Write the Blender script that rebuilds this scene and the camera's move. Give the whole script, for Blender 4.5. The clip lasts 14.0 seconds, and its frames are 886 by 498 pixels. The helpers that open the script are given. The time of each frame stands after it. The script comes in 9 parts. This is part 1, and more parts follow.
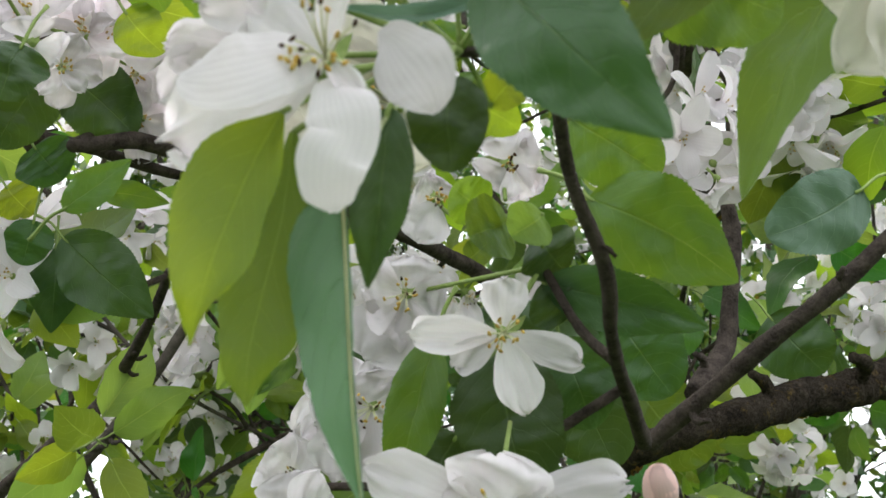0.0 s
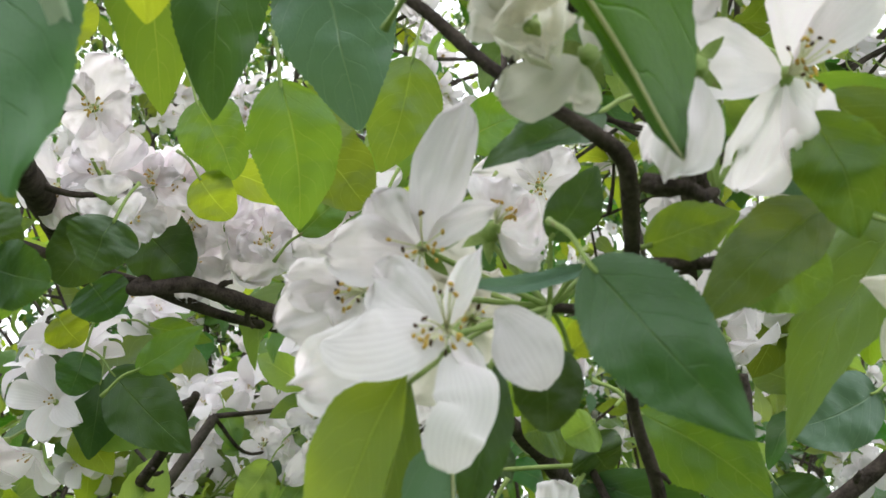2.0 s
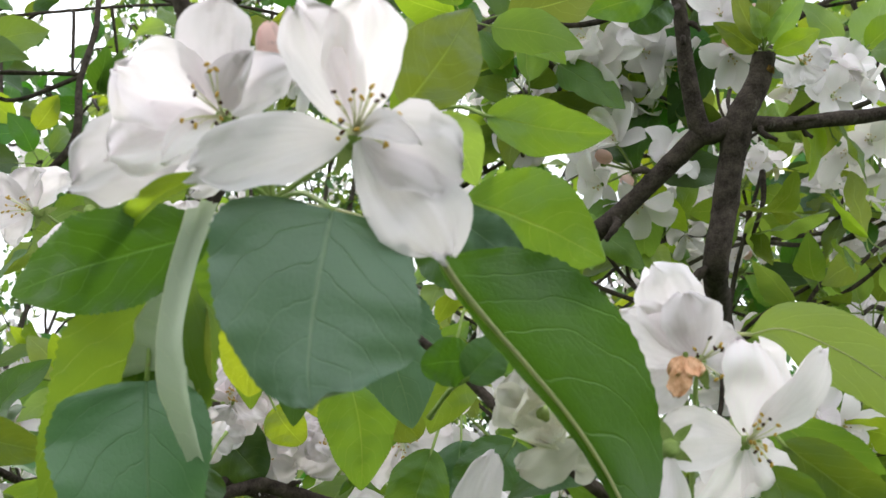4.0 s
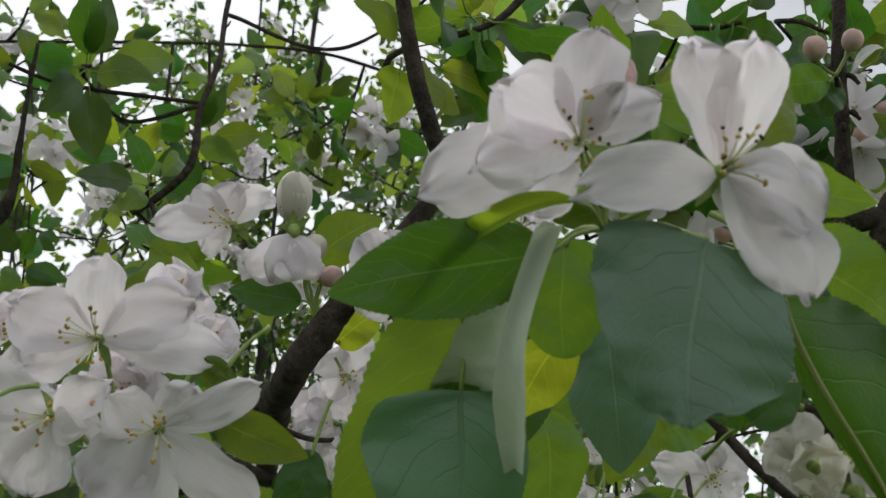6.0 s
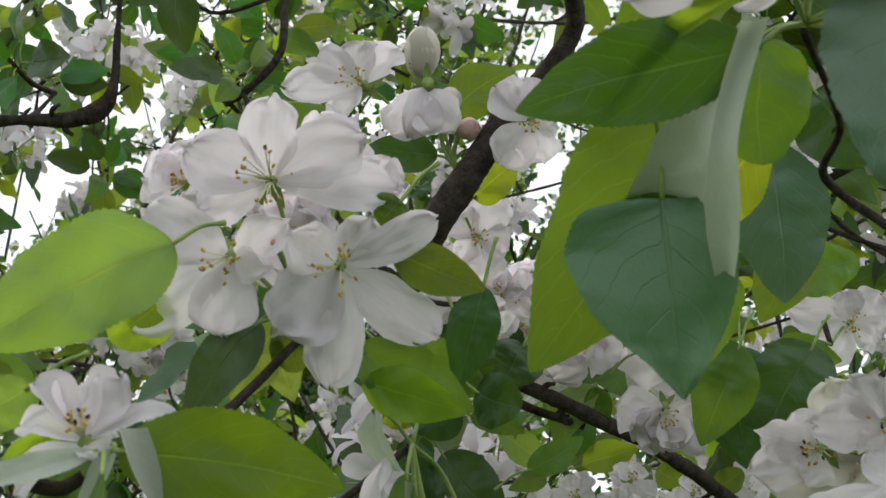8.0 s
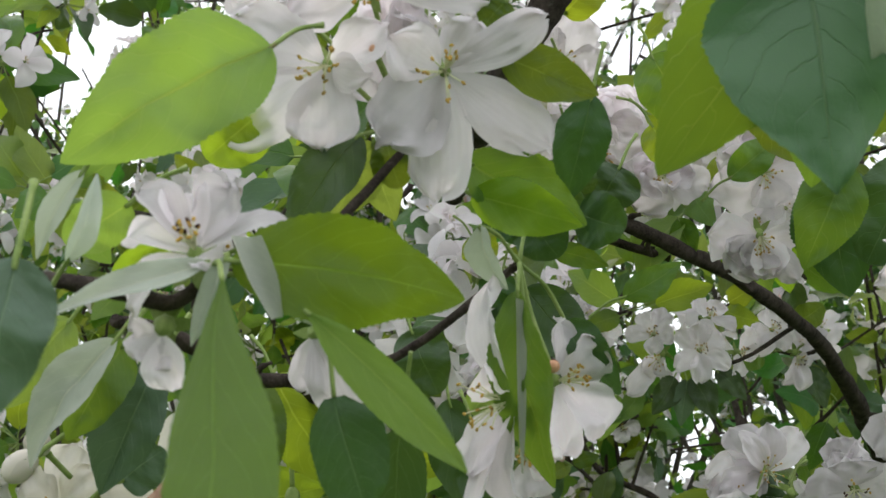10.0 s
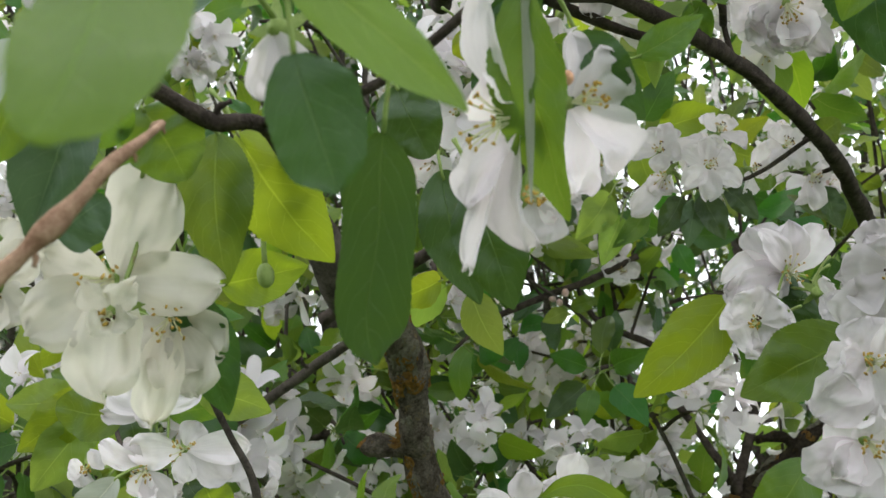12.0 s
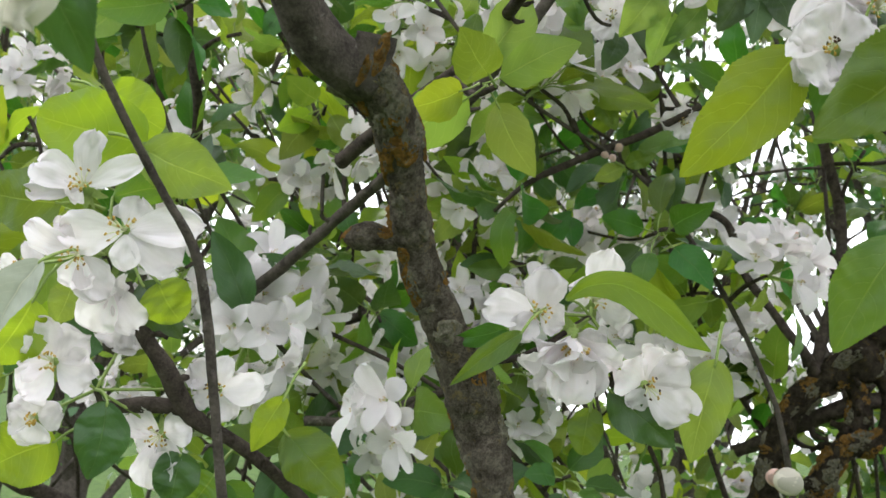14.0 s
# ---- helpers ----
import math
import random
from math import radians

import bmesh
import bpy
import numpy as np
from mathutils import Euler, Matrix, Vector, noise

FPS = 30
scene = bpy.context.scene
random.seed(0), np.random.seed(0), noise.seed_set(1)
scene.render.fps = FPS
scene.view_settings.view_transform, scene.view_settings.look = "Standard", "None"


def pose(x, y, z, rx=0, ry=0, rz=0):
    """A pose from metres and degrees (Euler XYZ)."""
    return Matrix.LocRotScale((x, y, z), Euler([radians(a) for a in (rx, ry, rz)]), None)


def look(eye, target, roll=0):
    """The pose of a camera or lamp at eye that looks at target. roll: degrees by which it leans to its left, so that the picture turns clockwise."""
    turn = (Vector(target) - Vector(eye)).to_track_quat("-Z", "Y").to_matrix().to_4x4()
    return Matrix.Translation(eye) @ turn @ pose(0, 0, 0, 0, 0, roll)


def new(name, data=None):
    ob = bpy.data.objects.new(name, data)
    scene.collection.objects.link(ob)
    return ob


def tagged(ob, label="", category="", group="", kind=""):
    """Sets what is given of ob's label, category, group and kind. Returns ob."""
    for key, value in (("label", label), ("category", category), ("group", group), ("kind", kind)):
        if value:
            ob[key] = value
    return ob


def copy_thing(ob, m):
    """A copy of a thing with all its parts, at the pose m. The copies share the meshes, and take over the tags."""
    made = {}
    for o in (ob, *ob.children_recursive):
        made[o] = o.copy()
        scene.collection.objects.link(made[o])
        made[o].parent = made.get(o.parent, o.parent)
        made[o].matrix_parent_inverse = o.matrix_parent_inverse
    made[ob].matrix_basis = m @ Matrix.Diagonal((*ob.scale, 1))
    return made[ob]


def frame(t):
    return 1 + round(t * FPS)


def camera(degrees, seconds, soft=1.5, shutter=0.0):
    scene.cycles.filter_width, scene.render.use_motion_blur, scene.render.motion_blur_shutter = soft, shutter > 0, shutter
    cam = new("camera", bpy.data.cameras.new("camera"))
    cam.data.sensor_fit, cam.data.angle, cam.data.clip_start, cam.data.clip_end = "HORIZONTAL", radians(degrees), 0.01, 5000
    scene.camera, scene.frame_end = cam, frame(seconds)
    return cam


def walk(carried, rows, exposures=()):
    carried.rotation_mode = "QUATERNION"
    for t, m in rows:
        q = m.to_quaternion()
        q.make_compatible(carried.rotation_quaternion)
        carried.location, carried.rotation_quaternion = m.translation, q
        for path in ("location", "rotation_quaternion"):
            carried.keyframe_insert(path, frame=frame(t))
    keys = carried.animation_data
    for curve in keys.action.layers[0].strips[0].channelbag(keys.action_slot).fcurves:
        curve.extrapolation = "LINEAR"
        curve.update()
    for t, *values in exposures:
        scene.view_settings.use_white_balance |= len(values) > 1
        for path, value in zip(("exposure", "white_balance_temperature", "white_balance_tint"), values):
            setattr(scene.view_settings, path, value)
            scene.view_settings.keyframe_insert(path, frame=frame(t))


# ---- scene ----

# ---- camera and its walk ----
cam = camera(44.10, 14.0)
PATH = [
    (0, (0.2045, 0.1305, 1.8692), (-0.0325, 2.0071, 2.5189), -0.60),
    (0.5, (0.2060, 0.1187, 1.8754), (0.0576, 2.0011, 2.5344), 0.91),
    (1, (0.2008, 0.1002, 1.8852), (0.0462, 1.9533, 2.6214), 1.96),
    (1.5, (0.1868, 0.0923, 1.8857), (-0.0076, 1.9323, 2.6451), 1.90),
    (2, (0.1854, 0.0910, 1.8898), (-0.0179, 1.9149, 2.6848), 2.70),
    (2.5, (0.1886, 0.0793, 1.8971), (0.0093, 1.8921, 2.7229), 3.40),
    (3, (0.1992, 0.0414, 1.9097), (-0.0183, 1.8269, 2.7842), 4.52),
    (3.5, (0.1993, 0.0199, 1.9180), (-0.0206, 1.7857, 2.8311), 4.79),
    (4, (0.1985, 0.0044, 1.9231), (-0.1084, 1.7547, 2.8409), 4.42),
    (4.2, (0.1724, 0.0099, 1.9212), (-0.0654, 1.7456, 2.8858), 4.43),
    (6.3, (0.1259, -0.0082, 1.9021), (-0.2232, 1.6758, 2.9231), 11.55),
    (6.5, (0.1231, -0.0087, 1.9053), (-0.2328, 1.6889, 2.9010), 11.59),
    (7, (0.1112, -0.0068, 1.8930), (-0.2714, 1.6930, 2.8748), 11.41),
    (7.5, (0.0950, -0.0032, 1.8881), (-0.3104, 1.7252, 2.8090), 10.30),
    (8, (0.0983, 0.0037, 1.8813), (-0.3248, 1.7609, 2.7375), 9.28),
    (8.2, (0.1049, 0.0067, 1.8726), (-0.3329, 1.7658, 2.7174), 9.24),
    (10.3, (0.0722, 0.0285, 1.8740), (-0.4196, 1.8857, 2.4298), 8.28),
    (10.5, (0.0681, 0.0357, 1.8676), (-0.4178, 1.9026, 2.3953), 8.01),
    (11, (0.0664, 0.0556, 1.8551), (-0.4035, 1.9403, 2.3318), 7.26),
    (11.5, (0.0694, 0.0664, 1.8538), (-0.3953, 1.9612, 2.2939), 6.96),
    (12, (0.0700, 0.0801, 1.8458), (-0.3919, 1.9823, 2.2561), 6.91),
    (12.5, (0.0756, 0.0971, 1.8364), (-0.4038, 2.0010, 2.2175), 6.83),
    (13, (0.0732, 0.1312, 1.8238), (-0.4296, 2.0387, 2.1534), 6.90),
    (13.5, (0.0735, 0.1683, 1.8041), (-0.4948, 2.0631, 2.0990), 6.62),
    (14, (0.0811, 0.1896, 1.7949), (-0.5045, 2.0792, 2.0885), 6.77),
]
walk(cam, [(t, look(eye, at, lean)) for t, eye, at, lean in PATH], [(0, 0.12), (2, 0.15), (3, 0.24), (4.2, -0.1), (6.3, -1.12), (7.4, -1.1), (8.2, -0.6), (10.3, -0.38), (11, -0.32), (12, 0.01), (13, 0.31), (14, 0.4)])
cam.data.dof.use_dof, cam.data.dof.focus_distance, cam.data.dof.aperture_fstop = True, 0.50, 42.0
SKY, CLOUD, SUN = 0.1, 23, 2.2

# ---- world, sun and exposure ----
SUN_UP, SUN_TURN = 52.0, 35.0
sky_world = bpy.data.worlds.new("sky")
scene.world = sky_world
sky_world.use_nodes = True
wt = sky_world.node_tree
wt.nodes.clear()
w_sky = wt.nodes.new("ShaderNodeTexSky")
w_sky.sky_type = "NISHITA"
w_sky.sun_disc = False
w_sky.sun_elevation = radians(SUN_UP)
w_sky.sun_rotation = radians(-SUN_TURN)
w_sky.air_density, w_sky.dust_density, w_sky.ozone_density = 1.0, 3.0, 1.0
w_tc = wt.nodes.new("ShaderNodeTexCoord")
w_map = wt.nodes.new("ShaderNodeMapping")
w_map.inputs["Scale"].default_value = (1.0, 1.0, 2.2)
w_cloud = wt.nodes.new("ShaderNodeTexNoise")
w_cloud.inputs["Scale"].default_value = 1.7
w_cloud.inputs["Detail"].default_value = 6.0
w_ramp = wt.nodes.new("ShaderNodeValToRGB")
w_ramp.color_ramp.elements[0].position, w_ramp.color_ramp.elements[1].position = 0.30, 0.56
w_ramp.color_ramp.elements[0].color = (0.25, 0.25, 0.25, 1)
w_mix = wt.nodes.new("ShaderNodeMixRGB")
w_mix.inputs[2].default_value = (CLOUD * 0.97, CLOUD, CLOUD * 1.05, 1)
w_bg = wt.nodes.new("ShaderNodeBackground")
w_bg.inputs["Strength"].default_value = SKY
w_out = wt.nodes.new("ShaderNodeOutputWorld")
wt.links.new(w_tc.outputs["Generated"], w_map.inputs["Vector"])
wt.links.new(w_map.outputs["Vector"], w_cloud.inputs["Vector"])
wt.links.new(w_cloud.outputs["Fac"], w_ramp.inputs["Fac"])
wt.links.new(w_ramp.outputs["Color"], w_mix.inputs[0])
wt.links.new(w_sky.outputs["Color"], w_mix.inputs[1])
wt.links.new(w_mix.outputs["Color"], w_bg.inputs["Color"])
wt.links.new(w_bg.outputs["Background"], w_out.inputs["Surface"])

sun = new("sun", bpy.data.lights.new("sun", "SUN"))
sun.data.energy, sun.data.angle, sun.data.color = SUN, radians(14), (1.0, 0.95, 0.88)
sun_dir = Vector((-math.sin(radians(SUN_TURN)) * math.cos(radians(SUN_UP)), math.cos(radians(SUN_TURN)) * math.cos(radians(SUN_UP)), math.sin(radians(SUN_UP))))
sun.matrix_world = look(sun_dir * 30, (0, 0, 0))


# ---- materials ----
def node(nt, kind, **values):
    n = nt.nodes.new(kind)
    for key, v in values.items():
        n.inputs[key.replace("_", " ")].default_value = v
    return n


def sheet_material(name, front, through_colour, share, rough, veins, spots=0.0, bump=0.4):
    """A thin leaf or petal: gloss and colour on its face, daylight through it, veins along its own length."""
    mat = bpy.data.materials.new(name)
    mat.use_nodes = True
    nt = mat.node_tree
    nt.nodes.clear()
    out = nt.nodes.new("ShaderNodeOutputMaterial")
    uv = nt.nodes.new("ShaderNodeUVMap")
    uv.uv_map = "UVMap"
    sep = nt.nodes.new("ShaderNodeSeparateXYZ")
    nt.links.new(uv.outputs["UV"], sep.inputs[0])

    def calc(op, a, b=None):
        m = nt.nodes.new("ShaderNodeMath")
        m.operation = op
        for i, v in enumerate((a, b)):
            if v is None:
                continue
            if isinstance(v, (int, float)):
                m.inputs[i].default_value = v
            else:
                nt.links.new(v, m.inputs[i])
        return m.outputs[0]

    across = calc("ABSOLUTE", calc("SUBTRACT", sep.outputs["X"], 0.5))
    wob = node(nt, "ShaderNodeTexNoise", Scale=5.0, Detail=2.0)
    nt.links.new(uv.outputs["UV"], wob.inputs["Vector"])
    if veins > 0:
        side_shift = calc("MULTIPLY", calc("GREATER_THAN", sep.outputs["X"], 0.5), 0.055)
        sweep = calc("MULTIPLY", across, calc("ADD", 0.34, calc("MULTIPLY", across, 0.62)))
        along = calc("ADD", calc("SUBTRACT", calc("ADD", sep.outputs["Y"], side_shift), sweep), calc("MULTIPLY", wob.outputs["Fac"], 0.11))
        wave = calc("ABSOLUTE", calc("SINE", calc("MULTIPLY", along, 24.0)))
        side_veins = calc("SUBTRACT", 1.0, calc("MINIMUM", calc("MULTIPLY", wave, 8.5), 1.0))
        net = node(nt, "ShaderNodeTexVoronoi", Scale=26.0)
        net.feature = "DISTANCE_TO_EDGE"
        nt.links.new(uv.outputs["UV"], net.inputs["Vector"])
        mesh_veins = calc("SUBTRACT", 1.0, calc("MINIMUM", calc("MULTIPLY", net.outputs["Distance"], 9.0), 1.0))
        mid = calc("SUBTRACT", 1.0, calc("MINIMUM", calc("DIVIDE", across, calc("SUBTRACT", 0.024, calc("MULTIPLY", sep.outputs["Y"], 0.017))), 1.0))
        lines = calc("MINIMUM", calc("ADD", calc("MULTIPLY", mid, 2.6), calc("ADD", side_veins, calc("MULTIPLY", mesh_veins, 0.12))), 2.6)
    else:
        fan = calc("ADD", calc("MULTIPLY", across, calc("ADD", 34.0, calc("MULTIPLY", sep.outputs["Y"], -14.0))), calc("MULTIPLY", wob.outputs["Fac"], 2.0))
        lines = calc("MULTIPLY", calc("ADD", calc("SINE", calc("MULTIPLY", fan, 2.2)), 1.0), 0.5)
    info = nt.nodes.new("ShaderNodeObjectInfo")
    tc = nt.nodes.new("ShaderNodeTexCoord")
    big = node(nt, "ShaderNodeTexNoise", Scale=38.0, Detail=3.0, Roughness=0.55)
    nt.links.new(tc.outputs["Object"], big.inputs["Vector"])
    fine = node(nt, "ShaderNodeTexNoise", Scale=900.0, Detail=2.0)
    nt.links.new(tc.outputs["Object"], fine.inputs["Vector"])
    island = nt.nodes.new("ShaderNodeNewGeometry")
    rnd = calc("FRACT", calc("ADD", info.outputs["Random"], calc("MULTIPLY", island.outputs["Random Per Island"], 0.73)))

    def tint(colour, low, high, vein_gain):
        hsv = nt.nodes.new("ShaderNodeHueSaturation")
        hsv.inputs["Color"].default_value = (*colour, 1)
        vary = calc("ADD", calc("MULTIPLY", rnd, 0.55), calc("MULTIPLY", big.outputs["Fac"], 0.45))
        nt.links.new(calc("ADD", low, calc("MULTIPLY", vary, high - low)), hsv.inputs["Value"])
        if veins > 0:
            nt.links.new(calc("ADD", 0.478, calc("MULTIPLY", rnd, 0.04)), hsv.inputs["Hue"])
        mix = nt.nodes.new("ShaderNodeMixRGB")
        mix.blend_type = "MULTIPLY" if veins <= 0 else "MIX"
        nt.links.new(calc("MINIMUM", calc("MULTIPLY", lines, vein_gain), 0.8), mix.inputs[0])
        nt.links.new(hsv.outputs["Color"], mix.inputs[1])
        mix.inputs[2].default_value = (0.9, 0.9, 0.88, 1) if veins <= 0 else (colour[0] * 1.5 + 0.06, colour[1] * 1.3 + 0.07, colour[2] * 1.3 + 0.03, 1)
        last = mix.outputs["Color"]
        if spots > 0:
            dots = node(nt, "ShaderNodeTexNoise", Scale=160.0, Detail=3.0, Roughness=0.7)
            nt.links.new(tc.outputs["Object"], dots.inputs["Vector"])
            gate = calc("MULTIPLY", calc("GREATER_THAN", dots.outputs["Fac"], 0.74), spots)
            brown = nt.nodes.new("ShaderNodeMixRGB")
            nt.links.new(gate, brown.inputs[0])
            nt.links.new(last, brown.inputs[1])
            brown.inputs[2].default_value = (0.16, 0.09, 0.03, 1)
            last = brown.outputs["Color"]
        return last

    p = nt.nodes.new("ShaderNodeBsdfPrincipled")
    p.inputs["Roughness"].default_value = rough
    p.inputs["Specular IOR Level"].default_value = 0.46 if veins > 0 else 0.2
    nt.links.new(tint(front, 0.60, 1.35, abs(veins)), p.inputs["Base Color"])
    tr = nt.nodes.new("ShaderNodeBsdfTranslucent")
    nt.links.new(tint(through_colour, 0.66, 1.25, abs(veins) * 0.7), tr.inputs["Color"])
    b = node(nt, "ShaderNodeBump", Strength=bump, Distance=0.0006)
    nt.links.new(calc("ADD", calc("MULTIPLY", lines, -1.0 if veins > 0 else 0.35), calc("ADD", calc("MULTIPLY", big.outputs["Fac"], 1.2), calc("MULTIPLY", fine.outputs["Fac"], 0.25))), b.inputs["Height"])
    nt.links.new(b.outputs["Normal"], p.inputs["Normal"])
    mix = nt.nodes.new("ShaderNodeMixShader")
    mix.inputs[0].default_value = share
    nt.links.new(p.outputs[0], mix.inputs[1])
    nt.links.new(tr.outputs[0], mix.inputs[2])
    nt.links.new(mix.outputs[0], out.inputs["Surface"])
    return mat


def solid_material(name, low, high, rough, scale, extra=None, cover=0.5, bump=0.5, depth=0.002, share=0.0):
    """A bark-like or fleshy solid: two tones in noise at two scales, and a third tone in patches."""
    mat = bpy.data.materials.new(name)
    mat.use_nodes = True
    nt = mat.node_tree
    p = nt.nodes["Principled BSDF"]
    p.inputs["Roughness"].default_value = rough
    p.inputs["Specular IOR Level"].default_value = 0.35 if rough < 0.7 else 0.08
    tc = nt.nodes.new("ShaderNodeTexCoord")
    big = node(nt, "ShaderNodeTexNoise", Scale=scale, Detail=5.0, Roughness=0.65)
    fine = node(nt, "ShaderNodeTexNoise", Scale=scale * 7.0, Detail=4.0, Roughness=0.7)
    for n in (big, fine):
        nt.links.new(tc.outputs["Object"], n.inputs["Vector"])
    ramp = nt.nodes.new("ShaderNodeValToRGB")
    ramp.color_ramp.elements[0].position, ramp.color_ramp.elements[1].position = 0.32, 0.7
    ramp.color_ramp.elements[0].color, ramp.color_ramp.elements[1].color = (*low, 1), (*high, 1)
    add = nt.nodes.new("ShaderNodeMath")
    add.operation = "MULTIPLY_ADD"
    add.inputs[1].default_value, add.inputs[2].default_value = 0.5, 0.25
    nt.links.new(fine.outputs["Fac"], add.inputs[0])
    avg = nt.nodes.new("ShaderNodeMath")
    avg.operation = "ADD"
    nt.links.new(add.outputs[0], avg.inputs[0])
    half = nt.nodes.new("ShaderNodeMath")
    half.operation = "MULTIPLY_ADD"
    half.inputs[1].default_value, half.inputs[2].default_value = 0.9, -0.45
    nt.links.new(big.outputs["Fac"], half.inputs[0])
    nt.links.new(half.outputs[0], avg.inputs[1])
    nt.links.new(avg.outputs[0], ramp.inputs["Fac"])
    last = ramp.outputs["Color"]
    if extra:
        patch = node(nt, "ShaderNodeTexNoise", Scale=scale * 0.8, Detail=6.0, Roughness=0.75)
        shift = node(nt, "ShaderNodeMapping", Location=(3.1, 1.7, 5.2))
        nt.links.new(tc.outputs["Object"], shift.inputs["Vector"])
        nt.links.new(shift.outputs["Vector"], patch.inputs["Vector"])
        gate = nt.nodes.new("ShaderNodeValToRGB")
        gate.color_ramp.elements[0].position, gate.color_ramp.elements[1].position = 1 - cover - 0.04, 1 - cover + 0.06
        nt.links.new(patch.outputs["Fac"], gate.inputs["Fac"])
        mix = nt.nodes.new("ShaderNodeMixRGB")
        nt.links.new(gate.outputs["Color"], mix.inputs[0])
        nt.links.new(last, mix.inputs[1])
        mix.inputs[2].default_value = (*extra, 1)
        last = mix.outputs["Color"]
    nt.links.new(last, p.inputs["Base Color"])
    b = node(nt, "ShaderNodeBump", Strength=bump, Distance=depth)
    height = avg.outputs[0]
    if depth > 0.004:
        warp = node(nt, "ShaderNodeMixRGB", Fac=0.02)
        nt.links.new(tc.outputs["Object"], warp.inputs[1])
        nt.links.new(big.outputs["Color"], warp.inputs[2])
        plates = node(nt, "ShaderNodeTexVoronoi", Scale=scale * 2.2)
        plates.feature = "DISTANCE_TO_EDGE"
        nt.links.new(warp.outputs["Color"], plates.inputs["Vector"])
        crack = nt.nodes.new("ShaderNodeMapRange")
        crack.inputs["From Max"].default_value = 0.09
        crack.inputs["To Min"].default_value = 0.45
        nt.links.new(plates.outputs["Distance"], crack.inputs["Value"])
        both = nt.nodes.new("ShaderNodeMath")
        both.operation = "MULTIPLY_ADD"
        both.inputs[1].default_value = 0.55
        nt.links.new(crack.outputs["Result"], both.inputs[0])
        nt.links.new(avg.outputs[0], both.inputs[2])
        height = both.outputs[0]
        dark = nt.nodes.new("ShaderNodeMixRGB")
        dark.inputs[1].default_value = (low[0] * 0.6, low[1] * 0.6, low[2] * 0.6, 1)
        nt.links.new(crack.outputs["Result"], dark.inputs[0])
        nt.links.new(last, dark.inputs[2])
        nt.links.new(dark.outputs["Color"], p.inputs["Base Color"])
    nt.links.new(height, b.inputs["Height"])
    nt.links.new(b.outputs["Normal"], p.inputs["Normal"])
    return mat


LEAF = {
    "g": sheet_material("leaf_green", (0.058, 0.134, 0.020), (0.28, 0.41, 0.030), 0.37, 0.40, 0.26, 0.5, 0.55),
    # dark leaves; the far crowns and one sprig also use it as painted shade
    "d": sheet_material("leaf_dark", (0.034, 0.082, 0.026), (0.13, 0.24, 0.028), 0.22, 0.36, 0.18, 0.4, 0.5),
    "b": sheet_material("leaf_blue_green", (0.090, 0.165, 0.108), (0.15, 0.26, 0.10), 0.20, 0.34, 0.22, 0.2, 0.45),
    "t": sheet_material("leaf_teal_green", (0.090, 0.168, 0.082), (0.15, 0.29, 0.06), 0.24, 0.36, 0.15, 0.2, 0.5),
    "m": sheet_material("leaf_mid_green", (0.030, 0.112, 0.014), (0.12, 0.33, 0.02), 0.32, 0.42, 0.34, 0.5, 0.55),
    "y": sheet_material("leaf_yellow_green", (0.155, 0.245, 0.022), (0.44, 0.60, 0.03), 0.54, 0.43, 0.34, 0.3, 0.55),
    "v": sheet_material("leaf_vivid", (0.085, 0.188, 0.013), (0.31, 0.54, 0.025), 0.50, 0.5, 0.30, 0.2, 0.45),
    "l": sheet_material("leaf_light", (0.160, 0.240, 0.050), (0.40, 0.55, 0.07), 0.48, 0.44, 0.32, 0.5, 0.55),
    "w": sheet_material("leaf_underside", (0.52, 0.56, 0.48), (0.46, 0.52, 0.36), 0.34, 0.7, 0.25, 0.0, 0.4),
}
PETAL = sheet_material("petal_white", (0.88, 0.835, 0.865), (0.95, 0.885, 0.92), 0.46, 0.55, -0.20, 0.0, 0.28)
PETAL_CREAM = sheet_material("petal_cream", (0.79, 0.75, 0.68), (0.83, 0.79, 0.69), 0.46, 0.55, -0.16, 0.0, 0.16)
PETAL_PINK = sheet_material("petal_pink", (0.82, 0.60, 0.56), (0.86, 0.60, 0.52), 0.35, 0.55, -0.4, 0.0, 0.2)
STALK = solid_material("green_stalk", (0.16, 0.24, 0.05), (0.30, 0.38, 0.12), 0.6, 160.0, (0.22, 0.12, 0.08), 0.36, 0.3, 0.0003)
RIB = sheet_material("leaf_rib", (0.60, 0.64, 0.36), (0.62, 0.68, 0.32), 0.5, 0.5, 0.0001, 0.0, 0.1)
FILAMENT = solid_material("filament", (0.62, 0.62, 0.36), (0.78, 0.78, 0.55), 0.6, 300.0, None, 0.5, 0.1, 0.0001)
ANTHER = solid_material("anther_yellow", (0.42, 0.24, 0.05), (0.66, 0.46, 0.12), 0.8, 400.0, (0.05, 0.03, 0.02), 0.42, 0.5, 0.0002)
ANTHER_DARK = solid_material("anther_dark", (0.03, 0.02, 0.015), (0.10, 0.05, 0.03), 0.8, 400.0, None, 0.5, 0.5, 0.0002)
BARK = solid_material("bark_dark", (0.024, 0.019, 0.016), (0.108, 0.086, 0.073), 0.85, 140.0, (0.15, 0.14, 0.12), 0.34, 1.0, 0.0025)
BARK_GREY = solid_material("bark_grey", (0.040, 0.033, 0.029), (0.130, 0.110, 0.095), 0.85, 100.0, (0.20, 0.19, 0.16), 0.36, 1.0, 0.0024)
BARK_LICHEN = solid_material("bark_lichen", (0.050, 0.040, 0.030), (0.270, 0.235, 0.185), 0.92, 150.0, (0.250, 0.190, 0.085), 0.40, 1.0, 0.0055)
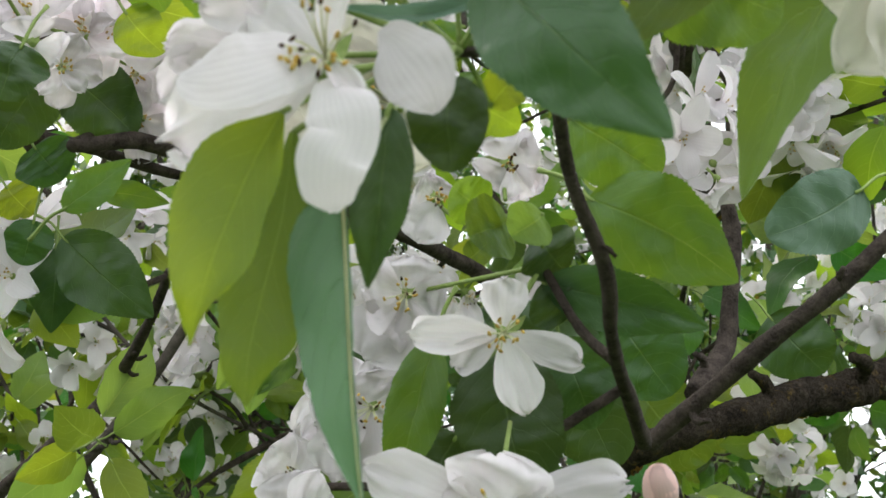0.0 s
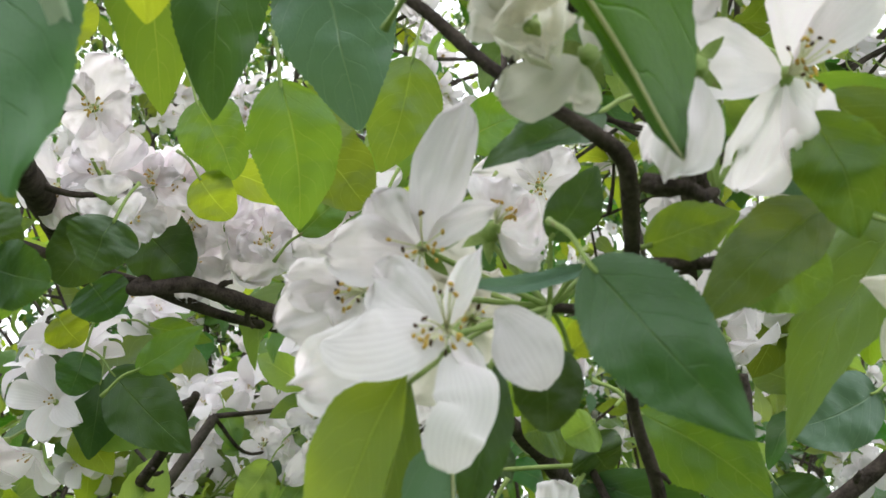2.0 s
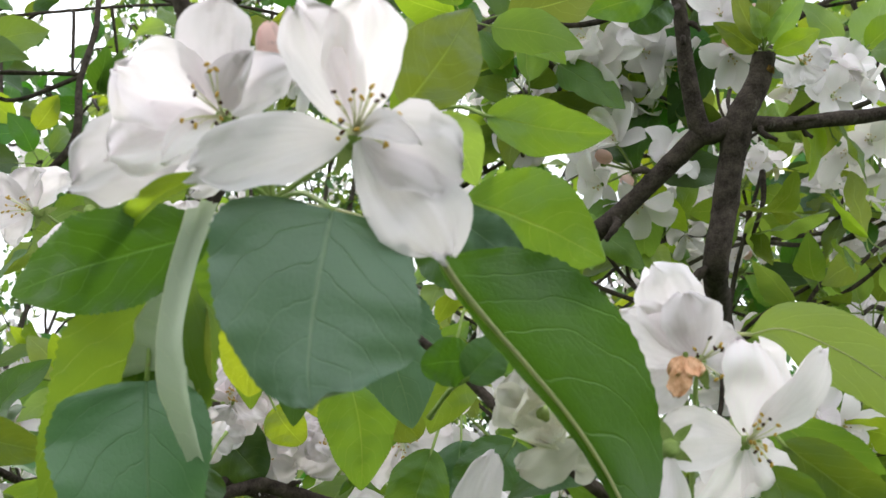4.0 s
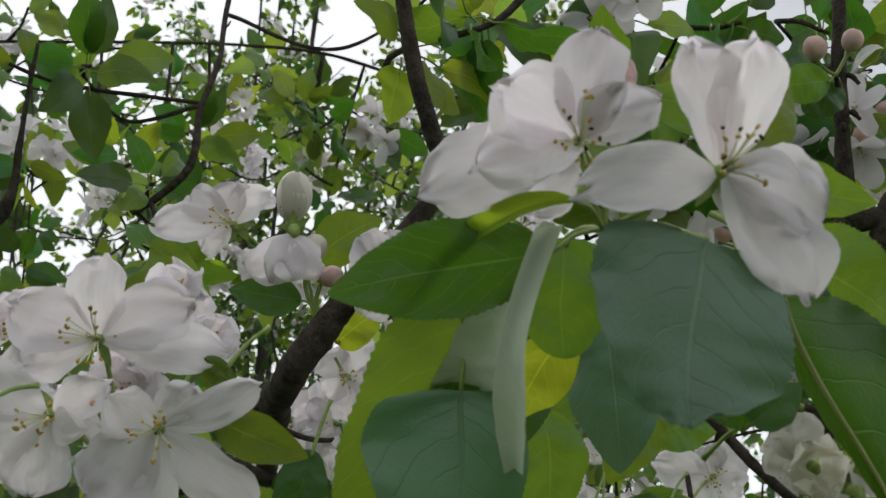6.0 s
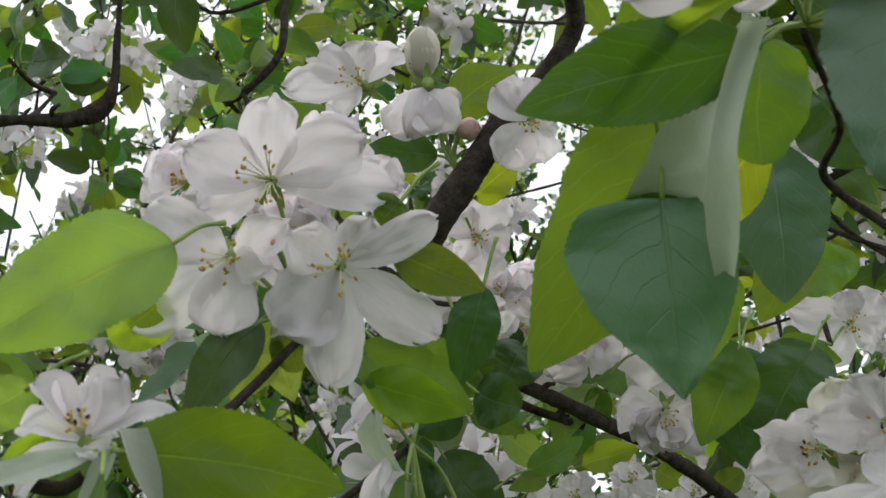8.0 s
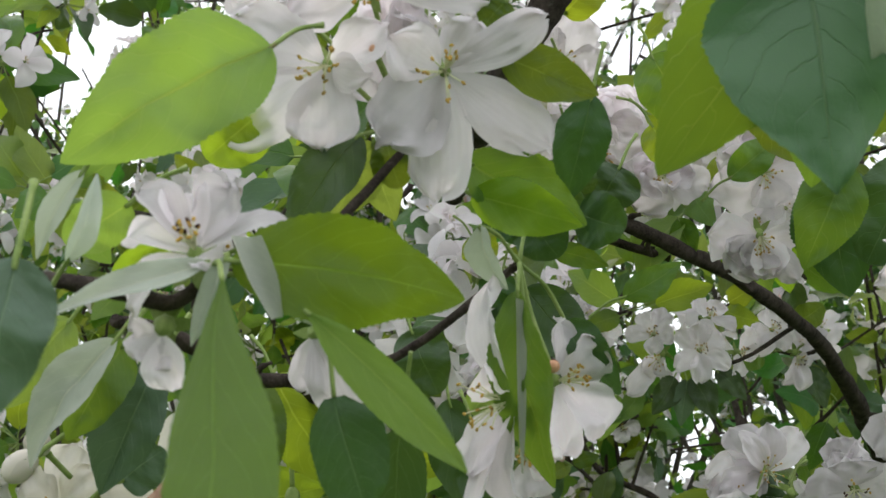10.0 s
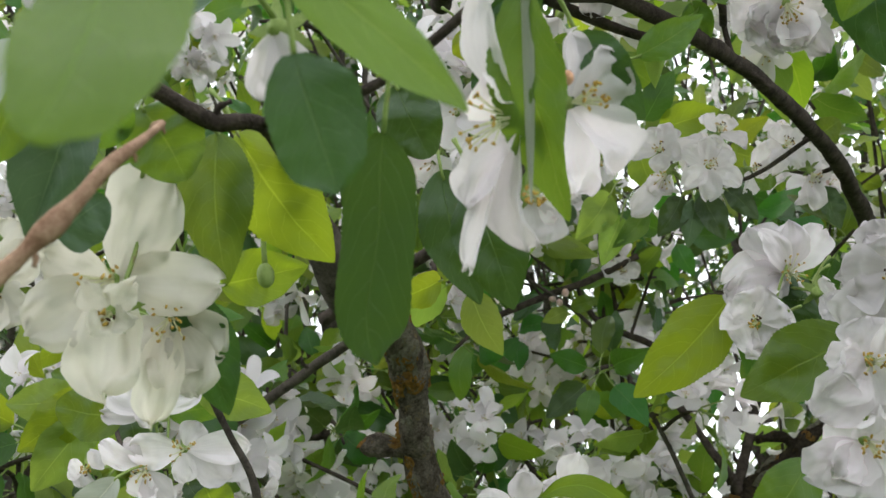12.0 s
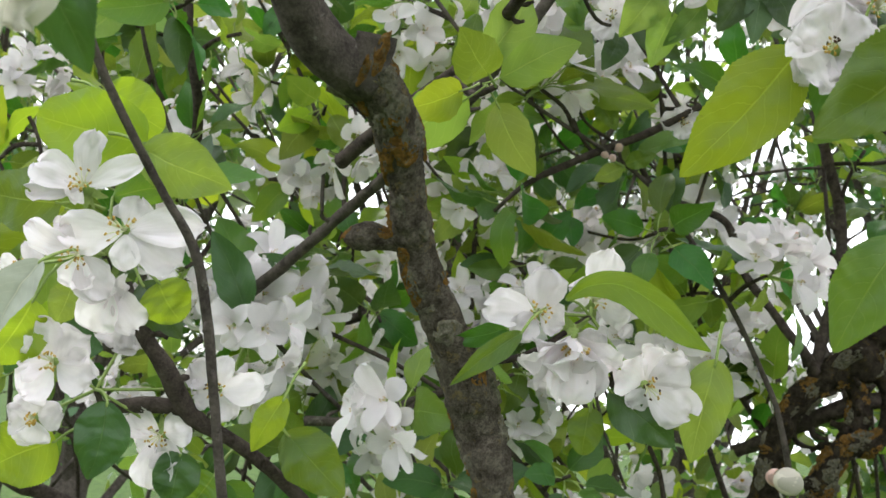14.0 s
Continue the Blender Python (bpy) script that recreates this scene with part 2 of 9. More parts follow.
BARK_MOSS = solid_material("bark_moss", (0.018, 0.014, 0.011), (0.095, 0.076, 0.056), 0.95, 130.0, (0.150, 0.100, 0.032), 0.40, 1.0, 0.0050)
LICHEN = solid_material("lichen_orange", (0.085, 0.048, 0.016), (0.40, 0.215, 0.055), 0.95, 420.0, (0.20, 0.18, 0.11), 0.42, 1.0, 0.0030)
LICHEN_GREY = solid_material("lichen_grey", (0.085, 0.078, 0.056), (0.33, 0.31, 0.235), 0.95, 420.0, (0.21, 0.175, 0.08), 0.42, 1.0, 0.0030)
TWIG_BROWN = solid_material("twig_brown", (0.22, 0.125, 0.080), (0.50, 0.33, 0.23), 0.8, 190.0, None, 0.5, 0.9, 0.0012)
WILTED = solid_material("wilted_orange", (0.60, 0.30, 0.16), (0.86, 0.55, 0.38), 0.7, 220.0, None, 0.5, 0.6, 0.0006)
GRASS = solid_material("meadow", (0.030, 0.060, 0.014), (0.075, 0.125, 0.030), 0.95, 3.0, (0.12, 0.11, 0.05), 0.36, 0.6, 0.02)


# ---- shapes ----
def to_mesh(name, verts, faces, mats, slots=None, uvs=None, smooth=True):
    me = bpy.data.meshes.new(name)
    me.from_pydata([tuple(v) for v in verts], [], faces)
    for m in mats:
        me.materials.append(m)
    if slots:
        me.polygons.foreach_set("material_index", slots)
    if uvs is not None:
        lay = me.uv_layers.new(name="UVMap")
        flat = np.zeros(len(me.loops) * 2, np.float32)
        idx = np.zeros(len(me.loops), np.int32)
        me.loops.foreach_get("vertex_index", idx)
        flat[:] = np.asarray(uvs, np.float32)[idx].ravel()
        lay.data.foreach_set("uv", flat)
    me.polygons.foreach_set("use_smooth", [smooth] * len(me.polygons))
    me.update()
    return me


def child(name, mesh, parent, label=""):
    ob = new(name, mesh)
    ob.parent = parent
    return tagged(ob, label) if label else ob


def unit(v):
    v = np.asarray(v, float)
    return v / max(np.linalg.norm(v), 1e-9)


class Pile:
    """Vertices, faces, slots and sheet coordinates gathered for one mesh."""

    def __init__(self):
        self.v, self.f, self.s, self.uv = [], [], [], []

    def add(self, verts, faces, slot, uvs=None):
        base = len(self.v)
        self.v.extend(verts)
        self.f.extend([tuple(i + base for i in q) for q in faces])
        self.s.extend([slot] * len(faces))
        self.uv.extend(uvs if uvs is not None else [(0.5, 0.5)] * len(verts))

    def mesh(self, name, mats):
        return to_mesh(name, self.v, self.f, mats, self.s, self.uv)


def tube(points, radii, sides=7, rough=0.0, rng=None, cap=True):
    """A bent, tapering rod through the points, smoothed; rough: how uneven its surface is, in parts of the radius."""
    pts = [np.asarray(p, float) for p in points]
    n = len(pts)
    verts, faces = [], []
    side = None
    for i, p in enumerate(pts):
        d = unit(pts[min(i + 1, n - 1)] - pts[max(i - 1, 0)])
        if side is None:
            side = unit(np.cross(d, (0.31, 0.2, 0.93)))
        side = unit(side - d * np.dot(side, d))
        up = np.cross(d, side)
        for k in range(sides):
            a = 2 * math.pi * k / sides
            r = radii[i]
            if rough:
                q = Vector(p + side * math.cos(a) * r + up * math.sin(a) * r) / max(r, 0.002)
                r *= 1 + rough * (1.4 * noise.noise(q * 1.1) + 0.9 * noise.noise(q * 2.7) + (0.9 * noise.noise(q * 6.5) if sides > 20 else 0))
            verts.append(p + side * math.cos(a) * r + up * math.sin(a) * r)
    for i in range(n - 1):
        for k in range(sides):
            a, b = i * sides + k, i * sides + (k + 1) % sides
            faces.append((a, b, b + sides, a + sides))
    if cap:
        faces.append(tuple(range(sides - 1, -1, -1)))
        faces.append(tuple(range((n - 1) * sides, n * sides)))
    return verts, faces


def spline(points, steps):
    """Catmull-Rom through rows of numbers."""
    p = np.asarray(points, float)
    p = np.vstack([2 * p[0] - p[1], p, 2 * p[-1] - p[-2]])
    out = []
    for i in range(1, len(p) - 2):
        for s in range(steps):
            t = s / steps
            out.append(0.5 * (2 * p[i] + (p[i + 1] - p[i - 1]) * t + (2 * p[i - 1] - 5 * p[i] + 4 * p[i + 1] - p[i + 2]) * t * t + (3 * p[i] - p[i - 1] - 3 * p[i + 1] + p[i + 2]) * t ** 3))
    out.append(p[-2])
    return np.array(out)


def leaf_into(pile, base, tip, normal, width, fold=12.0, bend=0.08, twist=0.0, nu=16, nv=3, seed=0, rib=True, stalk=None, teeth=0.018, slot=0):
    """One apple leaf: an ovate, toothed, folded and arched blade with a raised rib, and a stalk back to its twig."""
    rng = random.Random(seed)
    base, tip = np.asarray(base, float), np.asarray(tip, float)
    axis = tip - base
    length = np.linalg.norm(axis)
    axis = axis / length
    n0 = unit(np.asarray(normal, float) - axis * np.dot(normal, axis))
    s0 = np.cross(axis, n0)
    verts, uvs, faces = [], [], []
    phase, ripple = rng.uniform(0, 6.3), rng.uniform(0.04, 0.11)
    fine = nu >= 14
    spine = []
    sway = rng.uniform(-0.05, 0.05)
    power = 0.5 if width > 0.72 * length else 0.72
    for i in range(nu + 1):
        u = i / nu
        prof = math.sin(math.pi * min(1.0, u ** 0.78)) ** power if 0 < u < 1 else 0.0
        prof *= 1.0 - 0.25 * u ** 3 * (power > 0.6)
        a = radians(twist) * (u - 0.3)
        n1 = n0 * math.cos(a) + s0 * math.sin(a)
        s1 = s0 * math.cos(a) - n0 * math.sin(a)
        centre = base + axis * length * u + n1 * bend * length * math.sin(math.pi * u) * (1.1 - 0.3 * u) + s1 * sway * length * math.sin(math.pi * u)
        for j in range(-nv, nv + 1):
            v = j / nv
            w = 0.5 * width * prof * abs(v)
            if abs(j) == nv and 0 < i < nu:
                w *= 1 + teeth * (1 if i % 2 else -1) + (0.08 * noise.noise(Vector((u * 5 + phase, v * 3, 4.0))) if fine else 0)
            lift = math.tan(radians(fold)) * w - 0.25 * width * prof * v * v * 0.25
            lift += ripple * width * math.sin(phase + u * 9 + (2 if v > 0 else 0)) * abs(v) ** 2 * prof
            if fine:
                lift += 0.13 * width * prof * noise.noise(Vector((u * 4 + phase * 3, v * 1.5, phase))) + 0.026 * width * prof * noise.noise(Vector((u * 14 + phase, v * 5, phase)))
                lift += 0.014 * width * prof * abs(v) * math.cos(48 * (u - abs(v) * 0.3) + phase)
            verts.append(centre + s1 * math.copysign(w, v) * (0 if j == 0 else 1) + n1 * lift)
            if j == 0:
                spine.append(verts[-1])
            uvs.append((0.5 + 0.5 * v, u))
    row = 2 * nv + 1
    for i in range(nu):
        for j in range(row - 1):
            a = i * row + j
            faces.append((a, a + 1, a + 1 + row, a + row))
    pile.add(verts, faces, slot, uvs)
    if rib > 1:
        thick = min(0.00036, 0.010 * width + 0.00006) * rib
        line = spine[::3]
        v, f = tube([p + n0 * thick * 0.25 for p in line], [thick * (1.08 - k / (len(line) - 0.5)) for k in range(len(line))], 6, cap=False)
        pile.add(v, f, slot + 1)
    if stalk is not None:
        stalk = np.asarray(stalk, float)
        d = np.linalg.norm(stalk - base)
        if d > 0.028:
            stalk = base - axis * 0.015 - n0 * 0.006
            d = 0.016
        if d > 0.002:
            pts = spline([stalk, stalk * 0.45 + base * 0.55 + np.array((0, 0, 0.12 * d)), base, base + axis * 0.08 * length], 3)
            v, f = tube(pts, [0.00062 + 0.0003 * (k == 0) for k in range(len(pts))], 6)
            pile.add(v, f, slot + 1)


def petal_into(pile, base, tip, normal, width, cup=0.25, seed=0, nu=8, nv=3, slot=0, curl=0.0):
    """One petal: a narrow claw that widens to a rounded, slightly notched and rippled blade, cupped along and across."""
    rng = random.Random(seed)
    base, tip = np.asarray(base, float), np.asarray(tip, float)
    axis = tip - base
    length = np.linalg.norm(axis)
    axis = axis / length
    n0 = np.asarray(normal, float) - axis * np.dot(normal, axis)
    if np.linalg.norm(n0) < 1e-4:
        n0 = np.cross(axis, (0.3, 0.5, 0.8))
    n0 = unit(n0)
    s0 = np.cross(axis, n0)
    ph, rip = rng.uniform(0, 6.3), rng.uniform(0.03, 0.10)
    notch, skew = rng.uniform(0.0, 0.07), rng.uniform(-0.08, 0.08)
    verts, uvs, faces = [], [], []
    for i in range(nu + 1):
        u = math.sin(math.pi / 2 * i / nu)
        if u < 0.58:
            prof = 0.15 + 0.85 * math.sin(math.pi / 2 * min(1.0, u / 0.58)) ** 0.9
        else:
            prof = math.sqrt(max(0.0, 1 - ((u - 0.58) / 0.424) ** 3.4))
        arch = -cup * length * (u * u - u) - curl * length * max(0, u - 0.55) ** 2 * 2.5
        for j in range(-nv, nv + 1):
            v = j / nv
            w = 0.5 * width * prof * v
            if nu > 9:
                w *= 1 + abs(v) * u * (0.26 * noise.noise(Vector((u * 3.1 + ph * 5, v, ph))) + 0.12 * noise.noise(Vector((u * 9.0 + ph * 5, v * 2, ph))))
            back = (notch * length * (1 - abs(v)) if i == nu else 0) + 0.03 * length * v * v * max(0.0, u - 0.6) * 2.5
            lift = arch + cup * 0.8 * width * prof * v * v * (0.4 + 0.6 * u) + rip * width * math.sin(ph + 5 * u + 4.5 * v) * u
            if nu > 9:
                lift += 0.36 * width * u * noise.noise(Vector((u * 2.4 + ph * 3, v * 1.7, ph))) + 0.13 * width * u * noise.noise(Vector((u * 6 + ph, v * 5, ph)))
                lift += 0.05 * width * u * u * v * v * math.sin(ph * 3 + 17 * u + 6 * v) - 0.02 * width * math.exp(-(v / 0.2) ** 2) * u * (1 - 0.5 * u)
                back += 0.10 * length * u ** 4 * noise.noise(Vector((v * 2.6 + ph * 2, ph, 1.0)))
            verts.append(base + axis * (length * u - back) + s0 * (w + skew * width * u * u) + n0 * (lift + 0.05 * width * math.sin(ph * 2 + 9 * v) * u * u * abs(v) - cup * 0.15 * width))
            uvs.append((0.5 + 0.5 * v, u))
    row = 2 * nv + 1
    for i in range(nu):
        for j in range(row - 1):
            a = i * row + j
            faces.append((a, a + 1, a + 1 + row, a + row))
    pile.add(verts, faces, slot, uvs)


def ball_into(pile, centre, r, slot, stretch=None, rings=5, sides=7, swirl=0.0):
    """A small rounded body, drawn out along stretch."""
    c = np.asarray(centre, float)
    d = unit(stretch) if stretch is not None else np.array((0, 0, 1.0))
    long = np.linalg.norm(stretch) if stretch is not None else r
    a = unit(np.cross(d, (0.37, 0.21, 0.9)))
    b = np.cross(d, a)
    verts, uvs, faces = [], [], []
    for i in range(rings + 1):
        th = math.pi * i / rings
        for k in range(sides):
            ph = 2 * math.pi * k / sides + swirl * i
            rr = r * math.sin(th) * (1 + (0.07 * math.cos(3 * ph) if swirl else 0))
            verts.append(c + d * long * math.cos(th) + a * rr * math.cos(ph) + b * rr * math.sin(ph))
            uvs.append((k / sides, 1 - i / rings))
    for i in range(rings):
        for k in range(sides):
            p, q = i * sides + k, i * sides + (k + 1) % sides
            faces.append((p, q, q + sides, p + sides))
    pile.add(verts, faces, slot, uvs)


# ---- things of the tree ----
SEED = [100]
BRANCHES = []


def seed():
    SEED[0] += 1
    return SEED[0]


def cluster(at, label, reach=0.16):
    """A blossom cluster: an empty at the spur that bears it, with a short twig to the nearest branch."""
    c = tagged(new("blossom_cluster"), label, "blossom", "apple blossom clusters")
    c.location = at
    p = np.asarray(at, float)
    best, spot = reach, None
    for pts in BRANCHES:
        d = np.linalg.norm(pts - p, axis=1)
        i = int(d.argmin())
        if d[i] < best:
            best, spot = d[i], pts[i]
    if spot is not None and best > 0.004:
        mid = (p + spot) / 2 + np.array((0, 0, -0.12 * best))
        pts = spline([spot - p, mid - p, np.zeros(3)], 4)
        rng = random.Random(seed())
        v, f = tube(pts, np.linspace(0.0016, 0.0012, len(pts)), 7, 0.12, rng)
        pile = Pile()
        pile.add(v, f, 0)
        child("twig", pile.mesh("twig", [BARK]), c)
    return c


def leaf(c, base, tip, normal, width, kind="g", fold=12.0, bend=0.08, twist=0.0, stalk=True, label="", rib=0.0):
    o = np.asarray(c.location, float)
    pile = Pile()
    leaf_into(pile, np.asarray(base) - o, np.asarray(tip) - o, normal, width, fold, bend, twist, 60, 5, seed(), rib, np.zeros(3) if stalk else None)
    return child("leaf", pile.mesh("leaf", [LEAF[kind], RIB if rib else STALK]), c, label)


def curved_leaf(c, rows, normal, kind="g", fold=(10, 10), label="", rib=0.0, teeth=0.012, part="leaf"):
    """A leaf or petal along a curved midrib: rows of x, y, z and the half widths on its two sides; fold: how far each side is raised."""
    o = np.asarray(c.location, float)
    rng = random.Random(seed())
    ph = rng.uniform(0, 6.3)
    dense = spline(rows, 10)
    n, m = len(dense), 5
    far = np.max(np.abs(dense[:, 3:]))
    verts, uvs, faces, spine = [], [], [], []
    for i, q in enumerate(dense):
        p = q[:3] - o
        d = unit(dense[min(i + 1, n - 1), :3] - dense[max(i - 1, 0), :3])
        up = unit(np.asarray(normal) - d * np.dot(normal, d))
        side = np.cross(d, up)
        u = i / (n - 1)
        for j in range(-m, m + 1):
            v = j / m
            half = max(q[3] if v > 0 else q[4], 0.0) * abs(v)
            if abs(j) == m:
                half *= 1 + teeth * (1 if i % 2 else -1) + 0.04 * noise.noise(Vector((u * 6 + ph, v * 3, 4.0)))
            a = radians(fold[0] if v > 0 else fold[1])
            lift = half * math.sin(a) - 0.12 * half * abs(v)
            lift += far * abs(v) * (0.16 * noise.noise(Vector((u * 4 + ph * 3, v * 1.5, ph))) + 0.03 * noise.noise(Vector((u * 14 + ph, v * 5, ph))) + (0.018 * math.cos(48 * (u - abs(v) * 0.3) + ph) if part == "leaf" else 0.06 * noise.noise(Vector((u * 7, v * 4, ph)))))
            verts.append(p + side * math.copysign(half * math.cos(a), v) + up * lift)
            if j == 0:
                spine.append(p)
            uvs.append((0.5 + 0.5 * v, u))
    row = 2 * m + 1
    for i in range(n - 1):
        for j in range(row - 1):
            k = i * row + j
            faces.append((k, k + 1, k + 1 + row, k + row))
    pile = Pile()
    pile.add(verts, faces, 0, uvs)
    if rib:
        thick = 0.00034 * rib
        v, f = tube([p + np.asarray(normal) * thick * 0.5 for p in spine[::2]], np.linspace(thick, thick * 0.3, len(spine[::2])), 6, cap=False)
        pile.add(v, f, 1)
    root, foot = np.zeros(3), spine[0]
    gap = np.linalg.norm(foot)
    if gap > 0.002 and part == "leaf":
        root = root if gap < 0.05 else foot - unit(spine[3] - foot) * 0.02
        pts = spline([root, (root + foot) / 2 + np.array((0, 0, 0.1 * min(gap, 0.03))), foot], 4)
        v, f = tube(pts, [0.0006] * len(pts), 6)
        pile.add(v, f, 1)
    return child(part, pile.mesh(part, [PETAL if part == "petal" else LEAF[kind], RIB if rib else STALK]), c, label)


def leaf_fold(c, rows, kind="w", bulge=0.25, label="pale rolled-over edge of a leaf"):
    """A rolled or twisted strip of leaf between two edges, bulging between them."""
    o = np.asarray(c.location, float)
    dense = spline(rows, 8)
    n, verts, uvs, faces = 9, [], [], []
    for i, q in enumerate(dense):
        a, b = q[:3] - o, q[3:] - o
        ahead = dense[min(i + 1, len(dense) - 1)] - dense[max(i - 1, 0)]
        up = unit(np.cross(b - a, ahead[:3] + ahead[3:]))
        wide = np.linalg.norm(b - a)
        for j in range(n):
            e = j / (n - 1)
            h = bulge * wide * math.sin(math.pi * e) + 0.06 * wide * noise.noise(Vector((i * 0.3, e * 2.5, wide * 300)))
            verts.append(a + (b - a) * e + up * h)
            uvs.append((0.5 + 0.45 * e, i / len(dense)))
    for i in range(len(dense) - 1):
        for j in range(n - 1):
            a = i * n + j
            faces.append((a, a + 1, a + 1 + n, a + n))
    pile = Pile()
    pile.add(verts, faces, 0, uvs)
    return child("leaf_fold", pile.mesh("leaf_fold", [LEAF[kind]]), c, label)


def flower(c, at, axis, petals, kind=None, stamens=16, dark=True, spread=0.22, extra=0, label="", cup=True):
    """An open flower: green cup and stalk, sepals, stamens, and its petals, each given by tip, width, cupping and curl."""
    o = np.asarray(c.location, float)
    p = np.asarray(at, float) - o
    ax = unit(axis)
    rng = random.Random(seed())
    size = max([np.linalg.norm(np.asarray(q[0]) - np.asarray(at)) for q in petals] + [0.012])
    body = Pile()
    if cup:
        ball_into(body, p - ax * 0.003, 0.0026, 0, ax * 0.0036)
    d = np.linalg.norm(p)
    if d > 0.004:
        foot = np.zeros(3) if d < 0.05 else p * (1 - 0.026 / d) - ax * 0.018
        pts = spline([foot, (foot + p) * 0.5 - ax * 0.12 * min(d, 0.03), p - ax * 0.005], 4)
        v, f = tube(pts, [0.0007] * len(pts), 6)
        body.add(v, f, 0)
    s = unit(np.cross(ax, (0.2, 0.9, 0.31)))
    t = np.cross(ax, s)
    for k in range(5 if cup else 0):
        a = 2 * math.pi * k / 5 + rng.uniform(-0.2, 0.2)
        q = p + (s * math.cos(a) + t * math.sin(a)) * 0.008 - ax * 0.005
        leaf_into(body, p - ax * 0.002, q, ax, 0.0032, 5, -0.1, 0, 5, 1, seed(), False, None, 0.0)
    fl = child("flower", body.mesh("flower", [STALK, STALK]), c, label)
    mats = kind or PETAL
    petals = list(petals)
    for k in range(extra):
        q, r = petals[k % len(petals)], petals[(k + 1) % len(petals)]
        way = unit(np.asarray(q[0]) + np.asarray(r[0]) - 2 * np.asarray(at) + ax * 0.012)
        petals.append((np.asarray(at) + way * size * rng.uniform(0.6, 0.8), q[1] * rng.uniform(0.6, 0.85), rng.uniform(0.3, 0.6), rng.uniform(-0.2, 0.4)))
    for tip, width, *rest in petals:
        if len(rest) == 1:
            rest = [rest[0] * rng.uniform(0.6, 2.0), rng.uniform(-0.15, 0.35)]
        pile = Pile()
        q = np.asarray(tip, float) - o
        petal_into(pile, p + unit(q - p) * 0.0015, q, ax, width, rest[0] if rest else 0.25, seed(), 16, 7, 0, rest[1] if len(rest) > 1 else 0.0)
        child("petal", pile.mesh("petal", [mats]), fl)
    if stamens:
        pile = Pile()
        for k in range(stamens):
            a, r = rng.uniform(0, 6.3), spread * math.sqrt(rng.uniform(0.05, 1))
            q = p + ax * size * rng.uniform(0.24, 0.36) + (s * math.cos(a) + t * math.sin(a)) * size * r
            mid = (p + q) / 2 + ax * size * 0.05
            v, f = tube([p, mid, q], [0.00022, 0.0002, 0.00016], 4)
            pile.add(v, f, 0)
            ball_into(pile, q, 0.00044, 2 if dark and rng.random() < 0.35 else 1, unit((rng.uniform(-1, 1), rng.uniform(-1, 1), 0.6)) * 0.0008, 4, 6)
        child("stamen_tuft", pile.mesh("stamen_tuft", [FILAMENT, ANTHER, ANTHER_DARK]), fl, "pale filaments with yellow and dark anthers")
    return fl


def bud(c, at, axis, r, kind=None, long=1.25, label=""):
    """A closed bud on its stalk, with five sepals at its foot."""
    o = np.asarray(c.location, float)
    p = np.asarray(at, float) - o
    ax = unit(axis)
    pile = Pile()
    ball_into(pile, p, r * 0.93, 0, ax * r * long * 0.95, 9, 12)
    s = unit(np.cross(ax, (0.2, 0.9, 0.31)))
    t = np.cross(ax, s)
    for k in range(4):
        verts, uvs, faces = [], [], []
        for i in range(10):
            th = math.pi * (0.05 + 0.10 * (k % 2) + (0.93 - 0.10 * (k % 2)) * i / 9)
            for j in range(8):
                e = j / 7
                ph = k * 1.5708 + (e - 0.5) * (2.5 * min(1.0, 0.35 + i / 6)) + 0.25 * i / 9
                rr = r * (0.95 + 0.09 * e + 0.03 * math.sin(k * 2.0 + i * 0.9))
                verts.append(p + ax * r * long * math.cos(th) + (s * math.cos(ph) + t * math.sin(ph)) * rr * math.sin(th))
                uvs.append((e, 1 - i / 9))
        for i in range(9):
            for j in range(7):
                a = i * 8 + j
                faces.append((a, a + 1, a + 9, a + 8))
        pile.add(verts, faces, 0, uvs)
    foot = p - ax * r * long * 0.95
    ball_into(pile, foot - ax * 0.001, r * 0.32, 1, ax * r * 0.4)
    for k in range(5):
        a = 2 * math.pi * k / 5
        w = s * math.cos(a) + t * math.sin(a)
        leaf_into(pile, foot, foot + w * r * 0.95 + ax * r * 0.8, w * 0.6 - ax, r * 0.55, 5, 0.12, 0, 6, 1, seed(), False, None, 0.0, 1)
    d = np.linalg.norm(foot)
    if d > 0.003:
        root = np.zeros(3) if d < 0.035 else foot - ax * 0.012
        pts = spline([root, (root + foot) * 0.5 - ax * 0.1 * min(d, 0.03), foot], 4)
        v, f = tube(pts, [0.0009] * len(pts), 6)
        pile.add(v, f, 1)
    return child("bud", pile.mesh("bud", [kind or PETAL_PINK, STALK]), c, label)


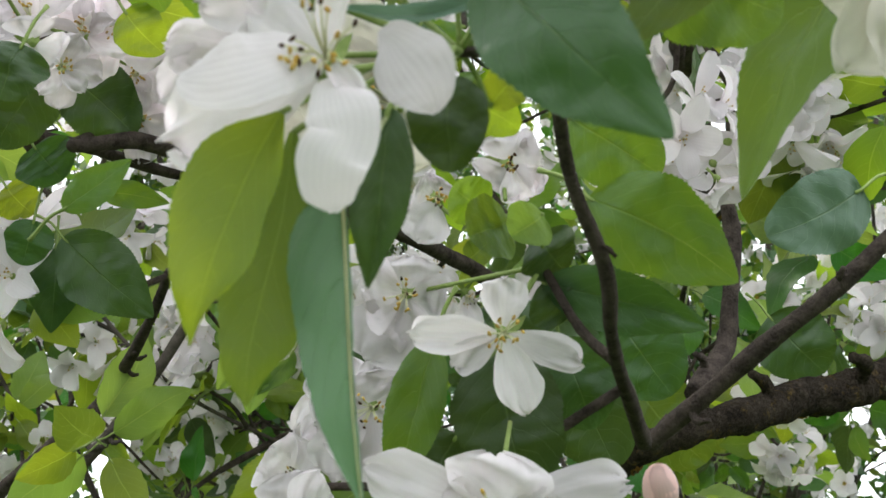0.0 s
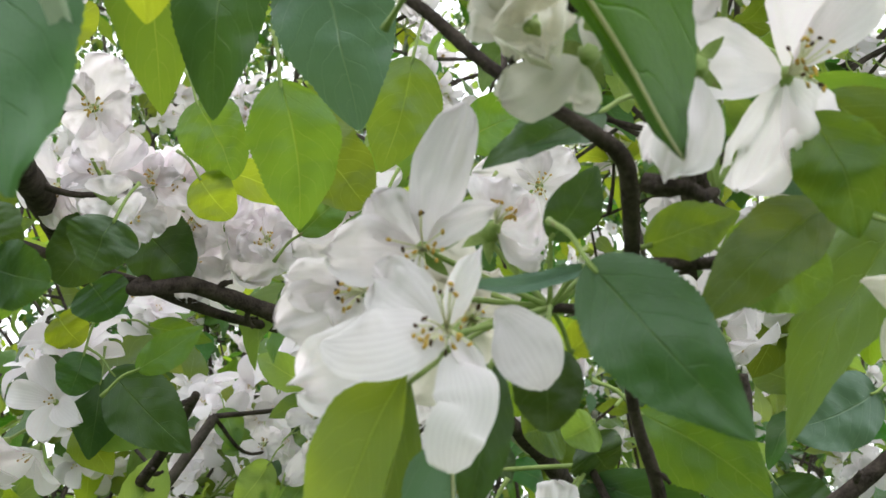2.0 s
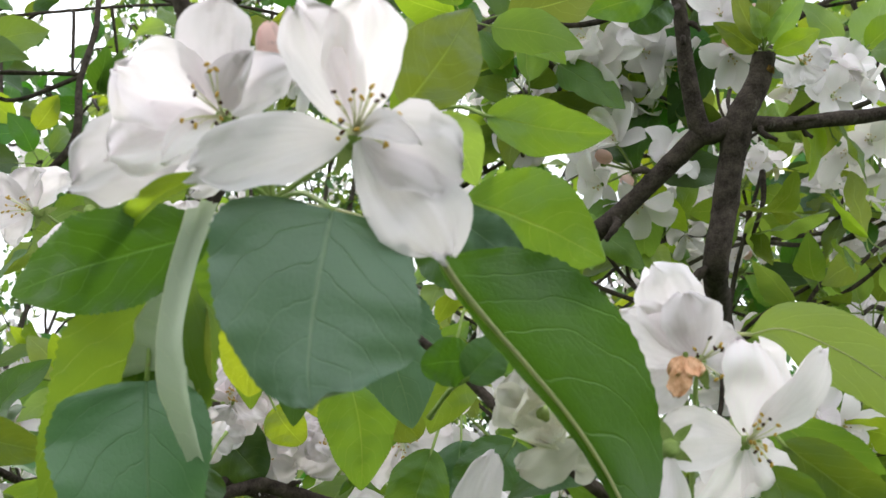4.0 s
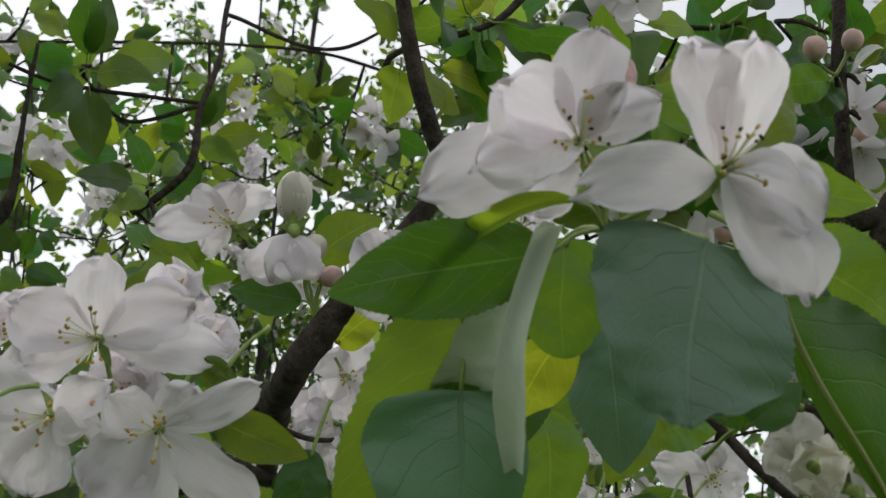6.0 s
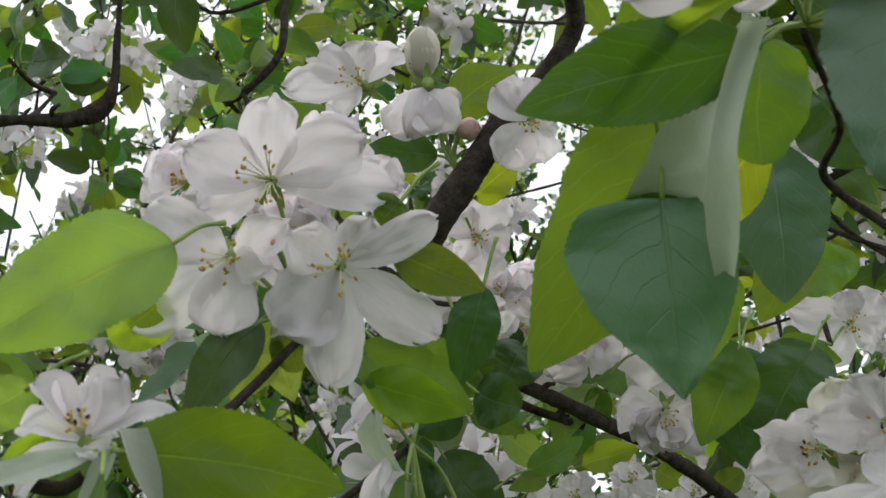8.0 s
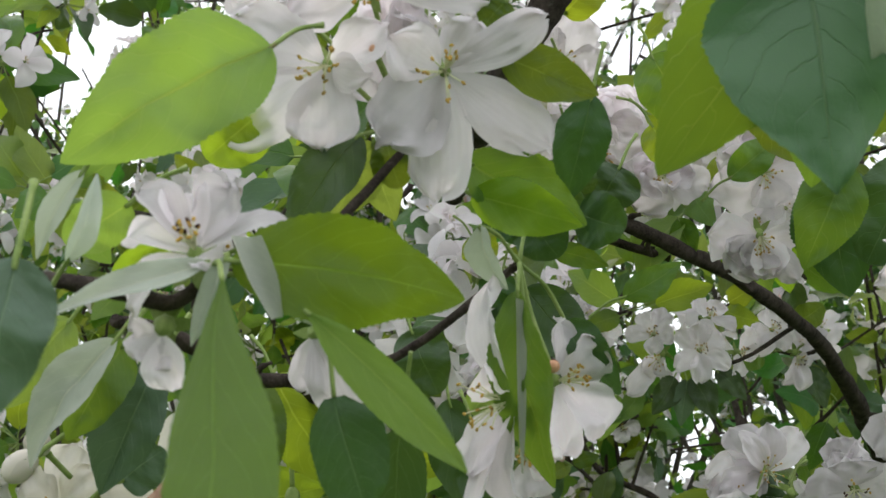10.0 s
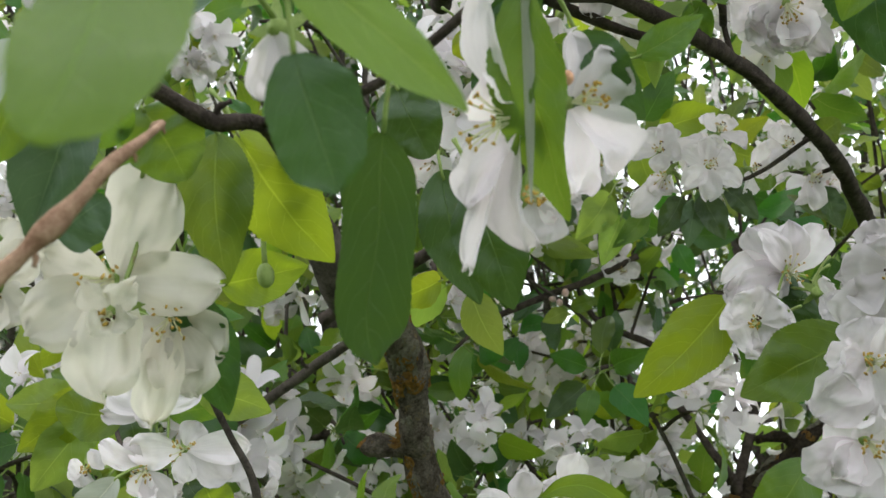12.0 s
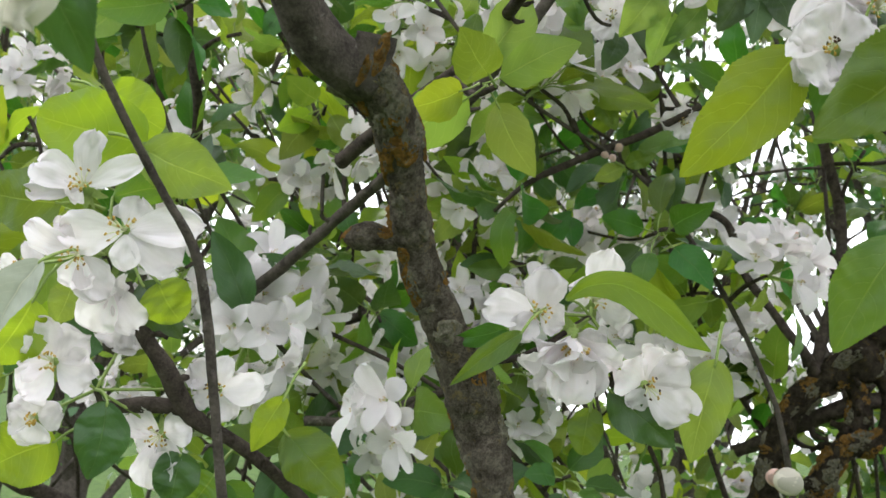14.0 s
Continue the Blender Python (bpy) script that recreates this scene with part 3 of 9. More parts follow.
def branch(name, rows, mat, label, knots=0.10, lichen=0, spurs=0, category="branch"):
    """A branch through rows of x, y, z and radius, with swollen nodes, spurs and crusts of lichen."""
    rng = random.Random(seed())
    rows = np.asarray(rows, float)
    o = rows[0, :3].copy()
    span = np.linalg.norm(np.diff(rows[:, :3], axis=0), axis=1).sum()
    near = len(BRANCHES) < 46
    steps = max(4, int(span / (0.002 if near else 0.006) / (len(rows) - 1)))
    steps = min(steps, 36 if near else 16)
    dense = spline(rows, steps)
    BRANCHES.append(dense[:, :3])
    rad = dense[:, 3].copy()
    for i in range(len(rad)):
        w = noise.noise(Vector(dense[i, :3] * 60))
        rad[i] *= 1 + knots * w + (0.22 * knots / 0.1 * max(0, noise.noise(Vector(dense[i, :3] * 23 + 7)) - 0.15))
    for i in range(1, len(dense) - 1):
        wob = np.array(noise.noise_vector(Vector(dense[i, :3] * 35)))
        dense[i, :3] += wob * rad[i] * 0.25
    rugged = mat in (BARK_LICHEN, BARK_MOSS)
    sides = 9 if rad.max() < 0.004 else 30 if rugged else 16
    ob = new(name)
    ob.location = o
    tagged(ob, label, category)
    pile = Pile()
    v, f = tube(dense[:, :3] - o, rad, sides, 0.11 if rugged else 0.05 if near else 0.08, rng)
    pile.add(v, f, 0)
    child("bark", pile.mesh("bark", [mat]), ob)
    for k in range(spurs):
        i = rng.randrange(2, len(dense) - 2)
        d = unit(dense[i + 1, :3] - dense[i - 1, :3])
        out = unit(np.cross(d, (rng.uniform(-1, 1), rng.uniform(-1, 1), rng.uniform(-1, 1))))
        ln = rad[i] * rng.uniform(1.8, 3.6)
        p0 = dense[i, :3] - o
        pts = spline([p0, p0 + out * ln * 0.6, p0 + (out + d * 0.5) * ln], 3)
        pile = Pile()
        v, f = tube(pts, np.linspace(rad[i] * 0.5, rad[i] * 0.28, len(pts)) * (1 + 0.2 * np.sin(np.arange(len(pts)) * 2.1)), 8, 0.12, rng)
        pile.add(v, f, 0)
        child("spur", pile.mesh("spur", [mat]), ob)
    for k in range(lichen):
        i = rng.randrange(1, len(dense) - 1)
        d = unit(dense[i + 1, :3] - dense[i - 1, :3])
        out = unit(np.cross(d, (rng.uniform(-1, 1), rng.uniform(-1, 1), rng.uniform(-1, 1))))
        c0 = dense[i, :3] - o
        pile = Pile()
        s = np.cross(d, out)
        long, wide, ph = rad[i] * rng.uniform(0.25, 1.1), rng.uniform(0.2, 0.85), rng.uniform(0, 50)
        nr, ns, crust = 7, 20, 1.0 if mat != BARK_MOSS else 1.9
        verts, faces = [c0 + out * rad[i] * 1.10], []
        for q in range(1, nr + 1):
            for w in range(ns):
                th = 2 * math.pi * w / ns
                edge = q / nr * (1 + 0.45 * noise.noise(Vector((math.cos(th) * 1.7 + ph, math.sin(th) * 1.7, 0))))
                along, turn = long * edge * math.cos(th), wide * edge * math.sin(th)
                h = rad[i] * (1.03 + 0.05 * (1 - q / nr) + crust * (0.12 * noise.noise(Vector((along * 420 + ph, turn * 8, ph))) + 0.13 * noise.noise(Vector((along * 1300 + ph, turn * 19, ph)))) - (0.16 if q == nr else 0))
                verts.append(c0 + d * along + (out * math.cos(turn) + s * math.sin(turn)) * h)
        for w in range(ns):
            faces.append((0, 1 + w, 1 + (w + 1) % ns))
        for q in range(nr - 1):
            for w in range(ns):
                p0, p1 = 1 + q * ns + w, 1 + q * ns + (w + 1) % ns
                faces.append((p0, p0 + ns, p1 + ns, p1))
        pile.add(verts, faces, 0)
        grey = rng.random() < 0.45
        child("lichen", pile.mesh("lichen", [LICHEN_GREY if grey else LICHEN]), ob, "crusty grey lichen" if grey else "crusty orange lichen")
    return ob


# ---- branches near the camera ----
branch("apple_twig", [(0.1223, 0.2114, 2.0437, 0.0009), (0.1350, 0.2445, 2.0392, 0.0010), (0.1369, 0.2835, 2.0471, 0.0013), (0.1568, 0.2884, 2.0329, 0.0014), (0.1691, 0.2900, 2.0214, 0.0016), (0.1810, 0.2896, 2.0114, 0.0015), (0.1937, 0.2891, 2.0017, 0.0016), (0.1997, 0.2947, 1.9984, 0.0019), (0.2014, 0.3035, 1.9928, 0.0022), (0.2025, 0.3175, 1.9850, 0.0020), (0.2041, 0.3501, 1.9630, 0.0016), (0.2119, 0.3723, 1.9442, 0.0020), (0.2135, 0.4022, 1.9340, 0.0018), (0.2242, 0.4973, 1.9250, 0.0030)], BARK, "slender dark apple twig with rough spurs", 0.14, 0, 2)
branch("spur_stub", [(0.2031, 0.2898, 1.9913, 0.0017), (0.2072, 0.2879, 1.9893, 0.0020), (0.2113, 0.2866, 1.9885, 0.0013)], BARK, "short broken stub of dark bark on the twig", 0.3, 0, 2)
branch("apple_limb", [(0.3898, 0.6662, 1.9901, 0.0099), (0.3431, 0.6447, 1.9736, 0.0093), (0.3031, 0.6225, 1.9616, 0.0082), (0.2680, 0.6005, 1.9506, 0.0071), (0.2385, 0.5897, 1.9404, 0.0067), (0.2103, 0.6006, 1.9294, 0.0071), (0.1681, 0.6465, 1.9045, 0.0077)], BARK_MOSS, "thick lichen-spotted apple limb", 0.16, 10, 4)
branch("apple_branch", [(0.2273, 0.5179, 1.9280, 0.0033), (0.2425, 0.5054, 1.9390, 0.0032), (0.2588, 0.4930, 1.9501, 0.0032), (0.2760, 0.4806, 1.9614, 0.0030), (0.2897, 0.4734, 1.9717, 0.0029), (0.3141, 0.4643, 1.9916, 0.0026)], BARK, "dark smooth apple branch rising from the limb", 0.1, 2, 3)
branch("apple_branch", [(0.2766, 0.4783, 2.2876, 0.0059), (0.2716, 0.4871, 2.2690, 0.0068), (0.2628, 0.4955, 2.2502, 0.0074), (0.2560, 0.5123, 2.2158, 0.0068), (0.2527, 0.5401, 2.1835, 0.0069), (0.2694, 0.6837, 2.2202, 0.0078), (0.3081, 0.9734, 2.2908, 0.0103), (0.3931, 1.5126, 2.3807, 0.0155)], BARK, "upright dark apple branch below a fork", 0.12, 3, 4)
branch("apple_branch", [(0.2782, 0.6290, 2.0568, 0.0032), (0.2801, 0.6343, 2.0421, 0.0043), (0.2757, 0.6329, 2.0138, 0.0040), (0.2699, 0.6309, 1.9866, 0.0044), (0.2530, 0.6056, 1.9613, 0.0053)], BARK, "dark upright spur branch on the limb", 0.14, 0, 3)
branch("apple_branch", [(0.2104, 0.3912, 2.4968, 0.0025), (0.2230, 0.4205, 2.4017, 0.0030), (0.2291, 0.4429, 2.3391, 0.0035), (0.2325, 0.4598, 2.3080, 0.0038), (0.2373, 0.4783, 2.2745, 0.0044), (0.2439, 0.4931, 2.2483, 0.0056), (0.2585, 0.4938, 2.2519, 0.0050)], BARK, "thin dark shoot rising from a fork", 0.12, 0, 3)
branch("apple_branch", [(0.2614, 0.4932, 2.2540, 0.0044), (0.2847, 0.4974, 2.2538, 0.0041), (0.3118, 0.5040, 2.2611, 0.0039), (0.3632, 0.5123, 2.2734, 0.0036)], BARK, "thin dark side branch of a fork", 0.12, 0, 3)
branch("apple_branch", [(0.2439, 0.4935, 2.2475, 0.0059), (0.2224, 0.5101, 2.2305, 0.0054), (0.1941, 0.5269, 2.2108, 0.0049), (0.1603, 0.5426, 2.1914, 0.0037)], BARK, "dark bent side branch of a fork", 0.12, 0, 3)
branch("apple_branch", [(-0.0956, 0.6806, 2.1279, 0.0065), (-0.0458, 0.5227, 2.0986, 0.0066), (-0.0055, 0.3965, 2.0709, 0.0065), (0.0135, 0.3691, 2.0872, 0.0061), (0.0263, 0.3649, 2.1116, 0.0055), (0.0425, 0.3578, 2.1321, 0.0045), (0.0536, 0.3458, 2.1487, 0.0037), (0.0500, 0.3278, 2.1592, 0.0035), (0.0409, 0.3152, 2.1788, 0.0033), (0.0322, 0.2985, 2.2062, 0.0030), (0.0213, 0.2734, 2.2486, 0.0027)], BARK, "dark apple branch between blossom clusters", 0.1, 0, 4)
branch("apple_branch", [(0.0477, 0.8320, 2.2493, 0.0093), (0.0023, 0.5398, 2.0701, 0.0031), (0.0219, 0.5404, 2.0671, 0.0039), (0.0436, 0.5576, 2.0642, 0.0039), (0.0631, 0.5790, 2.0632, 0.0041), (0.0846, 0.6258, 2.0691, 0.0042), (0.1140, 0.6965, 2.0734, 0.0046), (0.1473, 0.7898, 2.0771, 0.0052), (0.1886, 0.9115, 2.0636, 0.0065), (0.2356, 1.0532, 2.0226, 0.0083)], BARK, "arching dark branch above hanging blossoms", 0.12, 2, 4)
branch("upright_branch", [(-0.0952, 0.4910, 1.9553, 0.0078), (-0.0855, 0.5078, 1.9351, 0.0084), (-0.0804, 0.5219, 1.9225, 0.0092), (-0.0723, 0.5344, 1.9123, 0.0098), (-0.0638, 0.5451, 1.9081, 0.0092), (-0.0601, 0.5525, 1.9021, 0.0072)], BARK_GREY, "smooth grey-brown stem above an old pruning cut", 0.08, 2, 0)
branch("upright_branch", [(-0.0661, 0.5402, 1.9149, 0.0071), (-0.0612, 0.5460, 1.9075, 0.0094), (-0.0569, 0.5541, 1.8984, 0.0089), (-0.0556, 0.5675, 1.8827, 0.0075), (-0.0522, 0.5830, 1.8577, 0.0076), (-0.0426, 0.6009, 1.8299, 0.0080), (-0.0297, 0.6214, 1.7921, 0.0086), (-0.0210, 0.6419, 1.7451, 0.0098), (-0.0375, 0.8236, 1.5648, 0.0170)], BARK_LICHEN, "knobbly upright branch crusted with orange lichen", 0.2, 84, 0)
branch("pruned_stub", [(-0.0664, 0.5393, 1.9062, 0.0081), (-0.0619, 0.5371, 1.9160, 0.0078), (-0.0592, 0.5347, 1.9231, 0.0066)], BARK_GREY, "pruned stub on top of the lichened stem", 0.16, 2, 0)
branch("spur_stub", [(-0.0523, 0.5828, 1.8587, 0.0043), (-0.0616, 0.5801, 1.8576, 0.0043), (-0.0699, 0.5775, 1.8576, 0.0056), (-0.0755, 0.5763, 1.8544, 0.0039)], BARK_LICHEN, "short knobbly spur on the lichened stem", 0.25, 2, 0)
branch("thin_shoot", [(-0.1233, 0.4595, 1.8979, 0.0013), (-0.1195, 0.4681, 1.8840, 0.0014), (-0.1129, 0.4779, 1.8683, 0.0014), (-0.1060, 0.4876, 1.8537, 0.0014), (-0.0970, 0.4984, 1.8363, 0.0016), (-0.0944, 0.5075, 1.8166, 0.0017), (-0.0930, 0.5171, 1.7916, 0.0017), (-0.0921, 0.5338, 1.7544, 0.0018)], BARK_GREY, "thin grey-brown shoot hanging straight", 0.08, 0, 4)
branch("apple_branch", [(-0.1623, 0.5637, 1.8307, 0.0020), (-0.1558, 0.5683, 1.8139, 0.0031), (-0.1462, 0.5735, 1.7996, 0.0040), (-0.1405, 0.5884, 1.7831, 0.0035), (-0.1258, 0.6052, 1.7726, 0.0029), (-0.1064, 0.6245, 1.7550, 0.0029), (-0.0841, 0.6569, 1.7275, 0.0030)], BARK, "dark crooked branch under white blossoms", 0.2, 0, 4)
branch("apple_branch", [(-0.1742, 0.5783, 1.7808, 0.0027), (-0.1591, 0.5826, 1.7835, 0.0034), (-0.1439, 0.5872, 1.7845, 0.0034)], BARK, "short dark spur branch", 0.2, 0, 0)
branch("apple_branch", [(-0.3577, 0.9974, 1.8508, 0.0065), (-0.3140, 0.9658, 1.8689, 0.0051), (-0.2653, 0.9343, 1.8964, 0.0044), (-0.2196, 0.9020, 1.9229, 0.0042), (-0.1768, 0.8693, 1.9462, 0.0040), (-0.1334, 0.8558, 1.9834, 0.0043), (-0.1111, 0.8485, 2.0068, 0.0046), (-0.0848, 0.8411, 2.0389, 0.0042), (-0.0585, 0.8421, 2.0852, 0.0036)], BARK_GREY, "slanting grey branch behind the lichened stem", 0.08, 0, 3)
branch("thin_shoot", [(-0.1086, 1.0520, 1.9964, 0.0028), (-0.0657, 1.0615, 2.0210, 0.0033), (-0.0268, 1.0704, 2.0409, 0.0033), (0.0116, 1.0782, 2.0673, 0.0028)], BARK, "thin dark shoot among leaves", 0.08, 0, 2)
branch("apple_branch", [(-0.0657, 1.2649, 2.0741, 0.0026), (-0.0335, 1.2604, 2.0312, 0.0033), (0.0278, 1.2616, 2.0096, 0.0038), (0.0471, 1.2533, 1.9652, 0.0038), (0.0701, 1.2442, 1.9333, 0.0040), (0.1080, 1.2417, 1.8892, 0.0049), (0.1355, 1.2560, 1.8516, 0.0065)], BARK, "crooked dark branch in front of pale sky", 0.14, 0, 4)
branch("apple_branch", [(-0.4428, 1.1843, 1.8411, 0.0045), (-0.3699, 1.1834, 1.8557, 0.0050), (-0.3205, 1.1754, 1.8694, 0.0055), (-0.2948, 1.1821, 1.8780, 0.0044)], BARK, "thin dark level branch", 0.14, 0, 3)
branch("apple_branch", [(-0.2808, 1.0331, 1.7750, 0.0037), (-0.2294, 1.0269, 1.7807, 0.0041), (-0.1894, 1.0154, 1.7983, 0.0036), (-0.1508, 1.0040, 1.8129, 0.0033)], BARK_GREY, "grey level branch behind the stem", 0.14, 0, 3)
branch("apple_branch", [(-0.4259, 0.9842, 2.1403, 0.0044), (-0.4195, 0.9952, 2.0827, 0.0044), (-0.4142, 1.0143, 2.0379, 0.0045), (-0.4330, 1.0588, 1.9868, 0.0054)], BARK, "dark upright branch among leaves", 0.12, 0, 3)
branch("apple_limb", [(0.2219, 1.2653, 1.9645, 0.0096), (0.1900, 1.2615, 1.9248, 0.0127), (0.1626, 1.2585, 1.8897, 0.0160), (0.1306, 1.2523, 1.8653, 0.0137), (0.1043, 1.2487, 1.8365, 0.0106), (0.0888, 1.2504, 1.7947, 0.0127), (0.0845, 1.2571, 1.7430, 0.0137), (0.0879, 1.3323, 1.6065, 0.0182)], BARK_MOSS, "thick dark mossy limb with orange lichen", 0.32, 64, 6)
branch("apple_limb", [(0.2342, 1.2532, 1.8622, 0.0085), (0.2026, 1.2480, 1.8325, 0.0095), (0.1726, 1.2416, 1.8139, 0.0110), (0.1469, 1.2355, 1.8018, 0.0103), (0.1308, 1.2353, 1.7711, 0.0123), (0.1242, 1.2520, 1.7188, 0.0132), (0.1171, 1.2865, 1.6190, 0.0152)], BARK_MOSS, "crooked mossy limb with knobs and orange lichen", 0.36, 54, 6)
branch("apple_limb", [(0.1488, 1.2567, 1.8737, 0.0085), (0.1610, 1.2545, 1.8441, 0.0095), (0.1517, 1.2414, 1.8074, 0.0101)], BARK_MOSS, "short mossy fork between two limbs", 0.3, 18, 2)
branch("apple_branch", [(0.0541, 1.2932, 1.7904, 0.0060), (0.1038, 1.2832, 1.8176, 0.0069), (0.1510, 1.2621, 1.8433, 0.0077), (0.2189, 1.2795, 1.8669, 0.0062)], BARK, "dark crossing branch by the mossy limb", 0.2, 0, 4)
branch("apple_branch", [(0.1193, 1.2481, 1.8701, 0.0065), (0.1290, 1.2638, 1.9249, 0.0050), (0.1375, 1.2755, 2.0029, 0.0056), (0.1236, 1.2819, 2.0701, 0.0052), (0.1050, 1.3085, 2.1344, 0.0045)], BARK, "dark upright branch with side spurs", 0.16, 0, 5)
branch("apple_branch", [(-0.0818, 0.2871, 1.9339, 0.0018), (-0.0773, 0.3035, 1.9361, 0.0022), (-0.0686, 0.3166, 1.9336, 0.0023), (-0.0573, 0.3307, 1.9298, 0.0023), (-0.0456, 0.3490, 1.9313, 0.0022), (-0.0847, 0.4978, 1.9327, 0.0039)], BARK, "dark branch under pale hanging leaves", 0.14, 0, 2)
branch("apple_branch", [(-0.0689, 0.2240, 1.9280, 0.0015), (-0.0548, 0.2227, 1.9266, 0.0019), (-0.0426, 0.2239, 1.9259, 0.0019), (-0.0336, 0.2285, 1.9257, 0.0017), (-0.0263, 0.2286, 1.9322, 0.0014)], BARK, "short dark reddish spur branch with scales", 0.16, 0, 0)
branch("apple_branch", [(-0.6000, 1.6500, 1.5400, 0.0120), (-0.8600, 1.3600, 1.6800, 0.0100), (-0.7800, 1.0000, 1.9500, 0.0070), (-0.5300, 0.6200, 2.1900, 0.0050), (-0.4151, 0.5577, 2.2191, 0.0042), (-0.3556, 0.5658, 2.2318, 0.0036), (-0.3109, 0.5730, 2.2391, 0.0060), (-0.2886, 0.5742, 2.2511, 0.0075), (-0.2819, 0.5654, 2.2700, 0.0030), (-0.2813, 0.5424, 2.3166, 0.0017), (-0.2791, 0.5227, 2.3582, 0.0014)], BARK, "dark knotted branch against pale sky", 0.3, 0, 9)
branch("thin_shoot", [(-0.2718, 0.7062, 2.3425, 0.0028), (-0.2503, 0.7019, 2.3584, 0.0033), (-0.2273, 0.6907, 2.3867, 0.0033), (-0.2330, 0.6849, 2.4352, 0.0029), (-0.2327, 0.6867, 2.4933, 0.0027), (-0.2493, 0.6975, 2.5701, 0.0026), (-0.2528, 0.7018, 2.6631, 0.0024)], BARK, "thin dark shoot bearing blossom", 0.1, 0, 2)
branch("apple_branch", [(-0.0830, 0.5488, 2.0952, 0.0027), (-0.0425, 0.5576, 2.0846, 0.0028), (-0.0147, 0.5634, 2.0779, 0.0028), (0.0231, 0.5723, 2.0661, 0.0026), (0.0535, 0.5783, 2.0597, 0.0019)], BARK, "dark level branch carrying white blossom", 0.12, 0, 4)
branch("apple_branch", [(-0.2022, 0.8499, 1.9514, 0.0050), (-0.1434, 0.8145, 1.9829, 0.0048), (-0.1000, 0.7904, 2.0068, 0.0040), (-0.0570, 0.7437, 2.0341, 0.0034), (-0.0233, 0.6963, 2.0603, 0.0026)], BARK, "slanting thin dark branch", 0.1, 0, 3)
branch("brown_twig", [(-0.0739, 0.3324, 1.9276, 0.0010), (-0.0441, 0.2835, 1.9127, 0.0009), (-0.0365, 0.2635, 1.9023, 0.0010), (-0.0347, 0.2511, 1.8937, 0.0013), (-0.0364, 0.2471, 1.8868, 0.0013), (-0.0395, 0.2447, 1.8802, 0.0019), (-0.0425, 0.2430, 1.8750, 0.0012), (-0.0460, 0.2413, 1.8695, 0.0015), (-0.0503, 0.2395, 1.8638, 0.0015), (-0.0573, 0.2374, 1.8561, 0.0016)], TWIG_BROWN, "dry brown knotted young twig among blossom", 0.34, 0, 4)

# the first cluster: open flowers over a yellowing leaf
ca = cluster((0.1844, 0.3198, 1.9755), "cluster of white apple blossom above hanging leaves")
flower(ca, (0.1645, 0.2922, 1.9601), (0.08, -0.99, -0.13), [((0.1332, 0.3022, 1.9505), 0.0182, 0.15, 0.1), ((0.1709, 0.2770, 1.9693), 0.0056, 0.4, 0.3), ((0.1722, 0.2846, 1.9480), 0.0043, 0.5, 0.4), ((0.1485, 0.2941, 1.9734), 0.0140, 0.2, 0.1)], stamens=24)
curved_leaf(ca, [(0.1652, 0.2868, 1.9565, 0.0010, 0.0010), (0.1623, 0.2846, 1.9561, 0.0048, 0.0046), (0.1590, 0.2825, 1.9554, 0.0067, 0.0068), (0.1548, 0.2806, 1.9536, 0.0075, 0.0077), (0.1496, 0.2805, 1.9527, 0.0069, 0.0071), (0.1451, 0.2821, 1.9534, 0.0044, 0.0046), (0.1415, 0.2845, 1.9548, 0.0008, 0.0008)], (-0.02, -0.99, -0.14), "w", (-14, 20), teeth=0.0, part="petal")
curved_leaf(ca, [(0.1676, 0.2868, 1.9541, 0.0014, 0.0014), (0.1677, 0.2849, 1.9506, 0.0040, 0.0040), (0.1690, 0.2833, 1.9461, 0.0060, 0.0062), (0.1695, 0.2836, 1.9424, 0.0052, 0.0056), (0.1677, 0.2838, 1.9383, 0.0057, 0.0059), (0.1668, 0.2859, 1.9351, 0.0050, 0.0052), (0.1666, 0.2889, 1.9328, 0.0036, 0.0036), (0.1664, 0.2913, 1.9320, 0.0011, 0.0011)], (-0.08, -0.90, -0.42), "w", (16, -12), teeth=0.0, part="petal")
curved_leaf(ca, [(0.1738, 0.2894, 1.9632, 0.0008, 0.0008), (0.1764, 0.2877, 1.9597, 0.0037, 0.0051), (0.1789, 0.2872, 1.9556, 0.0058, 0.0075), (0.1812, 0.2875, 1.9520, 0.0056, 0.0069), (0.1828, 0.2886, 1.9493, 0.0035, 0.0044), (0.1834, 0.2902, 1.9479, 0.0006, 0.0006)], (0.36, -0.57, -0.74), "w", (10, 10), teeth=0.0, part="petal")
flower(ca, (0.1565, 0.3102, 1.9855), (0.00, -0.95, -0.31), [((0.1462, 0.3009, 1.9941), 0.0127, 0.25, 0.2), ((0.1364, 0.3029, 1.9820), 0.0148, 0.2, 0.1), ((0.1646, 0.2887, 2.0068), 0.0132, 0.22, 0.5), ((0.1716, 0.2953, 1.9882), 0.0068, 0.4, 0.3), ((0.1503, 0.3055, 1.9745), 0.0096, 0.3, 0.2)])
flower(ca, (0.1718, 0.3185, 1.9951), (0.41, -0.86, 0.30), [((0.1826, 0.3199, 1.9937), 0.0153, 0.25), ((0.1815, 0.3284, 1.9885), 0.0157, 0.2), ((0.1758, 0.3186, 2.0066), 0.0127, 0.2), ((0.1678, 0.3190, 2.0092), 0.0114, 0.2)], dark=False)
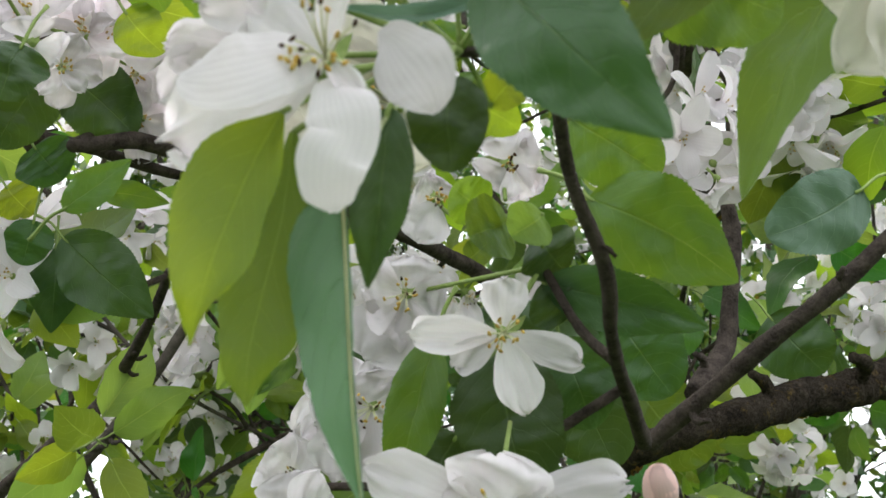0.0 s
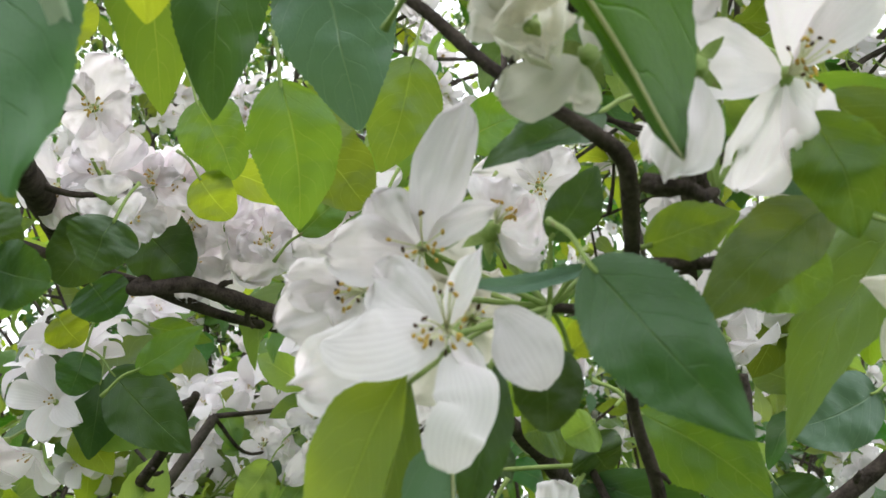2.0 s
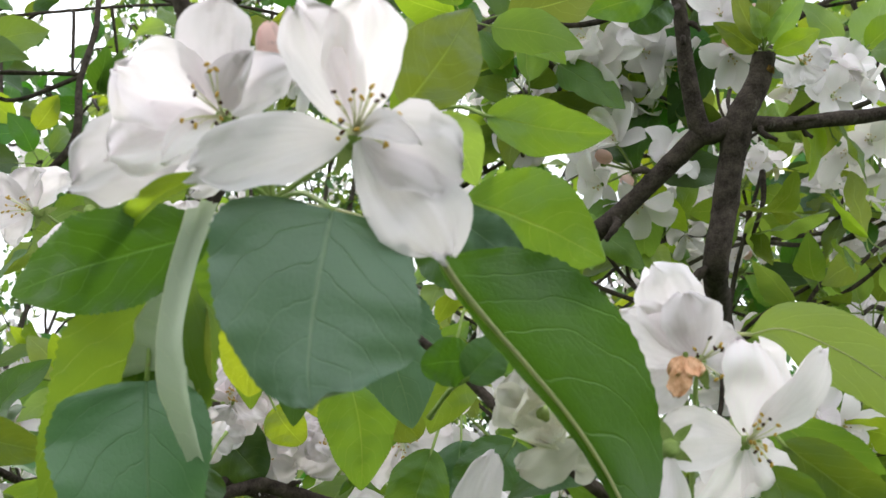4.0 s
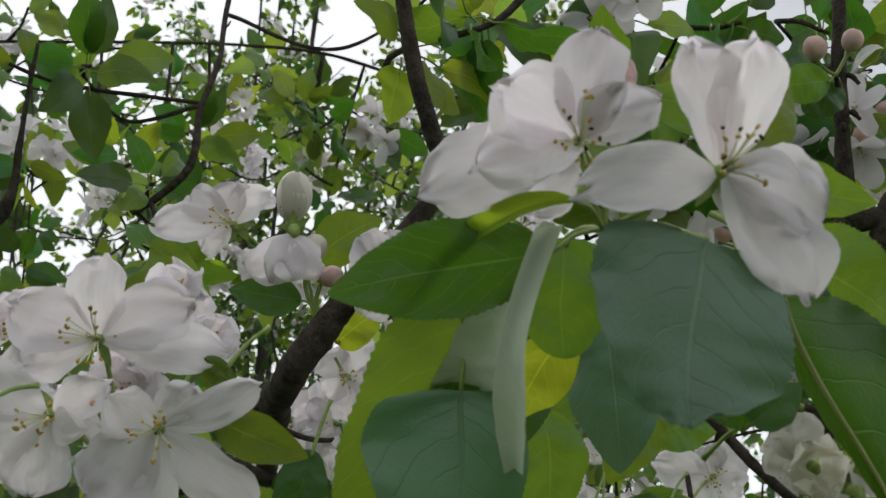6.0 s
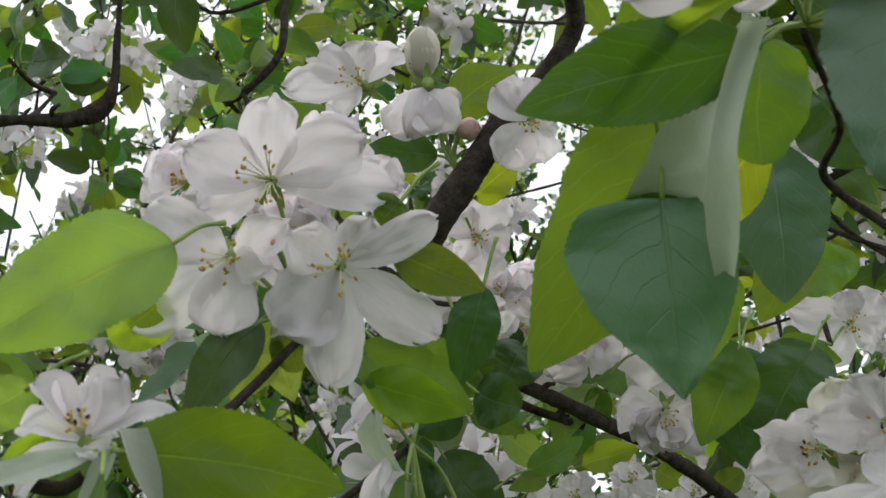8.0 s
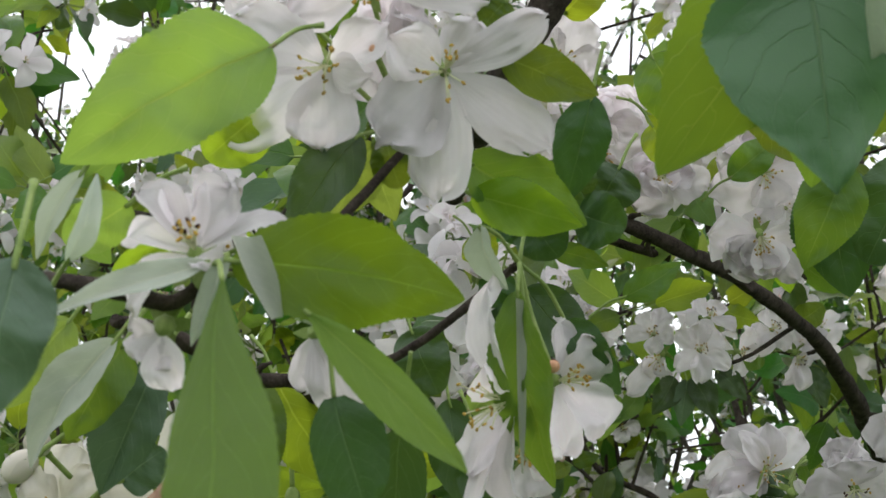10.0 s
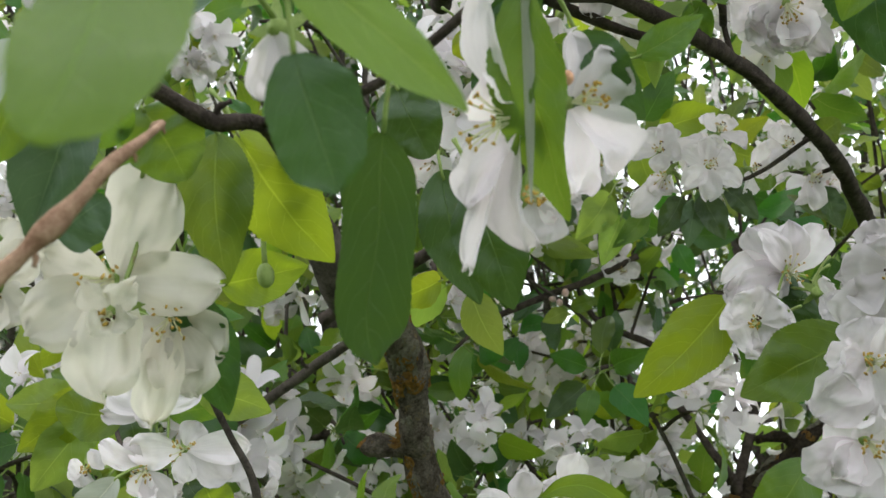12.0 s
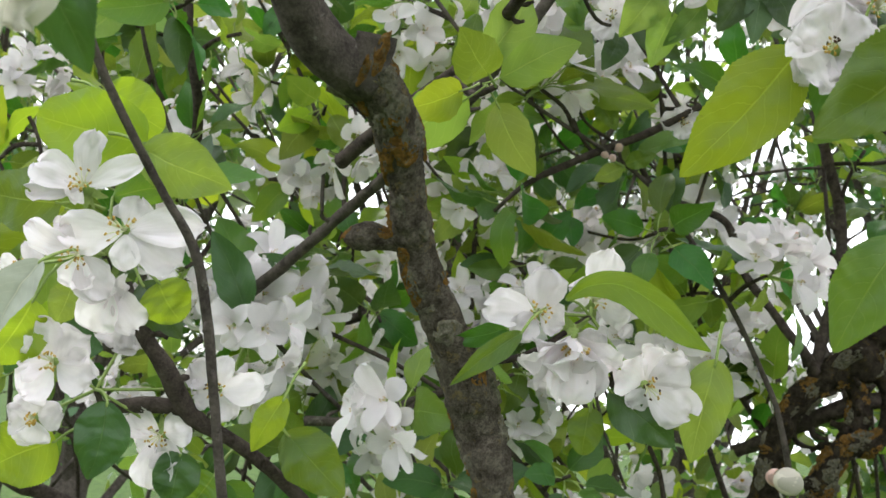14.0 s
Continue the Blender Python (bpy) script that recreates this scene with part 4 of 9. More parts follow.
flower(ca, (0.1414, 0.3254, 1.9813), (-0.19, -0.90, -0.39), [((0.1221, 0.3213, 1.9708), 0.0144, 0.25, 0.2), ((0.1241, 0.3186, 1.9825), 0.0127, 0.3, 0.2), ((0.1367, 0.3232, 1.9701), 0.0118, 0.3, 0.2), ((0.1335, 0.3208, 1.9900), 0.0125, 0.3, 0.1)])
curved_leaf(ca, [(0.1563, 0.2940, 1.9518, 0.0008, 0.0008), (0.1522, 0.2942, 1.9436, 0.0090, 0.0049), (0.1492, 0.2928, 1.9343, 0.0100, 0.0058), (0.1464, 0.2923, 1.9254, 0.0077, 0.0064), (0.1444, 0.2927, 1.9175, 0.0038, 0.0016), (0.1427, 0.2945, 1.9117, 0.0003, 0.0003)], (0.12, -0.97, -0.23), "y", (8, 10), label="yellowing green leaf with pale veins")
curved_leaf(ca, [(0.1558, 0.3043, 1.9529, 0.0008, 0.0008), (0.1536, 0.3069, 1.9383, 0.0040, 0.0060), (0.1508, 0.3076, 1.9260, 0.0079, 0.0069), (0.1488, 0.3083, 1.9172, 0.0061, 0.0078), (0.1476, 0.3094, 1.9105, 0.0041, 0.0039), (0.1472, 0.3112, 1.9050, 0.0003, 0.0003)], (0.31, -0.92, -0.23), "g", (12, 8))
curved_leaf(ca, [(0.1651, 0.3026, 1.9425, 0.0029, 0.0004), (0.1656, 0.3025, 1.9370, 0.0095, 0.0008), (0.1664, 0.3019, 1.9265, 0.0105, 0.0009), (0.1671, 0.3022, 1.9138, 0.0091, 0.0008), (0.1680, 0.3025, 1.9008, 0.0060, 0.0007), (0.1692, 0.3041, 1.8876, 0.0002, 0.0002)], (-0.17, -0.96, -0.22), "t", (6, -70), label="long grey-green leaf folded along its midrib", rib=1.2)
leaf(ca, (0.1725, 0.3086, 1.9588), (0.1677, 0.3140, 1.9259), (-0.14, -0.98, -0.14), 0.0124, "d", 14, 0.08, 0)
leaf(ca, (0.1841, 0.2992, 1.9593), (0.1842, 0.3047, 1.9434), (0.02, -0.94, -0.33), 0.0143, "d", 6, 0.06, 0)
leaf(ca, (0.1917, 0.2861, 1.9723), (0.2200, 0.2810, 1.9367), (-0.27, -0.96, -0.08), 0.0225, "d", 8, 0.08, 6, label="broad dark green leaf with toothed edge")
leaf(ca, (0.1936, 0.3069, 1.9802), (0.1653, 0.2898, 1.9693), (0.49, -0.87, 0.08), 0.0043, "b", 35, -0.12, 0)
leaf(ca, (0.1964, 0.3053, 2.0173), (0.1694, 0.3036, 2.0016), (0.06, -1.00, 0.00), 0.0137, "d", 25, 0.1, 30)
leaf(ca, (0.1845, 0.3115, 1.9882), (0.1948, 0.3062, 2.0038), (0.11, -0.92, -0.38), 0.0120, "d", 12, 0.08, 0)
leaf(ca, (0.2024, 0.3221, 1.9847), (0.2150, 0.3264, 1.9782), (0.09, -0.90, -0.42), 0.0082, "y", 12, 0.08, 0)
leaf(ca, (0.2055, 0.3199, 1.9903), (0.2270, 0.3185, 1.9981), (0.05, -0.95, -0.32), 0.0137, "g", 12, 0.08, 0)
leaf(ca, (0.1890, 0.3304, 1.9686), (0.1971, 0.3277, 1.9771), (0.05, -0.94, -0.34), 0.0092, "y", 12, 0.08, 0)
leaf(ca, (0.1816, 0.3640, 1.9867), (0.1933, 0.3677, 1.9803), (0.05, -0.90, -0.43), 0.0112, "y", 12, 0.08, 0)

# leaves and blossoms beside the first cluster
cb = cluster((0.2478, 0.3267, 2.0040), "sprig of green apple leaves beside a spur")
leaf(cb, (0.2450, 0.3129, 1.9975), (0.2145, 0.3110, 1.9685), (0.08, -1.00, -0.02), 0.0176, "g", 10, 0.1, 0)
leaf(cb, (0.2387, 0.2962, 2.0109), (0.2487, 0.3068, 1.9864), (-0.03, -0.91, -0.41), 0.0196, "g", 12, 0.08, 0)
leaf(cb, (0.2432, 0.3156, 2.0309), (0.2806, 0.3271, 2.0099), (-0.18, -0.69, -0.70), 0.0191, "g", 14, 0.1, 0)
leaf(cb, (0.2571, 0.3408, 2.0247), (0.2801, 0.3458, 2.0170), (-0.01, -0.82, -0.57), 0.0116, "y", 12, 0.08, 0)
leaf(cb, (0.2811, 0.3446, 2.0203), (0.2402, 0.3517, 1.9531), (-0.40, -0.91, 0.15), 0.0257, "g", 18, 0.08, 20)
leaf(cb, (0.3031, 0.4916, 2.0081), (0.2702, 0.4946, 1.9936), (-0.00, -0.98, -0.19), 0.0279, "b", 12, 0.08, 0)
flower(cb, (0.2652, 0.3090, 1.9842), (0.06, -0.39, -0.92), [((0.2504, 0.3110, 1.9762), 0.0135, 0.25), ((0.2546, 0.3191, 1.9649), 0.0160, 0.2), ((0.2644, 0.3154, 1.9600), 0.0145, 0.2), ((0.2768, 0.3152, 1.9711), 0.0147, 0.2)], kind=PETAL_CREAM)
cc = cluster((0.1958, 0.4169, 1.9621), "lower cluster of white apple blossom with dark leaves")
flower(cc, (0.1854, 0.4021, 1.9396), (0.12, -0.97, -0.23), [((0.1609, 0.4019, 1.9403), 0.0102, 0.25), ((0.1862, 0.4034, 1.9545), 0.0126, 0.3), ((0.2060, 0.4051, 1.9321), 0.0092, 0.25), ((0.1903, 0.4056, 1.9190), 0.0116, 0.25), ((0.1717, 0.4061, 1.9322), 0.0085, 0.3)], dark=False)
flower(cc, (0.1539, 0.4430, 1.9638), (-0.08, -0.95, -0.32), [((0.1404, 0.4413, 1.9639), 0.0232, 0.2), ((0.1419, 0.4482, 1.9445), 0.0248, 0.2), ((0.1656, 0.4457, 1.9604), 0.0182, 0.2), ((0.1545, 0.4392, 1.9750), 0.0198, 0.2), ((0.1530, 0.4485, 1.9476), 0.0182, 0.2)])
flower(cc, (0.1363, 0.4819, 1.9373), (-0.08, -0.95, -0.32), [((0.1175, 0.4819, 1.9304), 0.0235, 0.2), ((0.1408, 0.4892, 1.9179), 0.0253, 0.2), ((0.1332, 0.4779, 1.9479), 0.0253, 0.2), ((0.1513, 0.4827, 1.9407), 0.0180, 0.2), ((0.1239, 0.4889, 1.9128), 0.0253, 0.2)])
flower(cc, (0.0935, 0.5450, 1.9243), (-0.07, -0.99, -0.13), [((0.0832, 0.5408, 1.9326), 0.0232, 0.2), ((0.1027, 0.5426, 1.9345), 0.0232, 0.2), ((0.1017, 0.5489, 1.9160), 0.0253, 0.2), ((0.0845, 0.5466, 1.9162), 0.0232, 0.2)])
flower(cc, (0.1847, 0.4620, 2.0125), (0.31, -0.89, -0.32), [((0.1779, 0.4636, 2.0055), 0.0198, 0.2), ((0.1959, 0.4629, 2.0141), 0.0216, 0.2), ((0.1915, 0.4666, 2.0018), 0.0180, 0.2), ((0.1834, 0.4585, 2.0222), 0.0180, 0.2)])
flower(cc, (0.1601, 0.4625, 2.0022), (0.31, -0.89, -0.32), [((0.1539, 0.4665, 1.9881), 0.0162, 0.2), ((0.1641, 0.4612, 2.0074), 0.0144, 0.2), ((0.1539, 0.4605, 2.0057), 0.0162, 0.2)])
flower(cc, (0.2202, 0.4878, 2.0126), (0.31, -0.95, -0.04), [((0.2486, 0.4966, 1.9975), 0.0171, 0.2), ((0.2147, 0.4845, 2.0201), 0.0190, 0.2), ((0.2319, 0.4893, 2.0125), 0.0152, 0.2)], stamens=0)
flower(cc, (0.1832, 0.3965, 1.8933), (0.13, -0.98, -0.13), [((0.1854, 0.3917, 1.9079), 0.0248, 0.15), ((0.2143, 0.3977, 1.9013), 0.0143, 0.2), ((0.1519, 0.3887, 1.9044), 0.0143, 0.2), ((0.1691, 0.3909, 1.8951), 0.0167, 0.2), ((0.1992, 0.3961, 1.8910), 0.0167, 0.2)], dark=False)
bud(cc, (0.2226, 0.4098, 1.9000), (-0.03, -0.53, 0.85), 0.0045, PETAL_PINK, 1.6)
leaf(cc, (0.2087, 0.3937, 1.9722), (0.2452, 0.4007, 1.9498), (-0.04, -0.94, -0.35), 0.0268, "g", 12, 0.1, 0)
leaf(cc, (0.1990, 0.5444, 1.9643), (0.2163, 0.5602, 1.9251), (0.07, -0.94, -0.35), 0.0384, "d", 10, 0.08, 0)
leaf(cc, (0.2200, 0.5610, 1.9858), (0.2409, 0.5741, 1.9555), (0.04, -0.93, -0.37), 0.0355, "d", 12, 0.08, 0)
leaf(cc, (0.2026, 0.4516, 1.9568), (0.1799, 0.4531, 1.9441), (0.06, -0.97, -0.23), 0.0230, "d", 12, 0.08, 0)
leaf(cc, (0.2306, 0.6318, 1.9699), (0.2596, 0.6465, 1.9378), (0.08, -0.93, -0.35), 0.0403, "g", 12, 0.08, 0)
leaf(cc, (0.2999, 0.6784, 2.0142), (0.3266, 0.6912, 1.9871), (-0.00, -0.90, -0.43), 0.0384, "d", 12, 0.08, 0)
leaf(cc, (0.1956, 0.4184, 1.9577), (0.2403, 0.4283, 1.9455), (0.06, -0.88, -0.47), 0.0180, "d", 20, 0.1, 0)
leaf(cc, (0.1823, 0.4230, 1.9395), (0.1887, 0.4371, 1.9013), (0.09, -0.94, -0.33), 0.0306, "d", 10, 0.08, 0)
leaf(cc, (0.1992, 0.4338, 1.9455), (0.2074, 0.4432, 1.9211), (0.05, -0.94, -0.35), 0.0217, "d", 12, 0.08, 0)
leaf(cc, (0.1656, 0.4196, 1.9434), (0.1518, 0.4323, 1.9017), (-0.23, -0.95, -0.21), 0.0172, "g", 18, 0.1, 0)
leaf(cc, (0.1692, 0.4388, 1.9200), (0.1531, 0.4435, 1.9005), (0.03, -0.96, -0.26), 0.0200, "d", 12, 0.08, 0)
leaf(cc, (0.1744, 0.4512, 1.9169), (0.1653, 0.4554, 1.9013), (0.02, -0.96, -0.27), 0.0189, "g", 12, 0.08, 0)
leaf(cc, (0.1872, 0.4117, 1.9739), (0.1762, 0.4118, 1.9696), (0.12, -0.94, -0.33), 0.0193, "g", 25, 0.2, 40)
leaf(cc, (0.1947, 0.4142, 1.9695), (0.2019, 0.4182, 1.9606), (0.06, -0.93, -0.37), 0.0177, "d", 25, 0.2, 40)
leaf(cc, (0.1797, 0.4286, 1.9841), (0.1702, 0.4252, 1.9905), (0.09, -0.93, -0.37), 0.0155, "y", 15, 0.2, 0)
leaf(cc, (0.1968, 0.4030, 1.9718), (0.1883, 0.4039, 1.9662), (0.10, -0.95, -0.30), 0.0140, "l", 25, 0.25, 30)
leaf(cc, (0.2028, 0.4224, 1.9488), (0.1956, 0.4184, 1.9577), (0.08, -0.93, -0.35), 0.0177, "d", 15, 0.1, 0)
leaf(cc, (0.2055, 0.4050, 2.0001), (0.2293, 0.4131, 1.9852), (0.03, -0.89, -0.45), 0.0242, "g", 14, 0.1, 0)

# the cup-shaped bloom and the side flower on the twig
cu = cluster((0.1808, 0.2912, 2.0127), "creamy half-open apple blossom on a dark twig")
flower(cu, (0.1807, 0.2698, 2.0151), (-0.09, -0.96, -0.26), [((0.1731, 0.2667, 2.0264), 0.0145, 0.3), ((0.1678, 0.2704, 2.0175), 0.0116, 0.3), ((0.1780, 0.2644, 2.0186), 0.0141, 0.5), ((0.1878, 0.2649, 2.0155), 0.0140, 0.5), ((0.1849, 0.2676, 2.0069), 0.0154, 0.5), ((0.1772, 0.2673, 2.0079), 0.0126, 0.5)], kind=PETAL_CREAM, stamens=0)
flower(cu, (0.1917, 0.2719, 2.0090), (-0.07, -0.67, -0.74), [((0.1746, 0.2738, 2.0008), 0.0121, 0.35, 0.3), ((0.1873, 0.2778, 2.0028), 0.0115, 0.2), ((0.1946, 0.2727, 2.0194), 0.0087, 0.2)], kind=PETAL_CREAM, stamens=0)
cf = cluster((0.2182, 0.2966, 1.9925), "white apple blossom seen from the side with wilted sepals")
flower(cf, (0.2328, 0.2870, 2.0145), (0.40, -0.90, -0.18), [((0.2354, 0.2695, 2.0357), 0.0201, 0.2, 0.1), ((0.2512, 0.2684, 2.0299), 0.0115, 0.3, 0.4), ((0.2097, 0.2732, 2.0113), 0.0159, 0.18, 0.2), ((0.2245, 0.3024, 1.9955), 0.0172, 0.2, 0.1), ((0.2411, 0.3046, 2.0012), 0.0196, 0.2, 0.1)], stamens=20)
flower(cf, (0.2203, 0.2718, 2.0306), (0.05, -0.93, -0.37), [((0.2074, 0.2554, 2.0489), 0.0174, 0.2, 0.2), ((0.2167, 0.2559, 2.0422), 0.0152, 0.25, 0.1), ((0.2003, 0.2605, 2.0368), 0.0160, 0.2, 0.2), ((0.2046, 0.2752, 2.0232), 0.0157, 0.2, 0.1), ((0.2314, 0.2752, 2.0365), 0.0147, 0.2, 0.1)], stamens=14)
flower(cf, (0.2128, 0.2724, 2.0064), (0.11, -0.73, -0.68), [((0.2089, 0.2793, 1.9868), 0.0132, 0.2), ((0.2045, 0.2840, 1.9920), 0.0100, 0.2)], stamens=0)
flower(cf, (0.2164, 0.2625, 2.0295), (-0.04, -0.96, -0.28), [((0.2142, 0.2636, 2.0180), 0.0058, 0.15, 0.3), ((0.2191, 0.2621, 2.0225), 0.0047, 0.2, -0.2), ((0.2124, 0.2628, 2.0233), 0.0039, 0.3, 0.4)], kind=WILTED, stamens=0, cup=False, label="crumpled orange withered petals")
curved_leaf(cf, [(0.2361, 0.2911, 2.0465, 0.0009, 0.0009), (0.2441, 0.2892, 2.0475, 0.0051, 0.0072), (0.2550, 0.2903, 2.0438, 0.0102, 0.0105), (0.2667, 0.2927, 2.0375, 0.0092, 0.0098), (0.2785, 0.2970, 2.0298, 0.0077, 0.0074), (0.2887, 0.3012, 2.0220, 0.0041, 0.0041), (0.2947, 0.3044, 2.0172, 0.0004, 0.0004)], (0.01, -0.93, -0.37), "l", (14, -6), rib=0.8, label="pale fresh leaf with raised veins")
leaf(cf, (0.2236, 0.3301, 1.9941), (0.2501, 0.3364, 1.9879), (0.14, -0.93, -0.34), 0.0235, "g", 12, 0.08, 0)
leaf(cf, (0.2445, 0.3056, 2.0204), (0.2783, 0.3196, 2.0013), (-0.01, -0.80, -0.61), 0.0192, "g", 16, 0.1, 0)
leaf(cf, (0.2688, 0.3191, 2.0132), (0.2905, 0.3231, 2.0107), (0.13, -0.93, -0.36), 0.0113, "l", 12, 0.08, 0)
leaf(cf, (0.2507, 0.3250, 2.0205), (0.2770, 0.3367, 2.0032), (0.04, -0.86, -0.51), 0.0143, "g", 12, 0.08, 0)

# the cluster over the large blue-green leaf
cc2 = cluster((0.1228, 0.2096, 2.0430), "full cluster of white blossom over drooping leaves")
flower(cc2, (0.1468, 0.1854, 2.0444), (0.34, -0.90, -0.26), [((0.1517, 0.1663, 2.0650), 0.0166, 0.18, 0.1), ((0.1386, 0.1640, 2.0608), 0.0153, 0.22, 0.2), ((0.1215, 0.1712, 2.0282), 0.0149, 0.18, 0.3), ((0.1688, 0.1857, 2.0382), 0.0199, 0.16, 0.15), ((0.1665, 0.1925, 2.0200), 0.0182, 0.12, 0.1), ((0.1606, 0.1735, 2.0369), 0.0066, 0.5, 0.3)], stamens=22)
flower(cc2, (0.1159, 0.1903, 2.0531), (0.10, -0.92, -0.37), [((0.0984, 0.1735, 2.0553), 0.0191, 0.28, 0), ((0.0951, 0.1834, 2.0397), 0.0163, 0.28, 0.2), ((0.0811, 0.1944, 2.0401), 0.0191, 0.2, 0.1), ((0.1174, 0.1714, 2.0700), 0.0163, 0.3, 0.1), ((0.1323, 0.1797, 2.0591), 0.0128, 0.35, 0.2), ((0.1102, 0.1800, 2.0381), 0.0068, 0.6, 0.4), ((0.1238, 0.1760, 2.0591), 0.0087, 0.5, 0.3), ((0.1061, 0.2006, 2.0410), 0.0136, 0.3, 0.1)], stamens=18)
bud(cc2, (0.1242, 0.1884, 2.0703), (0.08, -0.62, 0.78), 0.0031, PETAL_PINK, 1.7)
curved_leaf(cc2, [(0.1445, 0.1852, 2.0266, 0.0066, 0.0066), (0.1439, 0.1857, 2.0233, 0.0204, 0.0149), (0.1432, 0.1860, 2.0137, 0.0216, 0.0189), (0.1424, 0.1877, 2.0038, 0.0183, 0.0208), (0.1425, 0.1888, 1.9951, 0.0117, 0.0178), (0.1434, 0.1897, 1.9894, 0.0052, 0.0099), (0.1440, 0.1897, 1.9873, 0.0008, 0.0008)], (0.20, -0.82, -0.54), "b", (5, 7), label="large rounded blue-green leaf, faintly veined")
curved_leaf(cc2, [(0.1624, 0.2053, 2.0270, 0.0007, 0.0007), (0.1657, 0.2132, 2.0238, 0.0019, 0.0115), (0.1719, 0.2236, 2.0192, 0.0025, 0.0211), (0.1785, 0.2320, 2.0141, 0.0028, 0.0252), (0.1883, 0.2418, 2.0051, 0.0031, 0.0236), (0.1963, 0.2486, 1.9950, 0.0028, 0.0166), (0.2027, 0.2524, 1.9834, 0.0020, 0.0069), (0.2064, 0.2540, 1.9770, 0.0003, 0.0003)], (0.30, -0.89, -0.35), "m", (-50, -4), label="long folded green leaf with a pale midrib", rib=2.6)
leaf(cc2, (0.1634, 0.2288, 2.0544), (0.1968, 0.2449, 2.0458), (0.20, -0.76, -0.62), 0.0257, "g", 10, 0.12, 0)
leaf(cc2, (0.1603, 0.2230, 2.0480), (0.1804, 0.2349, 2.0365), (0.18, -0.82, -0.54), 0.0125, "b", 10, 0.06, 0)
leaf(cc2, (0.1644, 0.2546, 2.0229), (0.1518, 0.2515, 2.0203), (0.15, -0.88, -0.46), 0.0123, "m", 10, 0.08, 0)
leaf(cc2, (0.1630, 0.2546, 2.0181), (0.1742, 0.2489, 2.0284), (0.15, -0.92, -0.37), 0.0116, "t", 16, 0.15, 20)
leaf(cc2, (0.1119, 0.2041, 2.0320), (0.0579, 0.2212, 2.0248), (-0.26, -0.80, -0.53), 0.0234, "m", 10, 0.1, 8)
curved_leaf(cc2, [(0.1163, 0.1889, 2.0362, 0.0007, 0.0007), (0.1113, 0.1902, 2.0365, 0.0024, 0.0016), (0.1038, 0.1939, 2.0357, 0.0036, 0.0022), (0.0944, 0.2023, 2.0340, 0.0040, 0.0020), (0.0841, 0.2117, 2.0322, 0.0031, 0.0018), (0.0757, 0.2198, 2.0290, 0.0019, 0.0013), (0.0703, 0.2252, 2.0257, 0.0003, 0.0003)], (-0.14, -0.92, -0.37), "y", (25, 30), label="narrow curled yellow-green leaf")
leaf_fold(cc2, [(0.1092, 0.2025, 2.0394, 0.1123, 0.2015, 2.0383), (0.0999, 0.2118, 2.0297, 0.1078, 0.2047, 2.0271), (0.0924, 0.2190, 2.0205, 0.1043, 0.2096, 2.0177), (0.0883, 0.2261, 2.0132, 0.1038, 0.2164, 2.0104), (0.0852, 0.2320, 2.0089, 0.1036, 0.2259, 2.0072), (0.0841, 0.2393, 2.0074, 0.1026, 0.2355, 2.0057)], "w", 0.14)
leaf_fold(cc2, [(0.1082, 0.1978, 2.0344, 0.1142, 0.2001, 2.0373), (0.1048, 0.2024, 2.0209, 0.1108, 0.2028, 2.0231), (0.1031, 0.2068, 2.0087, 0.1089, 0.2068, 2.0094), (0.1027, 0.2135, 1.9994, 0.1101, 0.2122, 1.9988), (0.1039, 0.2211, 1.9939, 0.1105, 0.2189, 1.9923), (0.1060, 0.2284, 1.9880, 0.1103, 0.2274, 1.9875)], "w", 0.3)
curved_leaf(cc2, [(0.0936, 0.2269, 2.0061, 0.0091, 0.0078), (0.0942, 0.2275, 2.0016, 0.0203, 0.0122), (0.0956, 0.2281, 1.9941, 0.0235, 0.0150), (0.0972, 0.2300, 1.9839, 0.0201, 0.0141), (0.0988, 0.2328, 1.9743, 0.0125, 0.0102), (0.1001, 0.2344, 1.9671, 0.0052, 0.0052), (0.1012, 0.2362, 1.9616, 0.0004, 0.0004)], (0.11, -0.93, -0.35), "t", (8, 10), label="drooping blue-green leaf with a twisted pale base")
leaf(cc2, (0.0956, 0.2255, 2.0368), (0.0642, 0.2563, 1.9721), (0.26, -0.82, -0.51), 0.0378, "g", 10, 0.1, 8)
leaf(cc2, (0.0988, 0.2322, 2.0306), (0.0837, 0.2522, 1.9831), (0.01, -0.93, -0.37), 0.0225, "l", 16, 0.08, 10)
leaf(cc2, (0.1158, 0.2401, 2.0321), (0.1016, 0.2720, 2.0189), (-0.06, -0.40, -0.91), 0.0182, "y", 14, 0.08, 0)
leaf(cc2, (0.1139, 0.2202, 2.0467), (0.1161, 0.2348, 2.0209), (0.23, -0.85, -0.47), 0.0255, "g", 8, 0.05, 0)
leaf(cc2, (0.1496, 0.2150, 2.0716), (0.1643, 0.2141, 2.1001), (0.40, -0.89, -0.24), 0.0206, "g", 10, 0.08, 0)
leaf(cc2, (0.1631, 0.2598, 2.0996), (0.1987, 0.2670, 2.0978), (0.14, -0.81, -0.57), 0.0167, "g", 16, 0.14, 25)
leaf(cc2, (0.1559, 0.2249, 2.0766), (0.1655, 0.2347, 2.0613), (0.11, -0.87, -0.48), 0.0131, "l", 12, 0.08, 0)
leaf(cc2, (0.1235, 0.3113, 2.0762), (0.1331, 0.3453, 2.0351), (0.05, -0.77, -0.63), 0.0324, "b", 10, 0.08, 0)
leaf(cc2, (0.1054, 0.3022, 2.0802), (0.0975, 0.3298, 2.0298), (0.30, -0.82, -0.50), 0.0255, "d", 10, 0.08, 0)
